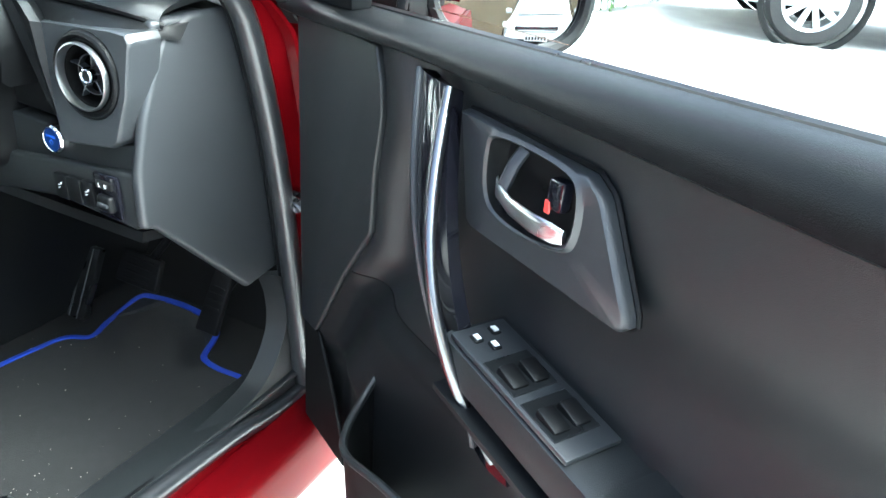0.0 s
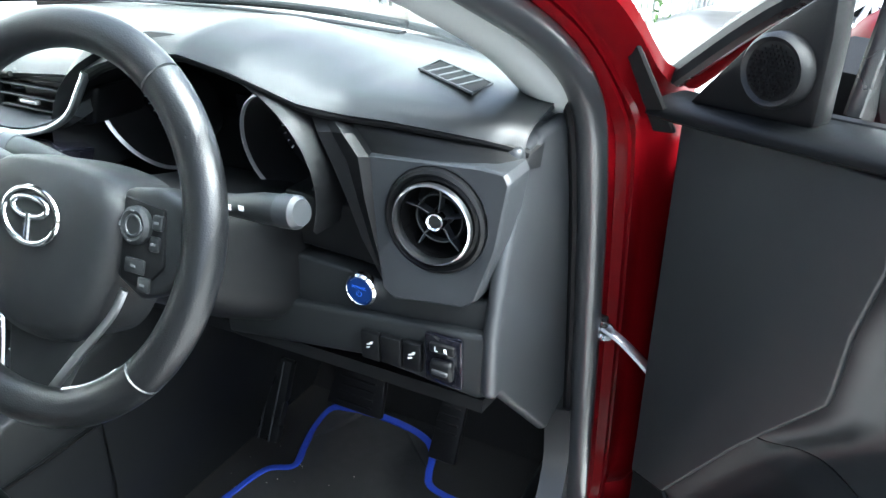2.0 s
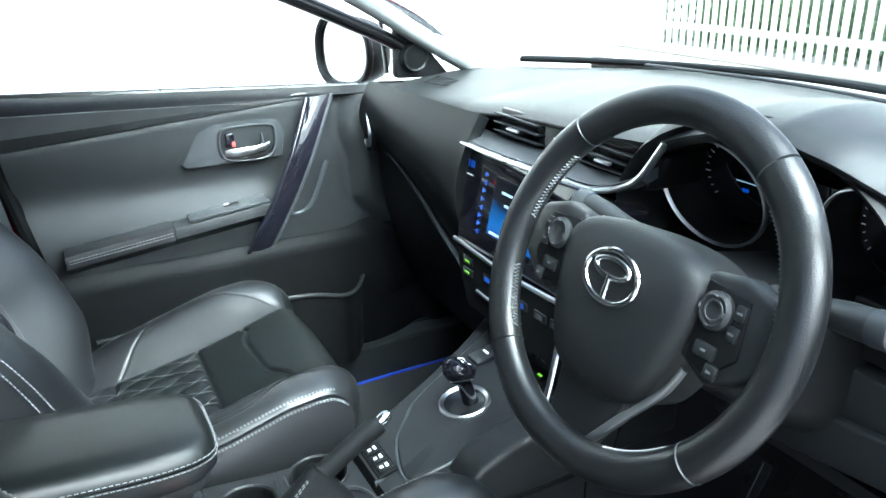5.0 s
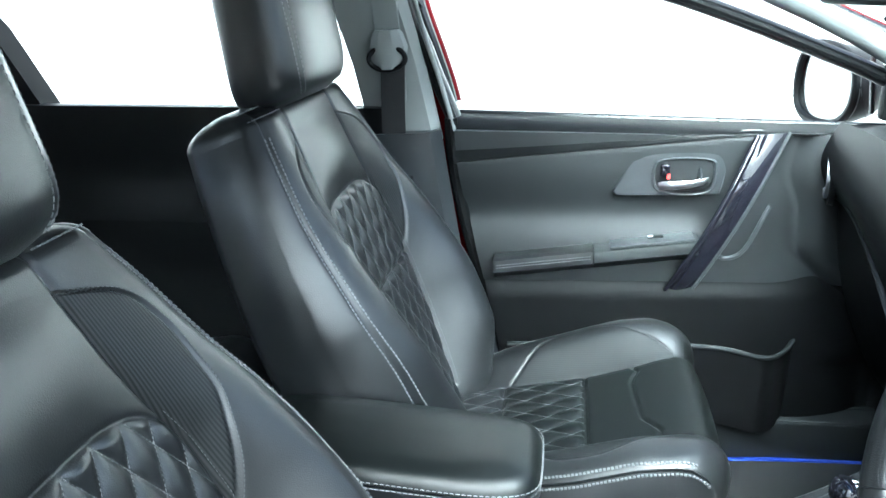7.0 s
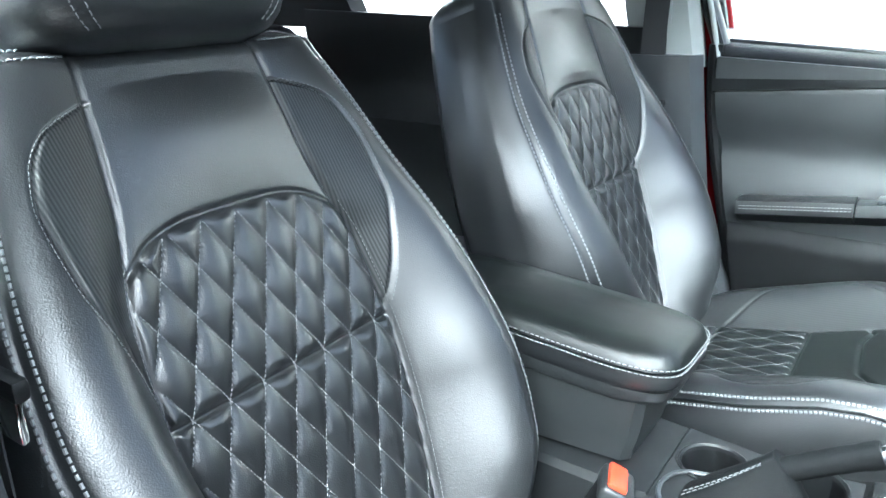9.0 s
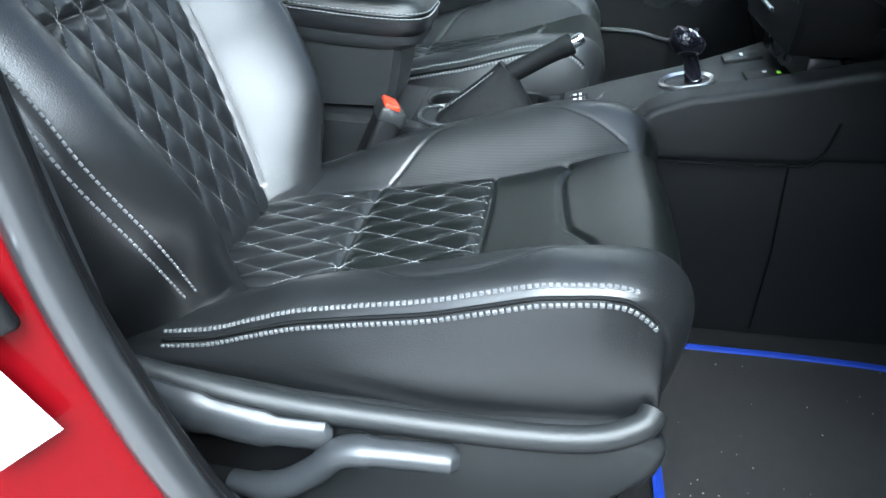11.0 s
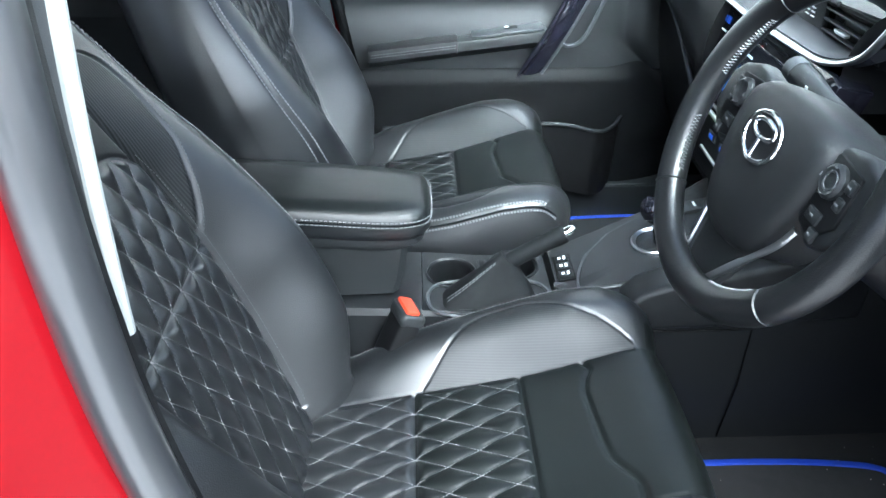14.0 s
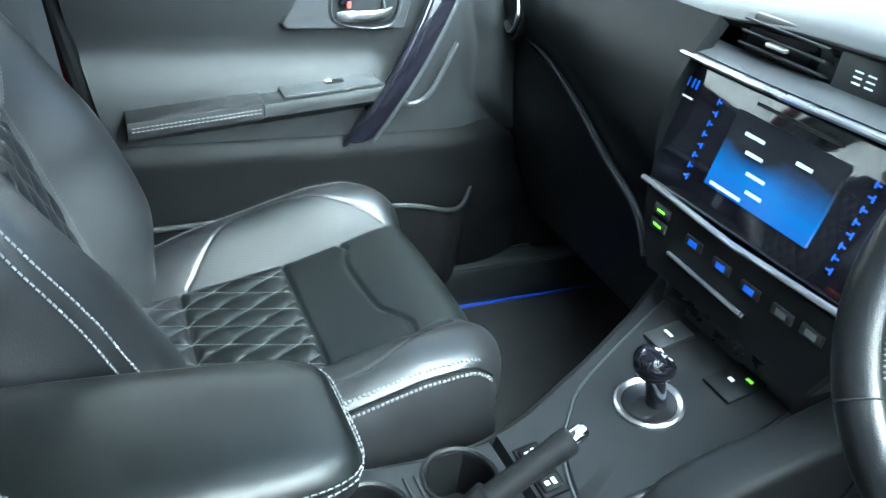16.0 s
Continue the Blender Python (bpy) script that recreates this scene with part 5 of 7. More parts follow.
# ---- front seats ----
def grid_parts(name_of, P, regions, mats, parent, wrap, labels):
    """Splits one fine surface into its sewn panels: one mesh for each region."""
    nv, nu = P.shape[:2]
    flat = P.reshape(-1, 3)
    made = {}
    ext = np.concatenate([P[:, -1:], P, P[:, :1]], 1) if wrap else P
    du, dv = np.gradient(ext, axis=1), np.gradient(ext, axis=0)
    nor = np.cross(du, dv)
    nor = (nor[:, 1:-1] if wrap else nor).reshape(-1, 3)
    nor /= np.linalg.norm(nor, axis=1, keepdims=True) + 1e-12
    for j in range(nv - 1):
        for i in range(nu if wrap else nu - 1):
            i2 = (i + 1) % nu
            made.setdefault(int(regions[j, i]), []).append((j * nu + i, j * nu + i2, (j + 1) * nu + i2, (j + 1) * nu + i))
    for key, faces in sorted(made.items()):
        used = np.unique(np.array(faces))
        back = {int(v): k for k, v in enumerate(used)}
        me = bpy.data.meshes.new(name_of[key])
        me.from_pydata([tuple(v) for v in flat[used]], [], [tuple(back[v] for v in f) for f in faces])
        me.polygons.foreach_set("use_smooth", [True] * len(me.polygons))
        me.materials.append(mats[key])
        me.normals_split_custom_set_from_vertices(nor[used].tolist())
        ob = new(name_of[key], me)
        ob.parent = parent
        if labels.get(key):
            ob["label"] = labels[key]


def groove(d, depth=0.0035, width=0.0035):
    return -depth * np.exp(-((d / width) ** 2))


def quilt(a, v, da, dv, puff):
    p, q = a / da + v / dv, a / da - v / dv
    return puff * (np.abs(np.sin(math.pi * p)) * np.abs(np.sin(math.pi * q))) ** 0.50


BV = [0.0, 0.10, 0.20, 0.30, 0.38, 0.46, 0.54, 0.60]
WB = [0.200, 0.258, 0.284, 0.286, 0.276, 0.256, 0.232, 0.208]
BB = [0.060, 0.094, 0.088, 0.066, 0.046, 0.026, 0.014, 0.005]


PERF_V = [0.29, 0.30, 0.38, 0.425, 0.48, 0.52, 0.545, 0.575]
PERF_A = [0.140, 0.148, 0.175, 0.185, 0.186, 0.176, 0.158, 0.095]


def insert_half(v):
    return interp(v, [0, 0.10, 0.20, 0.29, 0.38, 0.43, 0.48, 0.60], [0.090, 0.118, 0.138, 0.146, 0.141, 0.128, 0.116, 0.102])


def arch(a):
    return 0.455 - 0.030 * (np.abs(a) / 0.124) ** 4


def back_front(a, v):
    """How far the backrest's face stands forward of its plane."""
    aa = np.abs(a)
    W, B, wi = interp(v, BV, WB), interp(v, BV, BB), insert_half(v)
    t = np.clip((aa - wi) / (W - wi), 0, 1)
    rise = np.clip(t / 0.55, 0, 1)
    n = np.where(t < 0.55, B * (np.sin(rise * math.pi / 2) * 0.75 + 0.25 * rise), B - (0.9 * B + 0.030) * (1 - np.sqrt(np.clip(1 - ((t - 0.55) / 0.45) ** 2, 0, 1))))
    # the right-hand bolster crests earlier and rolls away in a fuller curve
    q = np.clip((t - 0.40) / 0.60, 0, 1)
    roll = np.where(t < 0.40, B * np.sin(np.clip(t / 0.40, 0, 1) * math.pi / 2) ** 1.1, B - (0.9 * B + 0.030) * (0.40 * q**2 + 0.60 * (1 - np.sqrt(1 - q * q))))
    n = np.where(np.asarray(a) > 0, roll, n)
    n = np.where(aa <= wi, 0.0, n)
    inside = (aa < wi) & (v < arch(a))
    edge = np.clip(np.minimum(wi - aa, np.minimum(arch(a) - v, np.abs(v - 0.288))) / 0.012, 0, 1)
    n = n + np.where(inside, quilt(a, v - 0.288, 0.041, 0.081, 0.0058) * edge, 0)
    # plain upper panel swells a little, the lumbar zone is hollow
    n = n + np.where((aa < wi) & (v >= arch(a)), 0.010 * np.sin(np.clip((v - arch(a)) / 0.13, 0, 1) * math.pi) * (1 - (aa / np.maximum(wi, 0.01)) ** 2), 0)
    n = n + groove(aa - wi) * (v > 0.02)
    n = n + np.where(aa < wi, groove(v - arch(a), 0.002, 0.003) + groove(v - 0.288, 0.003, 0.003) * (v < 0.4), 0)
    n = n + groove(aa - interp(v, PERF_V, PERF_A), 0.0030, 0.0026) * np.clip((v - 0.285) / 0.02, 0, 1) * (v < 0.572)
    return n + groove(aa - 0.878 * W, 0.003, 0.004)


PY = [0.100, 0.200, 0.300, 0.440, 0.535, 0.590, 0.618, 0.637, 0.645, 0.642, 0.633]
PZ = [0.478, 0.492, 0.508, 0.532, 0.560, 0.577, 0.576, 0.558, 0.528, 0.490, 0.462]
WAVE_A = [-0.16, -0.122, -0.108, -0.088, -0.065, 0.0, 0.045, 0.070, 0.088, 0.098, 0.16]
WAVE_Y = [0.526, 0.526, 0.532, 0.523, 0.519, 0.522, 0.527, 0.540, 0.550, 0.553, 0.553]


def cush_half(y):
    return interp(y, [0.10, 0.25, 0.35, 0.45, 0.58, 0.64, 0.67], [0.206, 0.222, 0.235, 0.244, 0.245, 0.238, 0.228])


def cush_bow(a, y):
    """How far the cushion's front edge draws back towards its corners."""
    q = np.clip(np.abs(a) / 0.250, 0, 1)
    return (0.034 * (1 - np.sqrt(1 - np.minimum(q, 0.999) ** 4)) + 0.014 * q**2) * np.clip((np.asarray(y) - 0.42) / 0.20, 0, 1) ** 1.5


def cush_rise(y):
    """Height of the side bolster's ridge over the cushion's middle."""
    return interp(y, [0.1, 0.2, 0.25, 0.30, 0.40, 0.46, 0.52, 0.58, 0.62, 0.65], [0.006, 0.016, 0.030, 0.043, 0.055, 0.059, 0.055, 0.040, 0.026, 0.018])


def cush_in(y):
    return interp(y, [0.1, 0.3, 0.44, 0.60, 0.68], [0.112, 0.120, 0.124, 0.124, 0.15])


def cush_top(a, s, y):
    """How far the cushion's face stands above its middle line; s runs past 1 over the front roll."""
    aa = np.abs(a)
    W, wi = cush_half(y), cush_in(y)
    B = cush_rise(y) * (1 - np.clip((s - 1.0) / 0.5, 0, 1) ** 2 * (3 - 2 * np.clip((s - 1.0) / 0.5, 0, 1)))
    t = np.clip((aa - wi) / (W - wi), 0, 1)
    n = np.where(t < 0.58, B * np.sin(np.clip(t / 0.58, 0, 1) * math.pi / 2) ** 1.3, B - (0.012 + 0.30 * B) * (1 - np.sqrt(np.clip(1 - ((t - 0.58) / 0.42) ** 2, 0, 1))))
    n = np.where(aa <= wi, 0.0, n)
    inside = (aa < wi) & (y < 0.438) & (s < 1)
    edge = np.clip(np.minimum(wi - aa, np.minimum(np.abs(y - 0.29), 0.438 - y)) / 0.012, 0, 1)
    n = n + np.where(inside, quilt(a, y - 0.29, 0.041, 0.083, 0.0056) * edge, 0)
    n = n + groove(aa - wi, 0.0016, 0.003) * ((y < 0.60) & (s < 1))
    cross = (aa < wi) & (s < 1)
    n = n + np.where(cross, groove(y - 0.29) + groove(y - 0.438) + groove(y - interp(a, WAVE_A, WAVE_Y), 0.0045, 0.004), 0)
    seam = interp(y, [0.292, 0.41, 0.46, 0.562, 0.60], [0.117, 0.206, 0.210, 0.172, 0.135])
    return n + groove(aa - seam, 0.0018, 0.0028) * ((y > 0.30) & (y < 0.60) & (s < 1))


def seat_profile(n=280):
    line = smooth_line(list(zip(PY, PZ)), 400)
    d = np.r_[0, np.cumsum(np.linalg.norm(np.diff(line, axis=0), axis=1))]
    s = np.linspace(0, d[-1], n)
    y, z = np.interp(s, d, line[:, 0]), np.interp(s, d, line[:, 1])
    ty, tz = np.gradient(y), np.gradient(z)
    k = np.hypot(ty, tz)
    front = np.interp(s, d, np.arange(400)) / 399 * (len(PY) - 1) / 6.0
    return y, z, -tz / k, ty / k, front


def front_seat(xc, dy, dz, rec, outer, label, fwd=0.0, lift=0.0):
    """outer: +1 where the seat's outer side is the car's right, -1 where it is the left."""
    seat = thing("front_seat", label, "car seat", "front seats", at=(xc, 0.40 + dy, 0.24))
    inv = Matrix.Translation((-xc, -0.40 - dy, -0.24))

    def place(ob_parts):
        for o in seat.children:
            if not o.get("placed"):
                o.matrix_parent_inverse = inv
                o["placed"] = 1

    ev, en = np.array([0, -math.sin(radians(rec)), math.cos(radians(rec))]), np.array([0, math.cos(radians(rec)), math.sin(radians(rec))])
    O = np.array([xc, 0.145 + dy + fwd, 0.489 + dz + lift])

    def back_at(a, v, lift=0.0):
        return O + np.multiply.outer(np.asarray(a, float), [1, 0, 0]) + np.multiply.outer(np.asarray(v, float), ev) + np.multiply.outer(back_front(np.asarray(a, float), np.asarray(v, float)) + lift, en)

    # backrest
    nv, nf = 300, 260
    rows, regs = [], []
    vs = list(np.linspace(-0.02, 0.60, nv)) + [None] * 9
    u = np.linspace(-1, 1, nf)
    u = np.sign(u) * (1 - (1 - np.abs(u)) ** 1.15)
    for k, v in enumerate(vs):
        th = 0.0
        if v is None:
            th = (k - nv + 1) / 9 * math.pi / 2
            v = 0.60
        W = float(interp(v, BV, WB)) - 0.03 * (1 - math.cos(th))
        a = u * W
        n = back_front(u * float(interp(v, BV, WB)), np.full(nf, v))
        vv = v + 0.034 * math.sin(th)
        bx = np.array([1.012, 1.02, 1.0, 0.93, 0.8, 0.5, 0.0, -0.5, -0.8, -0.93, -1.0, -1.02, -1.012]) * W
        ne = 0.1 * float(interp(v, BV, BB)) - 0.030
        bn = np.array([ne - 0.012, 0.6 * ne - 0.04, -0.100, -0.120, -0.130, -0.134, -0.136, -0.134, -0.130, -0.120, -0.100, 0.6 * ne - 0.04, ne - 0.012])
        aa, nn = np.r_[a, bx], np.r_[n, bn]
        nn = nn * math.cos(th) + -0.062 * (1 - math.cos(th))
        aa = aa * (1 - 0.10 * (1 - math.cos(th)))
        rows.append(O + np.outer(aa, [1, 0, 0]) + np.outer(np.full(len(aa), vv), ev) + np.outer(nn, en))
        reg = np.zeros(len(aa), int)
        ab = np.abs(aa[:nf])
        wi = float(insert_half(v))
        reg[:nf] = np.where(aa[:nf] > 0, 2, 3)
        perf = float(interp(v, PERF_V, PERF_A))
        if 0.29 < v < 0.575:
            reg[:nf] = np.where((ab > wi) & (ab < perf), np.where(aa[:nf] > 0, 4, 8), reg[:nf])
        reg[:nf] = np.where(ab <= wi, np.where(v < arch(aa[:nf]), 1, 5), reg[:nf])
        regs.append(reg)
    grid_parts({0: "backrest_shell", 1: "quilted_back_panel", 2: "back_bolster", 3: "back_bolster", 4: "perforated_shoulder_panel", 8: "perforated_shoulder_panel", 5: "upper_back_panel"}, np.array(rows), np.array(regs),
               {0: LEATHER, 1: LEATHER, 2: LEATHER, 3: LEATHER, 4: PERFB, 8: PERFB, 5: LEATHER}, seat, True, {1: "diamond-quilted black leather", 4: "perforated black leather", 8: "perforated black leather"})
    top = rows[-1]
    part("backrest_top", raw([tuple(v) for v in top], [tuple(range(len(top)))]), LEATHER, seat)

    for k in (2, 5):
        edge = rows[nv - 1 + k][:nf]
        for sd in (-1, 1):
            sel = edge[(u * sd > 0.52) & (u * sd < 0.97)]
            part("shoulder_stitching", stitches(sel, tuple(ev * 0.8 + en * 0.5), length=0.0042, gap=0.0020, r=0.0009, lift=0.0010, wide=1.6), THREAD, seat, "pale grey thread")

    # thread on the backrest
    def seam(name, pts, dark=False, **kw):
        part(name, stitches(pts, tuple(en), **kw), DTHREAD if dark else THREAD, seat, "pale grey thread" if not dark else "dark grey thread")

    vv = np.linspace(0.02, 0.585, 90)
    for sd in (-1, 1):
        Wv = interp(vv, BV, WB)
        for off, nn in ((0.862, 0), (0.896, 0)):
            line = O + np.outer(sd * off * Wv, [1, 0, 0]) + np.outer(vv, ev) + np.outer(0.4 * interp(vv, BV, BB) - 0.026 if nn else back_front(sd * off * Wv, vv) + 0.001, en)
            part("side_stitching", stitches(line, (sd * 0.5, 0.8, 0.3), length=0.0044, gap=0.0022, r=0.0009, lift=0.0006, wide=1.5), THREAD, seat, "pale grey thread")
        v2 = np.linspace(0.03, 0.43, 60)
        seam("panel_stitching", back_at(sd * (insert_half(v2) + 0.004), v2, 0.0008), True, r=0.0005, length=0.003)
    for sd in (-1, 1):
        v2 = np.linspace(0.30, 0.57, 60)
        seam("shoulder_panel_stitching", back_at(sd * (interp(v2, PERF_V, PERF_A) + 0.004), v2, 0.0006), True, r=0.0005, length=0.0028)
    qa = []
    for c in np.arange(-9, 10):
        for sg in (1, -1):
            v3 = np.linspace(0.03, 0.455, 160)
            a3 = 0.041 * (c - sg * (v3 - 0.288) / 0.081)
            ok = (np.abs(a3) < insert_half(v3) - 0.004) & (v3 < arch(a3) - 0.003)
            if ok.sum() > 6:
                qa.append(stitches(back_at(a3[ok], v3[ok], 0.0003), tuple(en), length=0.0030, gap=0.0014, r=0.00068, lift=0.0004))
    part("quilt_stitching", join(*qa), QTHREAD, seat, "grey thread")

    # cushion
    y, z, ny, nz, fr = seat_profile()
    us = np.linspace(-1, 1, 230)
    rows, regs = [], []
    for k in range(len(y)):
        W = float(cush_half(min(y[k], 0.67))) * (1.0 if fr[k] < 1 else 1 - 0.03 * (fr[k] - 1))
        a = us * W
        n = cush_top(a, np.full(230, fr[k]), np.full(230, y[k]))
        top = np.stack([a, y[k] + ny[k] * n - cush_bow(a, y[k]), z[k] + nz[k] * n], 1)
        low = min(top[0][2], 0.462)
        wall = [(f, top[0][1] * 1.0, top[0][2] + (low - top[0][2]) * g) for f, g in ((1.022, 0.12), (1.052, 0.35), (1.066, 0.65), (1.045, 1.0))]
        left = np.array([(-W * f, yy, zz) for f, yy, zz in reversed(wall)])
        right = np.array([(W * f, yy, zz) for f, yy, zz in wall])
        row = np.vstack([left, top, right]) + np.array([xc, dy, dz])
        rows.append(row)
        ab, av = np.abs(row[:, 0] - xc), row[:, 0] - xc
        wi = float(cush_in(y[k]))
        if fr[k] < 1:
            reg = np.where(ab < wi, np.where(y[k] < 0.29, 1, np.where(y[k] < 0.438, 2, np.where(y[k] < interp(av, WAVE_A, WAVE_Y), 3, 4))), np.where(av > 0, 5, 6))
            sm_ = float(interp(y[k], [0.292, 0.41, 0.46, 0.562, 0.60], [0.117, 0.206, 0.210, 0.172, 0.135]))
            if 0.30 < y[k] < 0.6:
                reg = np.where((ab >= wi) & (ab < sm_), np.where(av > 0, 7, 8), reg)
        else:
            reg = np.where(ab < 0.165 + 0.02 * (fr[k] - 1), 4, np.where(av > 0, 5, 6))
        regs.append(reg)
    grid_parts({1: "quilted_rear_cushion", 2: "quilted_cushion", 3: "thigh_panel", 4: "cushion_front", 5: "cushion_bolster", 6: "cushion_bolster", 7: "perforated_cushion_panel", 8: "perforated_cushion_panel"}, np.array(rows), np.array(regs),
               {1: LEATHER, 2: SUEDE, 3: SUEDE, 4: SUEDE, 5: LEATHER, 6: LEATHER, 7: PERF, 8: PERF}, seat, False, {2: "diamond-quilted matt black hide", 7: "perforated black leather", 8: "perforated black leather"})

    def cush_at(a, yy, lift=0.0):
        zz, fy, fz = np.interp(yy, y, z), np.interp(yy, y[:220], ny[:220]), np.interp(yy, y[:220], nz[:220])
        n = cush_top(np.asarray(a, float), np.zeros(len(a)), np.asarray(yy, float)) + lift
        return np.stack([xc + np.asarray(a), dy + yy + fy * n - cush_bow(np.asarray(a, float), yy), dz + zz + fz * n], 1)

    qa = []
    for c in np.arange(-9, 10):
        for sg in (1, -1):
            y3 = np.linspace(0.14, 0.436, 120)
            a3 = 0.041 * (c - sg * (y3 - 0.29) / 0.083)
            ok = np.abs(a3) < cush_in(y3) - 0.004
            if ok.sum() > 6:
                qa.append(stitches(cush_at(a3[ok], y3[ok], 0.0003), (0, 0, 1), length=0.0030, gap=0.0014, r=0.00068, lift=0.0004))
    part("cushion_quilt_stitching", join(*qa), QTHREAD, seat, "grey thread")
    for sd in (-1, 1):
        yy = np.linspace(0.15, 0.632, 110)
        W = cush_half(yy)
        ridge = cush_at(sd * 0.985 * W, yy)
        upper, lower = cush_at(sd * 0.962 * W, yy, 0.0004), ridge + np.array([sd * 0.0050, 0, -0.0066])
        out = (sd * 0.7, 0.1, 0.7)
        part("edge_piping", tube(ridge + np.array([sd * 0.0016, 0, -0.0020]), 0.0020, 6), GAITER, seat, "black piping")
        part("cushion_edge_stitching", stitches(upper, out, length=0.0036, gap=0.0021, r=0.0009, lift=0.0005, wide=2.3), QTHREAD, seat, "pale grey thread")
        part("cushion_edge_stitching", stitches(lower, (sd, 0.1, 0.35), length=0.0036, gap=0.0021, r=0.0009, lift=0.0008, wide=2.3), QTHREAD, seat, "pale grey thread")
    # seat pan under the leather
    part("seat_pan", rbox(0.46, 0.46, 0.09, 0.02, 3, Matrix.Translation((xc, 0.39 + dy, 0.425 + dz))), DARKPL, seat)
    for sd in (-1, 1):
        part("seat_rail", rbox(0.035, 0.44, 0.05, 0.006, 2, Matrix.Translation((xc + sd * 0.19, 0.36 + dy, 0.285))), DARKPL, seat)
        part("rail_foot", rbox(0.045, 0.07, 0.04, 0.015, 3, Matrix.Translation((xc + sd * 0.165, 0.600 + dy, 0.258))), GLOSS, seat)
        part("seat_riser", rbox(0.025, 0.40, 0.10, 0.005, 2, Matrix.Translation((xc + sd * 0.19, 0.40 + dy, 0.35 + dz / 2))), DARKPL, seat)
    # side cover, levers
    X = frame_of((xc + outer * 0.247, dy, dz), (0, 1, 0), (0, 0, 1)) if outer > 0 else frame_of((xc - 0.247, dy, dz), (0, 1, 0), (0, 0, 1)) @ Matrix.Diagonal((1, 1, -1, 1))
    cover = part("side_cover", prism([(0.13, 0.345), (0.30, 0.335), (0.52, 0.348), (0.572, 0.40), (0.615, 0.445), (0.622, 0.475), (0.60, 0.490), (0.46, 0.476), (0.30, 0.480), (0.13, 0.498)], 0.030, 0.010, X, 3), PLASTIC, seat, "dark grey moulded plastic")
    part("trim_rib", tube(smooth_line([X @ Vector(p) for p in ((0.13, 0.500, 0.020), (0.22, 0.488, 0.026), (0.30, 0.480, 0.029), (0.45, 0.477, 0.031), (0.55, 0.480, 0.030), (0.595, 0.492, 0.022), (0.606, 0.500, 0.010))], 30), 0.012, 12), PLASTIC, seat, "rounded cover lip")
    part("height_lever", tube(smooth_line([X @ Vector(p) for p in ((0.24, 0.388, 0.036), (0.285, 0.398, 0.046), (0.325, 0.430, 0.052), (0.352, 0.458, 0.054), (0.39, 0.463, 0.054), (0.452, 0.460, 0.050))], 30), [0.013] * 4 + [0.016] * 18 + [0.014] * 7 + [0.008], 14, flat=0.8), GREYPL, seat, "grey plastic lever")
    part("recline_lever", tube(smooth_line([X @ Vector(p) for p in ((0.17, 0.478, 0.036), (0.22, 0.476, 0.046), (0.28, 0.468, 0.048), (0.342, 0.464, 0.044))], 20), [0.022] * 8 + [0.019] * 6 + [0.015] * 5 + [0.008], 14, flat=0.55, up=(1, 0, 0)), GREYPL, seat, "grey plastic lever")
    part("cover_recess", prism([(0.20, 0.40), (0.30, 0.395), (0.335, 0.442), (0.20, 0.452)], 0.003, 0.001, X @ Matrix.Translation((0, 0, 0.0285)), 1), SLOT, seat, "dark lever recess")

    # headrest
    hr = part("headrest", bmesh.new(), LEATHER, seat)
    secs = []
    H = 0.235
    for t in np.linspace(0, 1, 26):
        zz = H * t
        e = math.sqrt(max(0.0, 1 - (2 * abs(t - 0.5)) ** 6))
        w, d = (0.150 - 0.006 * t) * (0.60 + 0.40 * e), (0.070 - 0.010 * t) * (0.50 + 0.50 * e)
        sec = []
        for q in range(44):
            th = 2 * math.pi * q / 44
            c, s_ = math.cos(th), math.sin(th)
            px, pn = w * abs(c) ** 0.62 * np.sign(c), d * abs(s_) ** 0.7 * np.sign(s_)
            sec.append(O + np.array([px, 0, 0]) + ev * (0.613 + zz) + en * (pn - 0.012 + 0.055 * t))
        secs.append(sec)
    bm = loft(secs)
    finish(bm, 60)
    bm.to_mesh(hr.data)
    bm.free()
    for sd in (-1, 1):
        for k, off in enumerate((0.098, 0.108)):
            line = []
            for t in np.linspace(0.03, 0.97, 40):
                e = math.sqrt(max(0.0, 1 - (2 * abs(t - 0.5)) ** 6))
                w, d = (0.150 - 0.006 * t) * (0.60 + 0.40 * e), (0.070 - 0.010 * t) * (0.50 + 0.50 * e)
                c = min(0.98, (off / 0.135)) ** (1 / 0.62)
                pn = d * math.sqrt(1 - c * c) ** 0.62
                line.append(O + np.array([sd * w * off / 0.135, 0, 0]) + ev * (0.613 + H * t) + en * (pn - 0.012 + 0.055 * t))
            part("headrest_stitching", stitches(line, tuple(en), lift=0.001), THREAD, hr, "pale grey thread")
        part("headrest_post", tube([O + np.array([sd * 0.065, 0, 0]) + ev * q + en * -0.06 for q in (0.58, 0.70)], 0.006, 10), CHROME, seat)
    place(seat)
    for o in seat.children:
        del o["placed"]
    return seat


front_seat(0.384, 0.0, 0.0, 24, 1, "black leather driver's seat with diamond quilting and pale stitching")
front_seat(-0.330, -0.057, 0.010, 20, -1, "black leather passenger seat with diamond quilting and pale stitching", 0.062, 0.014)

# ---- steering wheel ----
WT = 20  # degrees by which the wheel leans
WM = Matrix.Translation((0.378, 0.652, 0.947)) @ Matrix.Rotation(radians(90 - WT), 4, "X")
sw = thing("steering_wheel", "black leather steering wheel with silver spoke trim", "steering wheel", at=(0.378, 0.652, 0.947))
WI = Matrix.Translation((-0.378, -0.652, -0.947))


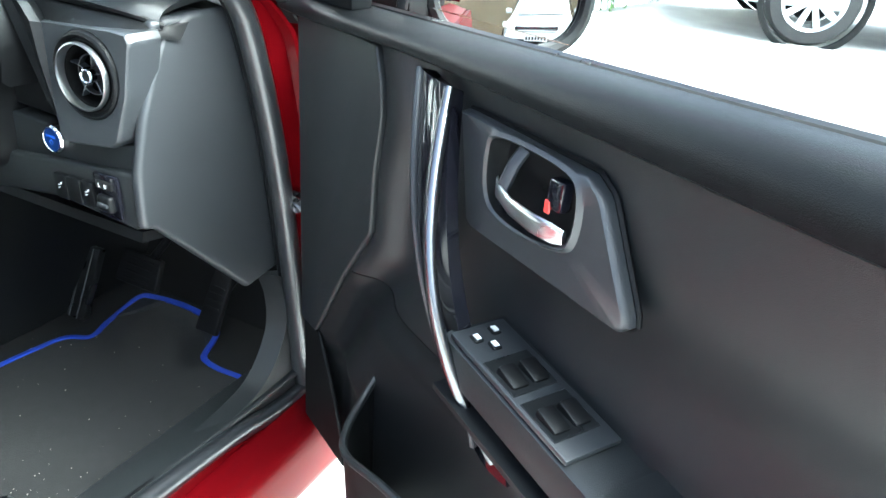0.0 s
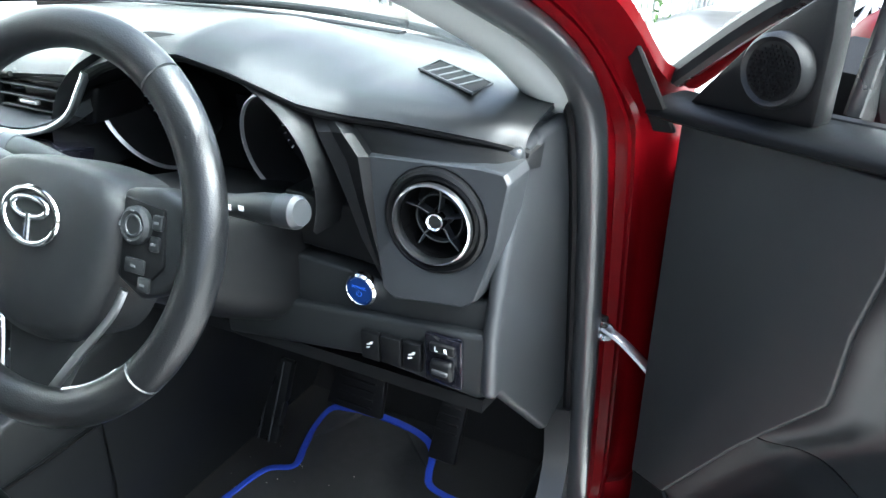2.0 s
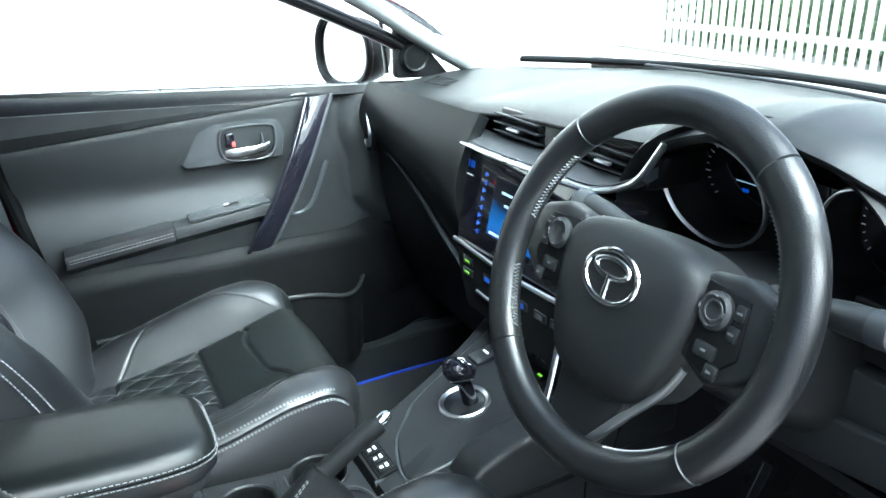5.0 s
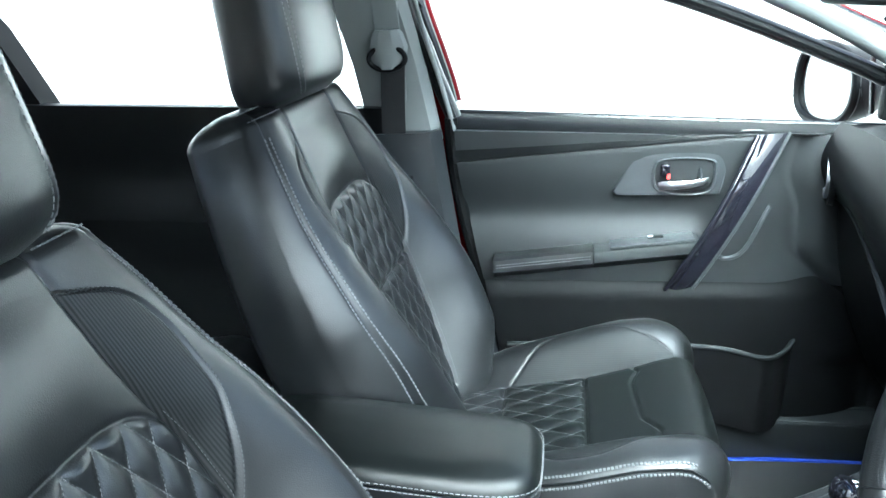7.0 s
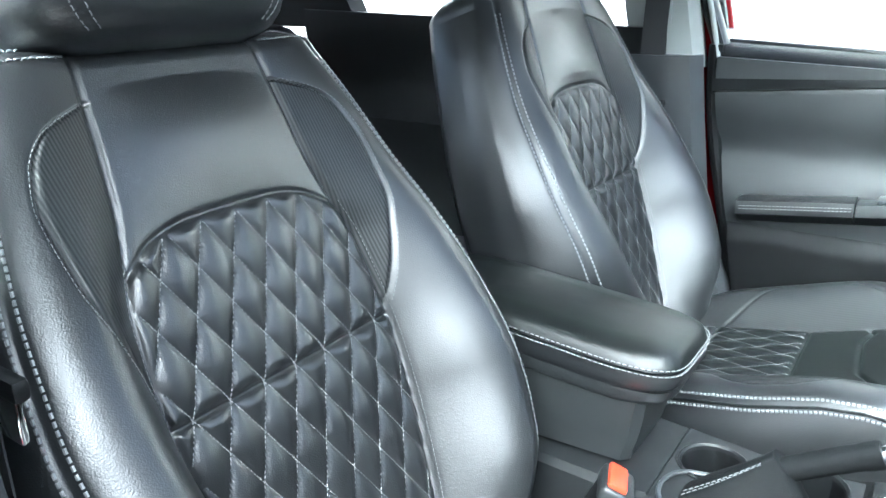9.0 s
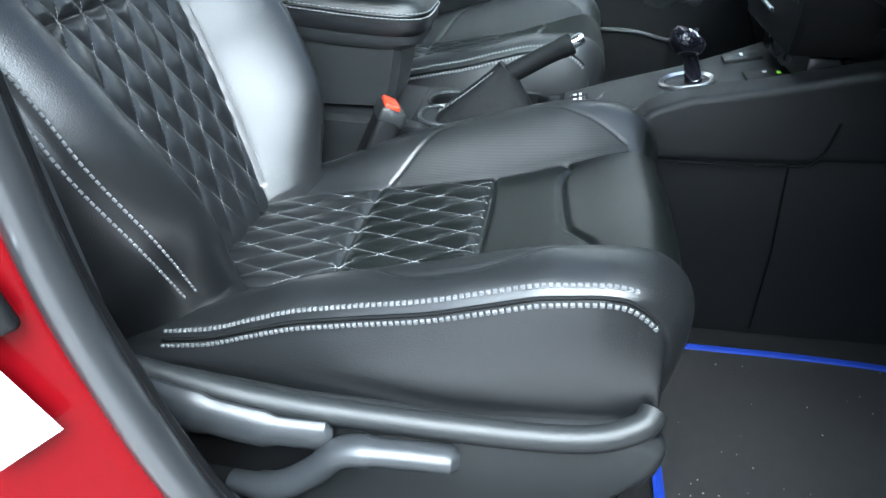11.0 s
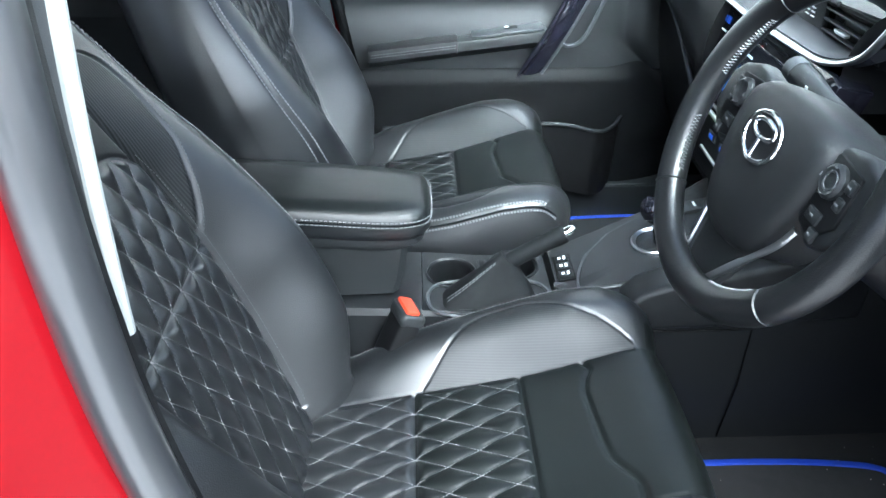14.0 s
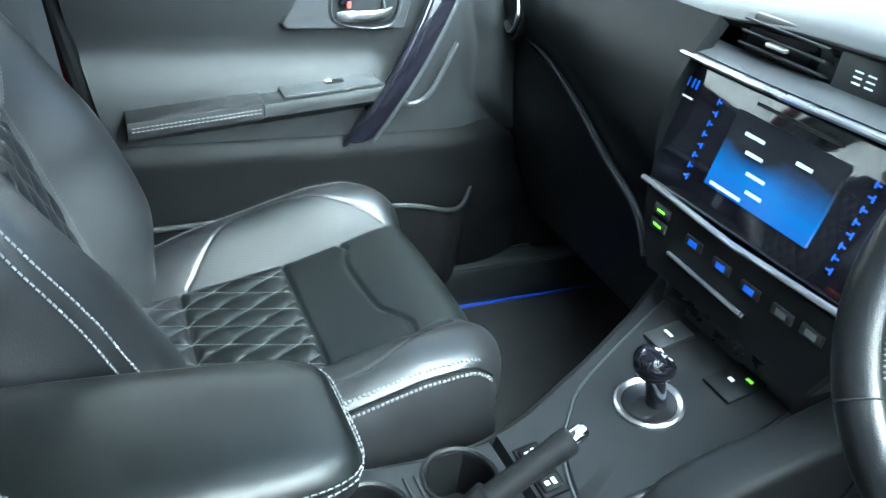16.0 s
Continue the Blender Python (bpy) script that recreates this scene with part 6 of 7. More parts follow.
WR = Matrix.Translation((0.3905, 0.650, 0.9475)) @ Matrix.Rotation(radians(4), 4, "Z") @ Matrix.Rotation(radians(90 - 22.3), 4, "X")


def wp(name, bm, material, label="", parent=None, angle=35):
    bm.transform(WR if name.startswith("rim") else WM)
    ob = part(name, bm, material, parent or sw, label, angle)
    if parent is None:
        ob.matrix_parent_inverse = WI
    return ob


R = 0.1655
# the rim: four leather pieces, with a seam between each
cuts = [52, 132, 222, 318, 412]
for k in range(4):
    a0, a1 = cuts[k] + 0.35, cuts[k + 1] - 0.35
    th = np.radians(np.linspace(a0, a1, 60))
    wp("rim_piece", tube([(R * math.cos(t), R * math.sin(t), 0) for t in th], 0.0180, 20, flat=0.9, up=(0, 0, 1)), RIM, "smooth black leather rim")
    t = radians(cuts[k])
    wp("rim_seam", lathe([(0.0165, -0.0006), (0.0183, 0), (0.0165, 0.0006)], 24, Matrix.Translation((R * math.cos(t), R * math.sin(t), 0)) @ Matrix.Rotation(t, 4, "Z") @ Matrix.Rotation(radians(90), 4, "X")), GREYPL)
wp("rim_core", tube([(R * math.cos(t), R * math.sin(t), 0) for t in np.linspace(0, 2 * math.pi, 96, endpoint=False)], 0.0148, 12, True), DARKPL)
for a0, a1 in ((140, 172), (192, 218), (286, 312), (8, 42)):
    zig = []
    for i, t in enumerate(np.radians(np.arange(a0, a1, 0.75))):
        zig.append(((R - 0.0178) * math.cos(t), (R - 0.0176) * math.sin(t), 0.0052 if i % 2 else -0.0012))
    wp("rim_stitching", tube(zig, 0.00095, 5), THREAD, "pale cross stitching")
# hub pad
hub = [(-0.083, 0.028), (-0.070, 0.050), (-0.030, 0.060), (0.030, 0.060), (0.070, 0.050), (0.083, 0.028), (0.078, -0.010), (0.062, -0.055), (0.040, -0.078), (0.0, -0.086), (-0.040, -0.078), (-0.062, -0.055), (-0.078, -0.010)]
hl = smooth_line(hub, 64, True)
secs = []
for k, (s, z) in enumerate(((1.0, -0.055), (1.03, -0.030), (1.02, -0.012), (0.96, -0.001), (0.82, 0.006), (0.5, 0.009), (0.1, 0.010))):
    secs.append([(x * s * 1.08, (y * s - 0.016 - 0.008 * (1 - s)) * 1.1, z + (0.0 if k else -0.018)) for x, y in hl])
wp("airbag_cover", loft(secs), CONSOLE, "black grained airbag cover", None, 50)
# round badge, drawn as plain rings
def ring_shape(cx, cy, a, b, r, z):
    return tube([(cx + a * math.cos(t), cy + b * math.sin(t), z) for t in np.linspace(0, 2 * math.pi, 48, endpoint=False)], r, 8, True, flat=0.7)


bz = 0.012
badge = wp("badge", ring_shape(0, 0.0, 0.0345, 0.0240, 0.0030, bz), CHROME, "chrome oval badge")
part("badge_plate", lathe([(0, 0.0), (0.024, -0.001), (0.024, -0.006)], 36, WM @ Matrix.Translation((0, 0.0, bz + 0.0008)) @ Matrix.Diagonal((1.4, 0.97, 1, 1))), DARKPL, badge)
bm = join(ring_shape(0, 0.008, 0.022, 0.0085, 0.0028, bz + 0.001), tube([(0, 0.002, bz + 0.001), (0, -0.021, bz + 0.001)], 0.0026, 8))
bm.transform(WM)
part("badge_shape", bm, CHROME, badge)
for q, yy in ((0.014, -0.044), (0.022, -0.050)):
    wp("airbag_mark", rbox(q, 0.003, 0.0006, 0, 1, Matrix.Translation((0, yy, 0.0085))), GREYPL, "faint embossed lettering")
# side spokes with keys
for sd in (1, -1):
    pol = [(sd * 0.080, 0.040), (sd * 0.118, 0.046), (sd * 0.150, 0.036), (sd * 0.166, 0.020), (sd * 0.166, -0.020), (sd * 0.140, -0.040), (sd * 0.112, -0.052), (sd * 0.074, -0.034)]
    wp("spoke", prism(pol, 0.028, 0.007, Matrix.Translation((0, 0, -0.040)), 3), PLASTIC, "black spoke")
    pad = wp("key_pad", prism([(sd * 0.086, 0.034), (sd * 0.132, 0.030), (sd * 0.138, -0.018), (sd * 0.116, -0.042), (sd * 0.090, -0.036)], 0.006, 0.003, Matrix.Translation((0, 0, -0.014)), 2), DARKPL, "black key pad")
    def kp(nm, bm, m, lb=""):
        bm.transform(WM)
        return part(nm, bm, m, pad, lb)
    kp("round_key", lathe([(0.0165, -0.008), (0.0165, -0.002), (0.013, 0.001), (0.009, -0.001), (0, -0.001)], 32, Matrix.Translation((sd * 0.106, 0.012, -0.002))), PLASTIC)
    if sd > 0:
        kp("round_key_ring", ring_shape(sd * 0.106, 0.012, 0.0085, 0.0085, 0.0012, -0.002), GREYPL)
    for x, y, w in ((0.128, 0.018, 0.011), (0.127, 0.000, 0.011), (0.108, -0.022, 0.022), (0.120, -0.036, 0.013)):
        kp("key", rbox(w, 0.013, 0.005, 0.002, 2, Matrix.Translation((sd * x, y, -0.008))), PLASTIC)
        kp("key_mark", rbox(0.005, 0.002, 0.0006, 0, 1, Matrix.Translation((sd * x, y, -0.0052))), PALEDIM)
    for a in (0, 90, 180, 270):
        kp("key_arrow", rbox(0.004, 0.0012, 0.0006, 0, 1, Matrix.Translation((sd * 0.106 + 0.0125 * math.cos(radians(a)), 0.012 + 0.0125 * math.sin(radians(a)), 0.0004)) @ Matrix.Rotation(radians(a + 90), 4, "Z")), PALEDIM)
# lower V spoke with silver edges
wp("lower_spoke", prism([(-0.062, -0.050), (-0.050, -0.168), (0.012, -0.172), (0.062, -0.060), (0.030, -0.080), (-0.030, -0.080)], 0.020, 0.006, Matrix.Translation((0, 0, -0.038)), 3), PLASTIC, "black lower spoke")
wp("spoke_trim", tube(smooth_line([(-0.076, -0.030, -0.020), (-0.068, -0.075, -0.016), (-0.057, -0.125, -0.014), (-0.050, -0.162, -0.012)], 20), 0.0042, 8, flat=0.6), SATIN, "silver spoke trim")
wp("spoke_trim", tube(smooth_line([(0.090, -0.048, -0.016), (0.080, -0.075, -0.014), (0.045, -0.122, -0.013), (0.014, -0.166, -0.012)], 20), [0.0045] * 12 + [0.0055] * 8, 8, flat=0.6), SATIN, "silver spoke trim")

# ---- centre console ----
con = thing("centre_console", "dark grey centre console between the seats", "centre console", at=(0, 0.5, 0.24))
CI = Matrix.Translation((0, -0.5, -0.24))


def cp(name, bm, material, label="", parent=None, angle=35):
    ob = part(name, bm, material, parent or con, label, angle)
    if parent is None:
        ob.matrix_parent_inverse = CI
    return ob


def con_z(y):
    return float(np.interp(y, [0.10, 0.30, 0.50, 0.535, 0.58, 0.70, 0.86, 0.92], [0.553, 0.553, 0.555, 0.563, 0.574, 0.592, 0.625, 0.640]))


def con_l(y):
    return float(interp(y, [0.10, 0.30, 0.45, 0.54, 0.64, 0.76, 0.90, 1.0], [-0.070, -0.040, -0.026, -0.036, -0.075, -0.132, -0.200, -0.205]))


def con_r(y):
    return float(interp(y, [0.10, 0.30, 0.45, 0.58, 0.75, 0.90], [0.128, 0.140, 0.148, 0.156, 0.160, 0.160]))


secs = []
for y in np.linspace(0.06, 1.42, 90):
    l, r, z = con_l(y), con_r(y), con_z(y)
    zm = 0.49 if 0.310 < y < 0.505 else z + 0.001
    secs.append([(l - 0.03, y, 0.24), (l - 0.03, y, 0.40), (l - 0.008, y, z - 0.04), (l, y, z - 0.006), (l + 0.008, y, z), (l + 0.0095, y, zm), (r - 0.0115, y, zm), (r - 0.010, y, z), (r - 0.002, y, z - 0.006), (r + 0.004, y, z - 0.05), (r - 0.020 * sm(y, 0.5, 0.7), y, 0.40), (r - 0.045 * sm(y, 0.5, 0.7), y, 0.24)])
cp("console_body", loft(secs), CONSOLE, "dark grey console shell", None, 30)
pod = [(0.597, 0.49), (0.598, 0.552), (0.607, 0.580), (0.628, 0.603), (0.675, 0.621), (0.76, 0.636), (0.88, 0.664), (0.97, 0.680), (0.97, 0.548), (0.84, 0.546), (0.826, 0.540), (0.64, 0.535)]
cp("knee_pod", prism(pod, 0.060, 0.010, frame_of((0.113, 0, 0), (0, 1, 0), (0, 0, 1)), 3), CONSOLE, "raised dark grey console side")
cp("console_side_seam", tube(smooth_line([(0.172, 0.60, 0.536), (0.174, 0.72, 0.536), (0.174, 0.82, 0.540), (0.174, 0.845, 0.556), (0.174, 0.858, 0.60)], 24), 0.0018, 6), BORE)
cp("console_joint", tube([(0.160, 0.812, 0.545), (0.146, 0.822, 0.40), (0.120, 0.826, 0.25)], 0.0016, 6), BORE)
# gear plate, proud of the shell, with its border line
gpo = smooth_line([(-0.012, 0.606), (0.030, 0.572), (0.095, 0.552), (0.112, 0.575), (0.110, 0.70), (0.098, 0.80), (0.080, 0.862), (0.03, 0.872), (-0.10, 0.872), (-0.136, 0.862), (-0.128, 0.82), (-0.078, 0.705), (-0.040, 0.635)], 90, True)
cen = gpo.mean(0)
gp = cp("gear_plate", loft([[(cen[0] + (x - cen[0]) * k, cen[1] + (y - cen[1]) * k, con_z(cen[1] + (y - cen[1]) * k) + dz) for x, y in gpo] for k, dz in ((1.0, -0.004), (1.0, 0.003), (0.985, 0.0055), (0.6, 0.006), (0.02, 0.006))]), CONSOLE, "satin grey gear plate", None, 40)
cp("plate_border", tube([(x, y, con_z(y) + 0.002) for x, y in cen[:2] + (gpo - cen)[:, :2] * 1.012], 0.0022, 6, True), GREYPL, "thin grey border")
GR = frame_of((0.016, 0.690, con_z(0.69) + 0.006), (1, 0, 0), (0, 1, 0.17))
cp("gear_ring", lathe([(0.040, -0.002), (0.040, 0.004), (0.037, 0.006), (0.032, 0.003), (0.031, -0.002)], 44, GR), SATIN, "silver gear ring")
cp("gear_well", lathe([(0.0315, 0.003), (0.028, 0.001), (0, 0.0005)], 36, GR), RUBBER, "black gaiter plate")
gl = thing("gear_lever", "black gear knob on a short stalk", "gear lever", at=(0.016, 0.685, 0.60))
GI = Matrix.Translation((-0.016, -0.685, -0.60))
KM = frame_of((0.013, 0.682, 0.655), (1, 0, 0), (0, 0.88, -0.47))
for nm, bm, mt in (("lever_stem", tube([(0.018, 0.700, 0.594), (0.015, 0.692, 0.625), (0.013, 0.684, 0.645)], [0.013, 0.011, 0.012], 14), GLOSS),
                   ("knob", lathe([(0, -0.020), (0.012, -0.020), (0.021, -0.014), (0.0265, -0.004), (0.027, 0.004), (0.024, 0.011), (0.016, 0.0145), (0, 0.0155)], 32, KM @ Matrix.Diagonal((0.88, 1.0, 1, 1))), GLOSS)):
    part(nm, bm, mt, gl).matrix_parent_inverse = GI
kn = gl.children[-1]
for q, (x, y, w, h) in enumerate(((-0.008, 0.007, 0.007, 0.0018), (-0.008, 0.002, 0.0018, 0.009), (-0.002, 0.004, 0.010, 0.0018), (0.004, -0.001, 0.0018, 0.010), (0.007, -0.006, 0.006, 0.0018), (-0.004, -0.005, 0.005, 0.005), (0.009, 0.006, 0.004, 0.005))):
    part("knob_mark", rbox(w, h, 0.0008, 0, 1, KM @ Matrix.Translation((x, y, 0.0148))), PRINT, kn, "white shift pattern mark")
ev = cp("ev_button", rbox(0.046, 0.058, 0.006, 0.003, 2, frame_of((0.036, 0.793, con_z(0.793) + 0.008), (1, 0, 0), (0, 1, 0.2))), DARKPL, "black mode button")
part("ev_light", rbox(0.009, 0.004, 0.001, 0, 1, frame_of((0.044, 0.806, con_z(0.806) + 0.0118), (1, 0, 0), (0, 1, 0.2))), GREENGLOW, ev, "green lamp")
part("ev_mark", rbox(0.007, 0.005, 0.001, 0, 1, frame_of((0.032, 0.790, con_z(0.790) + 0.0118), (1, 0, 0), (0, 1, 0.2))), PRINT, ev)
pk = cp("park_button", rbox(0.034, 0.056, 0.008, 0.003, 2, frame_of((-0.066, 0.778, con_z(0.778) + 0.008), (1, 0, 0), (0, 1, 0.2))), PLASTIC, "grey button")
part("park_mark", rbox(0.014, 0.004, 0.001, 0, 1, frame_of((-0.066, 0.776, con_z(0.776) + 0.0128), (1, 0, 0), (0, 1, 0.2))), PRINT, pk)
for x in (-0.05, 0.055):
    cp("socket_cap", lathe([(0, 0.004), (0.013, 0.004), (0.014, 0)], 20, frame_of((x, 0.845, con_z(0.845) + 0.006), (1, 0, 0), (0, 1, 0.2))), DARKPL)
SH = frame_of((0.041, 0.537, con_z(0.537) + 0.002), (1, 0, 0), (0, 1, 0.22))
sp = cp("switch_strip", rbox(0.072, 0.030, 0.005, 0.002, 2, SH), SLOT, "black switch strip")
for k in range(3):
    part("seat_heat_switch", rbox(0.018, 0.022, 0.006, 0.002, 2, SH @ Matrix.Translation((-0.0215 + 0.0215 * k, 0, 0.002))), DARKPL, sp, "black rocker switch")
    part("switch_mark", rbox(0.008, 0.004, 0.001, 0, 1, SH @ Matrix.Translation((-0.0215 + 0.0215 * k, 0.004, 0.0052))), PRINT, sp)
    part("switch_mark", rbox(0.005, 0.005, 0.001, 0, 1, SH @ Matrix.Translation((-0.0215 + 0.0215 * k, -0.004, 0.0052))), PRINT, sp)
# raised curb along the driver's side of the tray
cp("console_rim", tube(smooth_line([(0.140, 0.36, 0.553), (0.144, 0.45, 0.556), (0.150, 0.55, 0.562), (0.152, 0.60, 0.572)], 30), 0.007, 10, flat=0.7), CONSOLE)
cp("tray_lip", tube(smooth_line([(0.078, 0.515, 0.558), (0.082, 0.560, 0.562), (0.096, 0.605, 0.568), (0.125, 0.612, 0.566), (0.138, 0.590, 0.562)], 24), 0.004, 8), GREYPL, "grey tray lip")
# cup holders: a plate with two holes over dark wells
CUPS = ((0.032, 0.353), (0.014, 0.457))
TZ = 0.5535


def tray(u, v):
    y = 0.306 + 0.204 * u
    return con_l(y) + 0.007 + (con_r(y) - con_l(y) - 0.016) * v, y, TZ


pl = sheet(100, 80, tray, 0.0)
gone = [f for f in pl.faces if any(math.hypot(f.calc_center_median().x - x, f.calc_center_median().y - y) < 0.0395 for x, y in CUPS)]
bmesh.ops.delete(pl, geom=gone, context="FACES")
cp("console_plate", pl, CONSOLE, "dark grey tray plate")
for x, y in CUPS:
    cp("cup_holder", lathe([(0.0405, 0.0), (0.0385, -0.002), (0.036, -0.07), (0, -0.072)], 40, Matrix.Translation((x, y, TZ))), DARKPL, "deep round cup holder")
    cp("cup_rim", lathe([(0.0425, -0.001), (0.0425, 0.002), (0.040, 0.0035), (0.0375, 0.001), (0.0370, -0.004)], 40, Matrix.Translation((x, y, TZ))), CONSOLE)
for dy in (-0.006, 0.006):
    cp("cup_divider", rbox(0.05, 0.004, 0.05, 0.001, 1, Matrix.Translation((0.023, 0.405 + dy, 0.531))), PLASTIC)

# armrest box
ab = thing("armrest", "padded black leather armrest on the storage box", "", at=(0.02, 0.2, 0.57))
ab.parent, ab.matrix_parent_inverse = con, CI
AI = Matrix.Translation((-0.02, -0.2, -0.57))
AX = 0.028


def ap(name, bm, material, label="", angle=35):
    ob = part(name, bm, material, ab, label, angle)
    ob.matrix_parent_inverse = AI
    return ob


ap("storage_box", loft([[(AX + x * k, y, z) for x, y in ((-0.078, 0.0), (-0.070, y1 - 0.01), (-0.060, y1), (0.060, y1), (0.070, y1 - 0.01), (0.078, 0.0))] for k, y1, z in ((0.95, 0.268, 0.56), (1.0, 0.278, 0.60), (1.0, 0.285, 0.652))]), PLASTIC, "dark grey storage box", 30)


def rounded(w, y0, y1, z, n=48, p=0.38):
    cy, hy = (y0 + y1) / 2, (y1 - y0) / 2
    return [(AX + w * abs(math.cos(t)) ** p * np.sign(math.cos(t)), cy + hy * abs(math.sin(t)) ** p * np.sign(math.sin(t)), z) for t in np.linspace(0, 2 * math.pi, n, endpoint=False)]


def arm_dz(y):
    return -0.010 * sm(y, 0.12, 0.32)


def arm_ring(w, y0, y1, z):
    return [(x, y, zz + arm_dz(y) + 0.012 * (1 - sm(y, -0.02, 0.2))) for x, y, zz in rounded(w, y0, y1, z)]


ap("lid_base", loft([arm_ring(0.076, -0.05, 0.300, 0.652), arm_ring(0.080, -0.055, 0.310, 0.660), arm_ring(0.080, -0.055, 0.312, 0.672)]), PLASTIC)
ap("lid_side", loft([arm_ring(0.081, -0.055, 0.312, 0.672), arm_ring(0.085, -0.06, 0.320, 0.682), arm_ring(0.084, -0.06, 0.320, 0.698)]), LEATHER, "black leather band", 60)
ap("lid_pad", loft([arm_ring(0.0835, -0.06, 0.3195, 0.700), arm_ring(0.080, -0.056, 0.315, 0.712), arm_ring(0.070, -0.045, 0.303, 0.719), arm_ring(0.045, -0.01, 0.27, 0.722), arm_ring(0.01, 0.08, 0.16, 0.723)]), SUEDE, "black leather pad", 60)
for z, w in ((0.696, 0.0855), (0.703, 0.0845)):
    line = arm_ring(w, -0.06, 0.3215, z)
    line = smooth_line(line + line[:1], 160)
    ap("lid_stitching", stitches(line, (0, 0, 1), lift=0.0008, slant=0.0), THREAD, "pale grey thread")

# handbrake
hb = thing("handbrake", "black leather handbrake lever with chrome button", "handbrake", at=(0.085, 0.42, 0.57))
HI = Matrix.Translation((-0.085, -0.42, -0.57))


def hp(name, bm, material, label="", angle=35):
    ob = part(name, bm, material, hb, label, angle)
    ob.matrix_parent_inverse = HI
    return ob


hp("grip", tube(smooth_line([(0.098, 0.428, 0.612), (0.0965, 0.455, 0.628), (0.0945, 0.49, 0.648), (0.0925, 0.521, 0.664)], 24), [0.0105] * 3 + [0.0125] * 16 + [0.0135] * 4 + [0.012], 16, flat=1.1), GAITER, "black leather grip")
hp("release_button", tube([(0.0925, 0.519, 0.663), (0.0920, 0.531, 0.670), (0.0918, 0.535, 0.672)], [0.0085, 0.0085, 0.006], 16), CHROME, "chrome release button")
gait = []
for k, (y0, y1, w, z) in enumerate(((0.336, 0.482, 0.036, 0.553), (0.340, 0.480, 0.035, 0.560), (0.366, 0.474, 0.026, 0.580), (0.392, 0.464, 0.019, 0.599), (0.412, 0.456, 0.0145, 0.614), (0.424, 0.452, 0.0135, 0.624))):
    f = k / 5
    gait.append([(0.104 - 0.006 * f + w * math.copysign(abs(math.cos(t)) ** (0.55 + 0.45 * f), math.cos(t)) * (1 + 0.10 * math.sin(5 * t + 1.7 * k) * (0 < k < 5)), (y0 + y1) / 2 + (y1 - y0) / 2 * math.copysign(abs(math.sin(t)) ** (0.55 + 0.45 * f), math.sin(t)), z - (0.012 * f * math.sin(t) if k > 1 else 0)) for t in np.linspace(0, 2 * math.pi, 48, endpoint=False)])
hp("gaiter", loft(gait), GAITER, "creased black leather gaiter", 60)
hp("gaiter_frame", tube(smooth_line([(0.066, 0.332, 0.5555), (0.142, 0.332, 0.5555), (0.142, 0.486, 0.5555), (0.066, 0.486, 0.5555)], 60, True), 0.003, 6, True), GREYPL, "thin grey frame")
for off in (0.010, 0.015):
    hp("gaiter_stitching", stitches(smooth_line([(0.104 + off * 1.6, 0.344, 0.566), (0.103 + off * 1.1, 0.378, 0.590), (0.100 + off * 0.6, 0.418, 0.622)], 24), (0.5, -0.5, 0.7), lift=0.0022, r=0.0007), DTHREAD, "grey thread")

# ---- belts ----
def buckle(x, y, z, turn):
    b = thing("belt_buckle", "black seat belt buckle with an orange release button", "belt buckle", "belt buckles", at=(x, y, z))
    M = Matrix.Rotation(radians(turn), 4, "Z") @ Matrix.Rotation(radians(-25), 4, "X")
    part("buckle_body", rbox(0.052, 0.034, 0.085, 0.008, 3, M @ Matrix.Translation((0, 0, -0.045))), DARKPL, b)
    part("buckle_frame", rbox(0.052, 0.038, 0.022, 0.006, 3, M @ Matrix.Translation((0, 0, -0.004))), PLASTIC, b)
    part("release_button", rbox(0.042, 0.022, 0.008, 0.003, 2, M @ Matrix.Translation((0, -0.004, 0.0085))), ORANGE, b, "orange release button")
    part("buckle_strap", rbox(0.030, 0.010, 0.16, 0.003, 2, M @ Matrix.Translation((0, 0, -0.13))), DARKPL, b)
    return b


buckle(0.168, 0.284, 0.580, 20)
buckle(-0.105, 0.215, 0.560, -20)


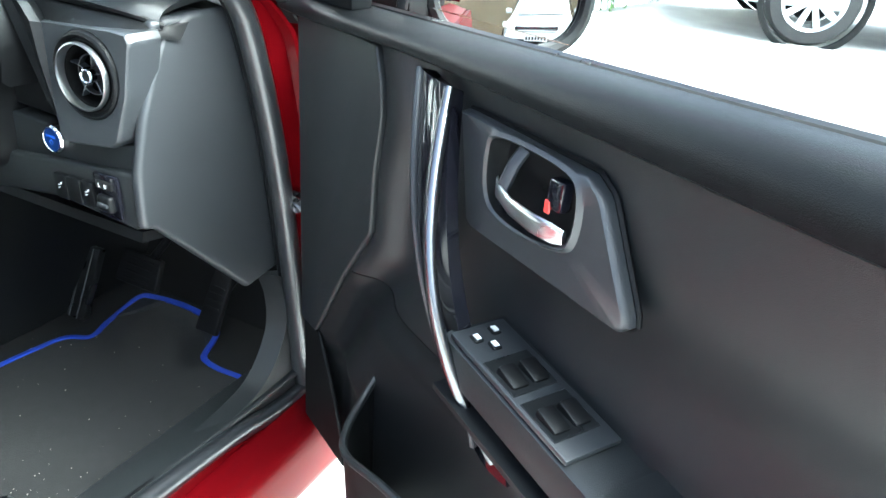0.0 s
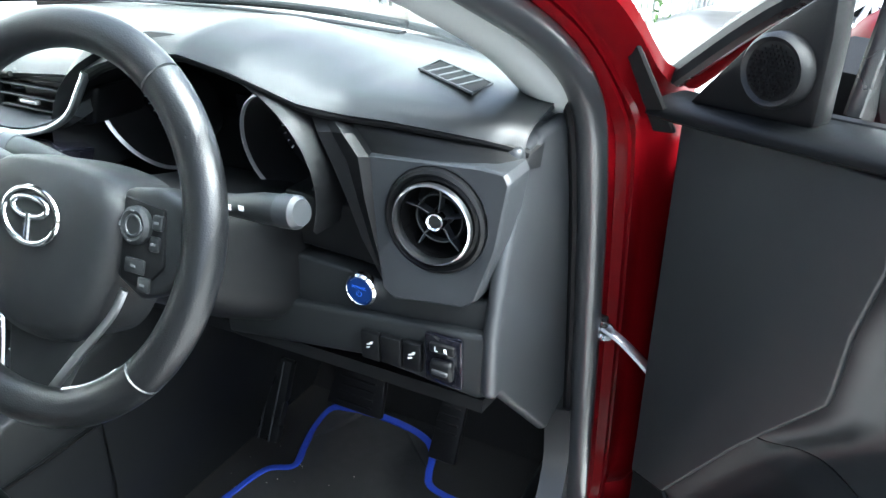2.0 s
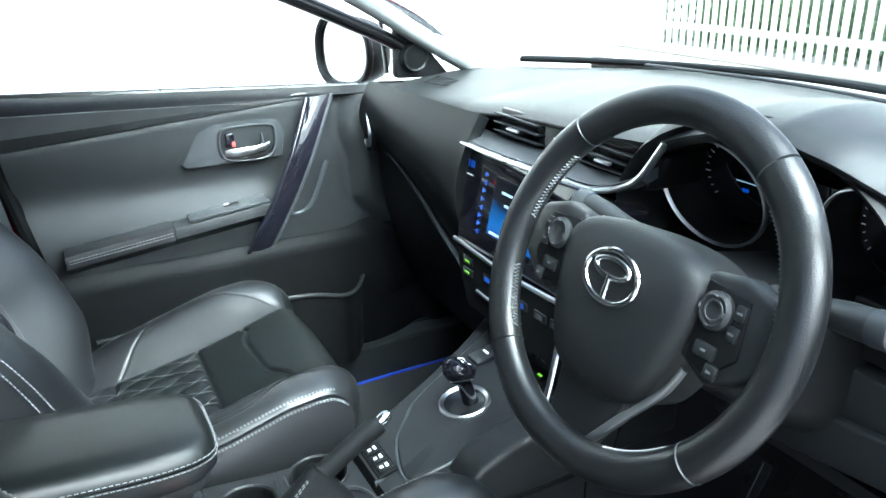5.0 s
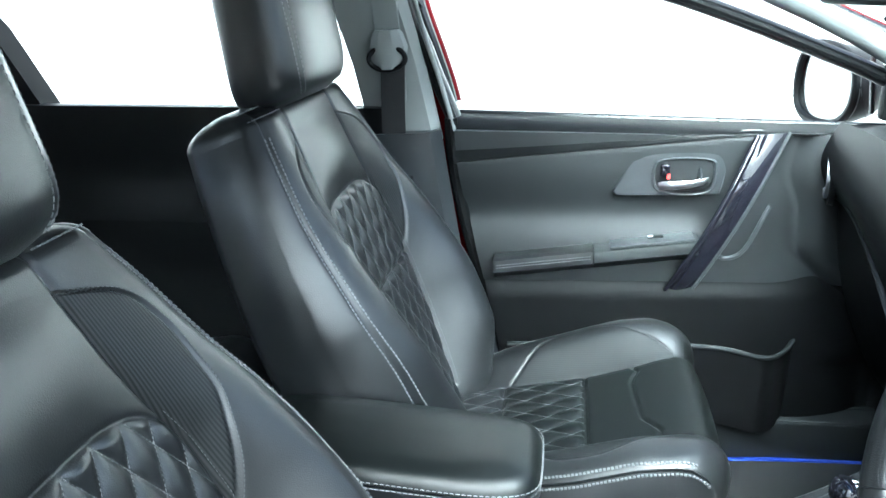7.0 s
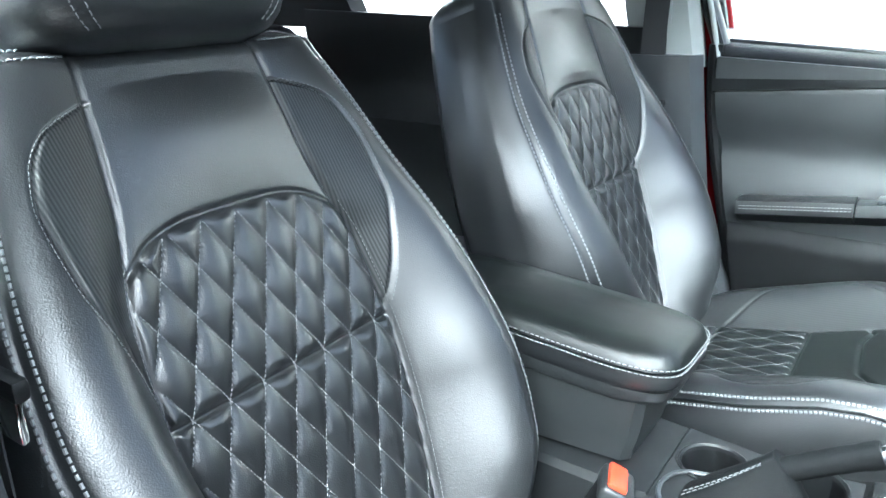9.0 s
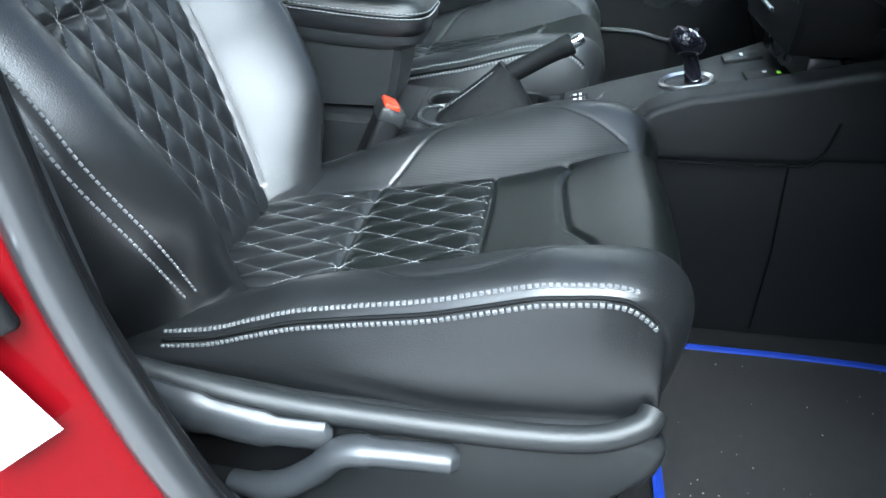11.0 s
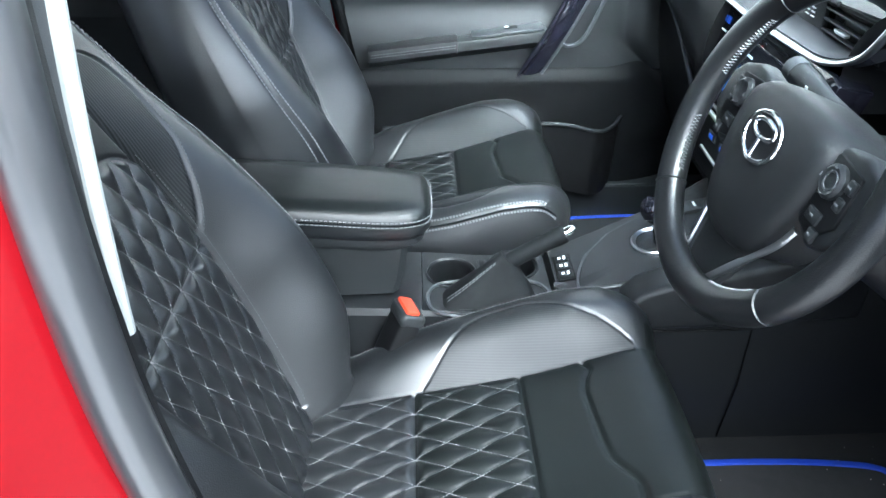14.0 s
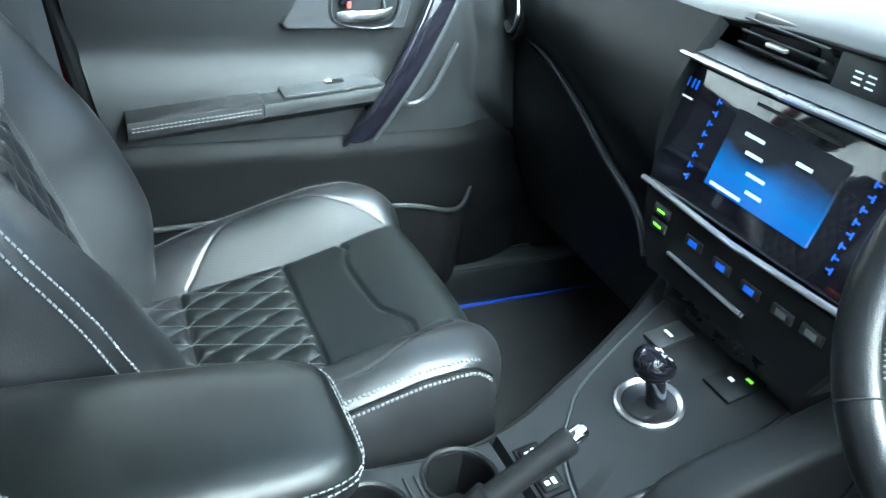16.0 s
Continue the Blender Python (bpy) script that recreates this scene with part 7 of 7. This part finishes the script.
def belt(sd, label, by):
    b = thing("seat_belt", label, "seat belt", "seat belts", at=(sd * 0.69, by, 1.1))
    I = Matrix.Translation((-sd * 0.69, -0.05, -1.1))
    def bp(nm, bm, m, lb=""):
        part(nm, bm, m, b, lb).matrix_parent_inverse = I
    pts = smooth_line([(sd * 0.648, 0.060, 1.125), (sd * 0.662, 0.050, 1.0), (sd * 0.672, 0.045, 0.86), (sd * 0.672, 0.05, 0.62), (sd * 0.675, 0.06, 0.40)], 24)
    bp("webbing", loft([[p + np.array([0, -0.024, 0]), p + np.array([sd * 0.0015, -0.024, 0]), p + np.array([sd * 0.0015, 0.024, 0]), p + np.array([0, 0.024, 0])] for p in pts]), BELT, "black belt webbing")
    bp("guide_cover", loft([[(sd * (0.664 - d), 0.05 + y, z) for y, d in ((-w, 0), (-w * 0.9, 0.02), (-w * 0.4, 0.032), (w * 0.4, 0.032), (w * 0.9, 0.02), (w, 0))] for w, z in ((0.020, 1.095), (0.033, 1.11), (0.038, 1.135), (0.030, 1.16), (0.024, 1.168))]), PILLAR, "pale grey belt guide")
    bp("guide_loop", tube(smooth_line([(sd * 0.640, 0.05 + 0.036 * math.cos(t), 1.115 + 0.022 * math.sin(t)) for t in np.linspace(0, 2 * math.pi, 20, endpoint=False)], 40, True), 0.005, 8, True), DARKPL)
    bp("guide_rail", rbox(0.010, 0.05, 0.22, 0.004, 2, Matrix.Translation((sd * 0.668, 0.05, 1.13)) @ Matrix.Rotation(radians(-12 * sd), 4, "Y")), PILLAR)
    bp("tongue", rbox(0.006, 0.030, 0.034, 0.002, 2, Matrix.Translation((sd * 0.660, 0.056, 0.846))), CHROME, "steel belt tongue")
    bp("tongue_grip", rbox(0.012, 0.056, 0.016, 0.004, 2, Matrix.Translation((sd * 0.662, 0.056, 0.872))), DARKPL)


belt(-1, "black passenger seat belt hanging on the pillar", 0.003)
belt(1, "black driver's seat belt hanging on the pillar", 0.05)

# ---- rear seat ----
rs = thing("rear_seat", "black rear bench seat in shadow", "rear seat", at=(0, -0.6, 0.24))
RI = Matrix.Translation((0, 0.6, -0.24))
part("bench", rbox(1.26, 0.50, 0.20, 0.06, 4, Matrix.Translation((0, -0.55, 0.42)) @ Matrix.Rotation(radians(8), 4, "X")), LEATHER, rs).matrix_parent_inverse = RI
part("bench_back", rbox(1.24, 0.16, 0.58, 0.06, 4, Matrix.Translation((0, -0.86, 0.73)) @ Matrix.Rotation(radians(22), 4, "X")), LEATHER, rs).matrix_parent_inverse = RI
part("bench_base", rbox(1.24, 0.46, 0.14, 0.02, 2, Matrix.Translation((0, -0.55, 0.30))), DARKPL, rs).matrix_parent_inverse = RI
for x in (-0.36, 0.36):
    part("rear_headrest", rbox(0.25, 0.09, 0.15, 0.04, 4, Matrix.Translation((x, -1.00, 1.07)) @ Matrix.Rotation(radians(15), 4, "X")), LEATHER, rs).matrix_parent_inverse = RI

# ---- floor mats and pedals ----
def floor_mat(outline, label, z=0.240):
    t = tagged(new("floor_mat"), label, "floor mat", "floor mats")
    line = smooth_line([(x, y, 0) for x, y in outline], 160, True)
    def lift(y):
        return z + 0.07 * sm(y, 1.22, 1.42)
    bm = prism([(x, y) for x, y, _ in line], 0.008, 0.0)
    bmesh.ops.triangulate(bm, faces=bm.faces[:])
    bmesh.ops.subdivide_edges(bm, edges=[e for e in bm.edges if e.calc_length() > 0.12], cuts=3, use_grid_fill=True)
    for v in bm.verts:
        v.co.z += lift(v.co.y) - 0.004
    part("mat_carpet", bm, MATM, t, "dark grey carpet pile")
    part("mat_binding", tube([(x, y, lift(y) + 0.003) for x, y, _ in line], 0.0075, 8, True, flat=0.6), BLUE, t, "bright blue edge binding")
    return t


dm = floor_mat([(0.180, 0.70), (0.176, 0.80), (0.178, 0.92), (0.186, 1.02), (0.200, 1.085), (0.238, 1.116), (0.222, 1.17), (0.205, 1.235), (0.212, 1.275), (0.25, 1.286), (0.33, 1.292), (0.41, 1.284), (0.448, 1.262), (0.466, 1.215), (0.485, 1.186), (0.53, 1.176), (0.60, 1.176), (0.655, 1.14), (0.670, 0.95), (0.66, 0.68), (0.60, 0.664), (0.42, 0.662), (0.22, 0.665)], "dark grey driver's floor mat with blue edging and crumbs")
floor_mat([(-0.15, 0.62), (-0.62, 0.62), (-0.655, 0.70), (-0.665, 1.0), (-0.64, 1.25), (-0.40, 1.33), (-0.17, 1.28), (-0.14, 1.0)], "dark grey passenger floor mat with blue edging")
part("mat_fixing", lathe([(0.019, 0.0), (0.018, 0.004), (0.012, 0.005), (0.010, 0.001), (0, 0.001)], 28, Matrix.Translation((0.513, 0.725, 0.248))), RUBBER, dm, "black round mat fixing")
random.seed(4)
crumb = []
for k in range(110):
    x, y = random.uniform(0.14, 0.66), random.uniform(0.69, 1.15)
    if k < 50:
        x, y = 0.53 + random.gauss(0, 0.06), 0.74 + random.gauss(0, 0.045)
    if not (0.14 < x < 0.65 and 0.68 < y < 1.15):
        continue
    r = random.uniform(0.0004, 0.0011)
    crumb.append(rbox(r * 2, r * 1.4, r, 0, 1, Matrix.Translation((x, y, 0.2485)) @ Matrix.Rotation(random.random() * 3, 4, "Z")))
cb = part("crumbs", join(*crumb), mat("pale_grit", (0.24, 0.225, 0.20), 0.9), None)
tagged(cb, "pale grit and crumbs scattered on the mat", "grit", kind="stuff")
for k in range(4):
    part("mat_lettering", rbox(0.012, 0.030, 0.002, 0.001, 1, Matrix.Translation((0.632, 0.812 + 0.042 * k, 0.2492))), BLUE, dm, "blue embroidered mark")


def pedal(name, poly, M, label):
    p = thing(name, label, "pedal", at=tuple(M.translation))
    inv = Matrix.Translation(-M.translation)
    part("pad", prism(poly, 0.014, 0.004, M, 2), PEDAL, p, "ribbed black rubber pad").matrix_parent_inverse = inv
    for k in range(4):
        part("pad_rib", rbox(0.07 if name == "brake_pedal" else 0.035, 0.004, 0.003, 0.001, 1, M @ Matrix.Translation((0, -0.02 + 0.014 * k, 0.015))), PEDAL, p).matrix_parent_inverse = inv
    part("pedal_arm", tube([M @ Vector((0, 0, 0)), M @ Vector((0, 0.08, -0.05)), M @ Vector((0, 0.22, -0.08))], 0.009, 8), DARKPL, p).matrix_parent_inverse = inv


pedal("brake_pedal", [(-0.055, -0.032), (0.055, -0.032), (0.050, 0.034), (-0.050, 0.034)], frame_of((0.355, 1.17, 0.415), (1, 0, 0), (0, 0.45, 0.9)), "black rubber brake pedal")
pedal("accelerator_pedal", [(-0.026, -0.07), (0.026, -0.07), (0.022, 0.07), (-0.022, 0.07)], frame_of((0.515, 1.21, 0.385), (1, 0, 0), (0.1, 0.5, 0.85)), "black rubber accelerator pedal")
rb = thing("foot_rest", "black foot rest beside the console", "foot rest", at=(0.15, 1.2, 0.24))
fr_m = frame_of((0.135, 1.19, 0.29), (1, 0, 0.0), (0, 0.42, 0.9))
part("rest_pad", rbox(0.06, 0.20, 0.02, 0.006, 2, fr_m), RUBBER, rb).matrix_parent_inverse = Matrix.Translation((-0.15, -1.2, -0.24))
for k in (-1, 1):
    part("rest_strip", rbox(0.003, 0.19, 0.004, 0.001, 1, fr_m @ Matrix.Translation((k * 0.012, 0, 0.011))), GREYPL, rb).matrix_parent_inverse = Matrix.Translation((-0.15, -1.2, -0.24))
# inside mirror and wiper
im = thing("interior_mirror", "black interior mirror on the windscreen", "mirror", at=(-0.075, 0.682, 1.238))
part("mirror_case", rbox(0.25, 0.03, 0.072, 0.02, 4), DARKPL, im)
part("mirror_glass", rbox(0.235, 0.003, 0.060, 0.001, 1, Matrix.Translation((0, -0.0155, 0))), MIRROR, im)
part("mirror_stem", tube([(0, 0.01, 0.01), (0.01, 0.05, 0.04), (0.02, 0.09, 0.06)], 0.012, 10), DARKPL, im)
part("dip_lever", tube([(0.024, -0.006, -0.028), (0.026, -0.010, -0.042), (0.020, -0.014, -0.050)], [0.007, 0.0075, 0.006], 10), DARKPL, im, "black dipping lever")
im.rotation_euler = (0, 0, radians(15))

# ---- outside ----
wl = part("wall_left", rbox(0.3, 60, 7, 0.02, 1, Matrix.Translation((-7.5, 6, 3.5))), RENDERW)
tagged(wl, "bright white rendered building wall", "wall", kind="structure")
wb = part("wall_right", rbox(0.3, 34, 3.4, 0.02, 1, Matrix.Translation((12.6, -1, 1.7))), MORTAR)
tagged(wb, "buff brick wall beside the parking bays", "wall", kind="structure")

# picket fence ahead with a hedge behind it
FY = 7.6
fence = thing("picket_fence", "white picket fence with a hedge behind it", "fence", at=(0, FY, 0))
pk = prism([(-0.035, 0), (0.035, 0), (0.035, 0.98), (0.0, 1.05), (-0.035, 0.98)], 0.02, 0.004, frame_of((0, 0, 0.05), (1, 0, 0), (0, 0, 1)), 1)
finish(pk)
pme = bpy.data.meshes.new("picket")
pk.to_mesh(pme)
pk.free()
pme.materials.append(FENCE)
for k in range(60):
    o = new("picket", pme)
    o.parent = fence
    o.location = (-8.2 + 0.125 * k, 0, 0)
for k in range(36):
    o = new("picket", pme)
    o.parent = fence
    o.location, o.rotation_euler = (-0.78 + 0.030 * k, 0.05 + 0.121 * k, 0), (0, 0, radians(76))
part("rail", rbox(4.4, 0.04, 0.08, 0.005, 1, Matrix.Translation((-0.24, 2.2, 0.85)) @ Matrix.Rotation(radians(76), 4, "Z")), FENCE, fence)
part("rail", rbox(4.4, 0.04, 0.08, 0.005, 1, Matrix.Translation((-0.24, 2.2, 0.3)) @ Matrix.Rotation(radians(76), 4, "Z")), FENCE, fence)
for z in (0.3, 0.85):
    part("rail", rbox(7.5, 0.04, 0.08, 0.005, 1, Matrix.Translation((-4.5, 0.035, z))), FENCE, fence)
random.seed(7)
hv, hf = [], []
for k in range(6500):
    c = Vector((random.uniform(-9, -0.6), FY + 0.35 + random.random() ** 2 * 0.8, random.uniform(0.02, 1.35 + 0.15 * math.sin(k))))
    d = Vector((random.gauss(0, 1), random.gauss(-0.6, 1), random.gauss(0.3, 1))).normalized() * random.uniform(0.03, 0.06)
    e = d.cross(Vector((random.gauss(0, 1), random.gauss(0, 1), random.gauss(0, 1)))).normalized() * random.uniform(0.018, 0.034)
    i = len(hv)
    hv += [tuple(c - d), tuple(c + e), tuple(c + d), tuple(c - e)]
    hf.append((i, i + 1, i + 2, i + 3))
hm = bpy.data.meshes.new("hedge")
hm.from_pydata(hv, [], hf)
hm.materials.append(LEAF)
tagged(new("hedge", hm), "green leafy hedge behind the fence", "hedge", kind="stuff")
bank = part("hedge_core", rbox(8.2, 0.5, 1.2, 0.1, 2, Matrix.Translation((-4.9, FY + 1.25, 0.6))), LEAF)
tagged(bank, "dense dark green hedge core", "hedge", kind="stuff")
kerb = part("kerb", rbox(7.6, 0.15, 0.10, 0.02, 2, Matrix.Translation((-4.4, FY - 0.35, 0.05))), MORTAR)
tagged(kerb, "pale concrete kerb below the fence", "kerb", kind="structure")
for k in range(3):
    ln = part("bay_line", rbox(0.1, 4.6, 0.006, 0, 1, Matrix.Translation((2.0 + 2.6 * k, 4.6, 0.003)) @ Matrix.Rotation(radians(55), 4, "Z")), PAINTW)
    tagged(ln, "worn white parking bay line", "road marking", kind="structure")


# parked cars
def parked_car(paint, label, M, L=4.1, H=1.5, suv=False):
    c = thing("parked_car", label, "car", "parked cars")
    W = 0.86
    low = []
    st = np.linspace(-0.5, 0.5, 34)
    for s in st:
        taper = 1 - 0.16 * abs(2 * s) ** 5
        top = float(np.interp(s, [-0.5, -0.47, -0.40, -0.24, -0.15, 0.40, 0.49, 0.5], [0.58, 0.68, 0.74, 0.80, 0.86, 0.90, 0.86, 0.6])) * H / 1.5
        bot = 0.26 if suv else 0.22
        low.append([(x * W * taper, s * L, z) for x, z in ((-0.94, bot), (-1.0, bot + 0.18), (-1.0, top - 0.14), (-0.93, top), (0.0, top + 0.015), (0.93, top), (1.0, top - 0.14), (1.0, bot + 0.18), (0.94, bot))])
    part("body", loft(low), paint, c, "", 28)
    cab = []
    for s in np.linspace(-0.26, 0.46, 22):
        roof = float(np.interp(s, [-0.26, -0.10, 0.0, 0.25, 0.38, 0.46], [0.80, 1.33, 1.45, 1.46, 1.38, 0.90])) * H / 1.5
        k = 0.95 - 0.24 * (roof - 0.8) / 0.7
        cab.append([(x * W, s * L, z) for x, z in ((-0.95, 0.80), (-k, roof - 0.04), (-k * 0.85, roof), (0, roof + 0.02), (k * 0.85, roof), (k, roof - 0.04), (0.95, 0.80))])
    part("cabin", loft(cab), paint, c, "", 28)
    dark = GLOSS
    part("windscreen", sheet(8, 6, lambda u, v: ((-0.72 + 1.44 * u) * W * (1 - 0.12 * v), (-0.245 + 0.135 * v) * L - 0.012, (0.865 + 0.44 * v) * H / 1.5 + 0.012), 0.01), dark, c, "dark windscreen")
    for sd in (1, -1):
        for s0, s1 in ((-0.13, 0.07), (0.085, 0.30)):
            part("side_window", sheet(6, 5, lambda u, v: (sd * W * (0.955 - 0.165 * v + 0.012), (s0 + (s1 - s0) * u + (0.06 * v if s0 < 0 and u < 0.3 else 0)) * L, (0.92 + 0.42 * v) * H / 1.5), 0.01), dark, c, "dark side window")
        part("headlamp", sheet(8, 5, lambda u, v: (sd * W * (0.60 + 0.34 * u), -0.497 * L + 0.10 * u ** 2 * L * 0.4 - 0.01, (0.60 + 0.12 * v + 0.04 * u) * H / 1.5), 0.02), CHROME, c, "clear headlamp")
        part("wing_mirror", rbox(0.16, 0.12, 0.12, 0.04, 3, Matrix.Translation((sd * (W + 0.08), -0.14 * L, 0.95 * H / 1.5))), paint, c)
        part("door_gap", tube([(sd * (W + 0.003), 0.075 * L, 0.35), (sd * (W + 0.003), 0.075 * L, 0.85)], 0.005, 6), RUBBER, c)
        for s in (-0.31, 0.31):
            road_wheel("wheel", c, (sd * (W - 0.10), s * L, 0.325), 0.325, sd, 10)
            part("wheel_arch", lathe([(0.38, 0.0), (0.39, 0.012), (0.35, 0.014), (0.34, 0.0)], 36, frame_of((sd * (W - 0.002), s * L, 0.325), (0, 1, 0), (0, 0, 1)) @ Matrix.Diagonal((1, 1, sd, 1))), DARKPL, c)
    part("grille", rbox(1.0, 0.06, 0.14, 0.02, 2, Matrix.Translation((0, -0.493 * L, 0.60 * H / 1.5))), DARKPL, c, "black grille")
    for k in range(3):
        part("grille_bar", rbox(0.9, 0.02, 0.014, 0.004, 1, Matrix.Translation((0, -0.502 * L, 0.56 * H / 1.5 + 0.045 * k))), CHROME, c)
    part("lower_intake", rbox(1.1, 0.06, 0.14, 0.03, 2, Matrix.Translation((0, -0.497 * L, 0.36))), DARKPL, c)
    part("number_plate", rbox(0.52, 0.012, 0.11, 0.004, 1, Matrix.Translation((0, -0.512 * L, 0.45))), PRINT, c, "plain plate with dark bars")
    for k in range(7):
        part("plate_bar", rbox(0.045, 0.004, 0.07, 0, 1, Matrix.Translation((-0.21 + 0.07 * k, -0.512 * L - 0.007, 0.45))), RUBBER, c)
    c.matrix_world = M
    return c


parked_car(WHITECAR, "white parked car with silver alloy wheels", pose(2.49, 9.28, 0, 0, 0, -75) @ Matrix.Scale(1.22, 4), 4.4, 1.6, True)
parked_car(WHITECAR, "white parked crossover facing the court", pose(9.2, -1.4, 0, 0, 0, -104), 4.3, 1.55, True)
parked_car(RED, "red parked hatchback beside the wall", pose(9.2, 2.1, 0, 0, 0, 204), 3.9, 1.5)

# bricks of the wall, nearest stretch singly
bb = rbox(0.215, 0.02, 0.065, 0.004, 1)
finish(bb)
bme = bpy.data.meshes.new("brick")
bb.to_mesh(bme)
bb.free()
bme.materials.append(BRICK)
rest_v, rest_f = [], []
n_b = 0
for j in range(44):
    for i in range(110):
        x, z = -12.0 + 0.225 * i + 0.1125 * (j % 2), 0.04 + 0.075 * j
        if n_b < 300 and -1.0 < x < 3.6 and 0.8 < z < 1.9:
            o = new("brick", bme)
            o.parent = wb
            o.location, o.rotation_euler = (12.448, x, z), (0, 0, radians(90))
            n_b += 1
        else:
            q = len(rest_v)
            for dx in (-0.1075, 0.1075):
                for dy in (0.0, 0.012):
                    for dz in (-0.0325, 0.0325):
                        rest_v.append((12.450 - dy, x + dx, z + dz))
            rest_f += [tuple(q + a for a in f) for f in ((2, 3, 7, 6), (0, 2, 6, 4), (1, 5, 7, 3), (0, 1, 3, 2), (4, 6, 7, 5))]
rm = bpy.data.meshes.new("brickwork")
rm.from_pydata(rest_v, [], rest_f)
rm.materials.append(BRICK)
ro = new("brickwork", rm)
ro.parent = wb
ro["kind"] = "stuff"
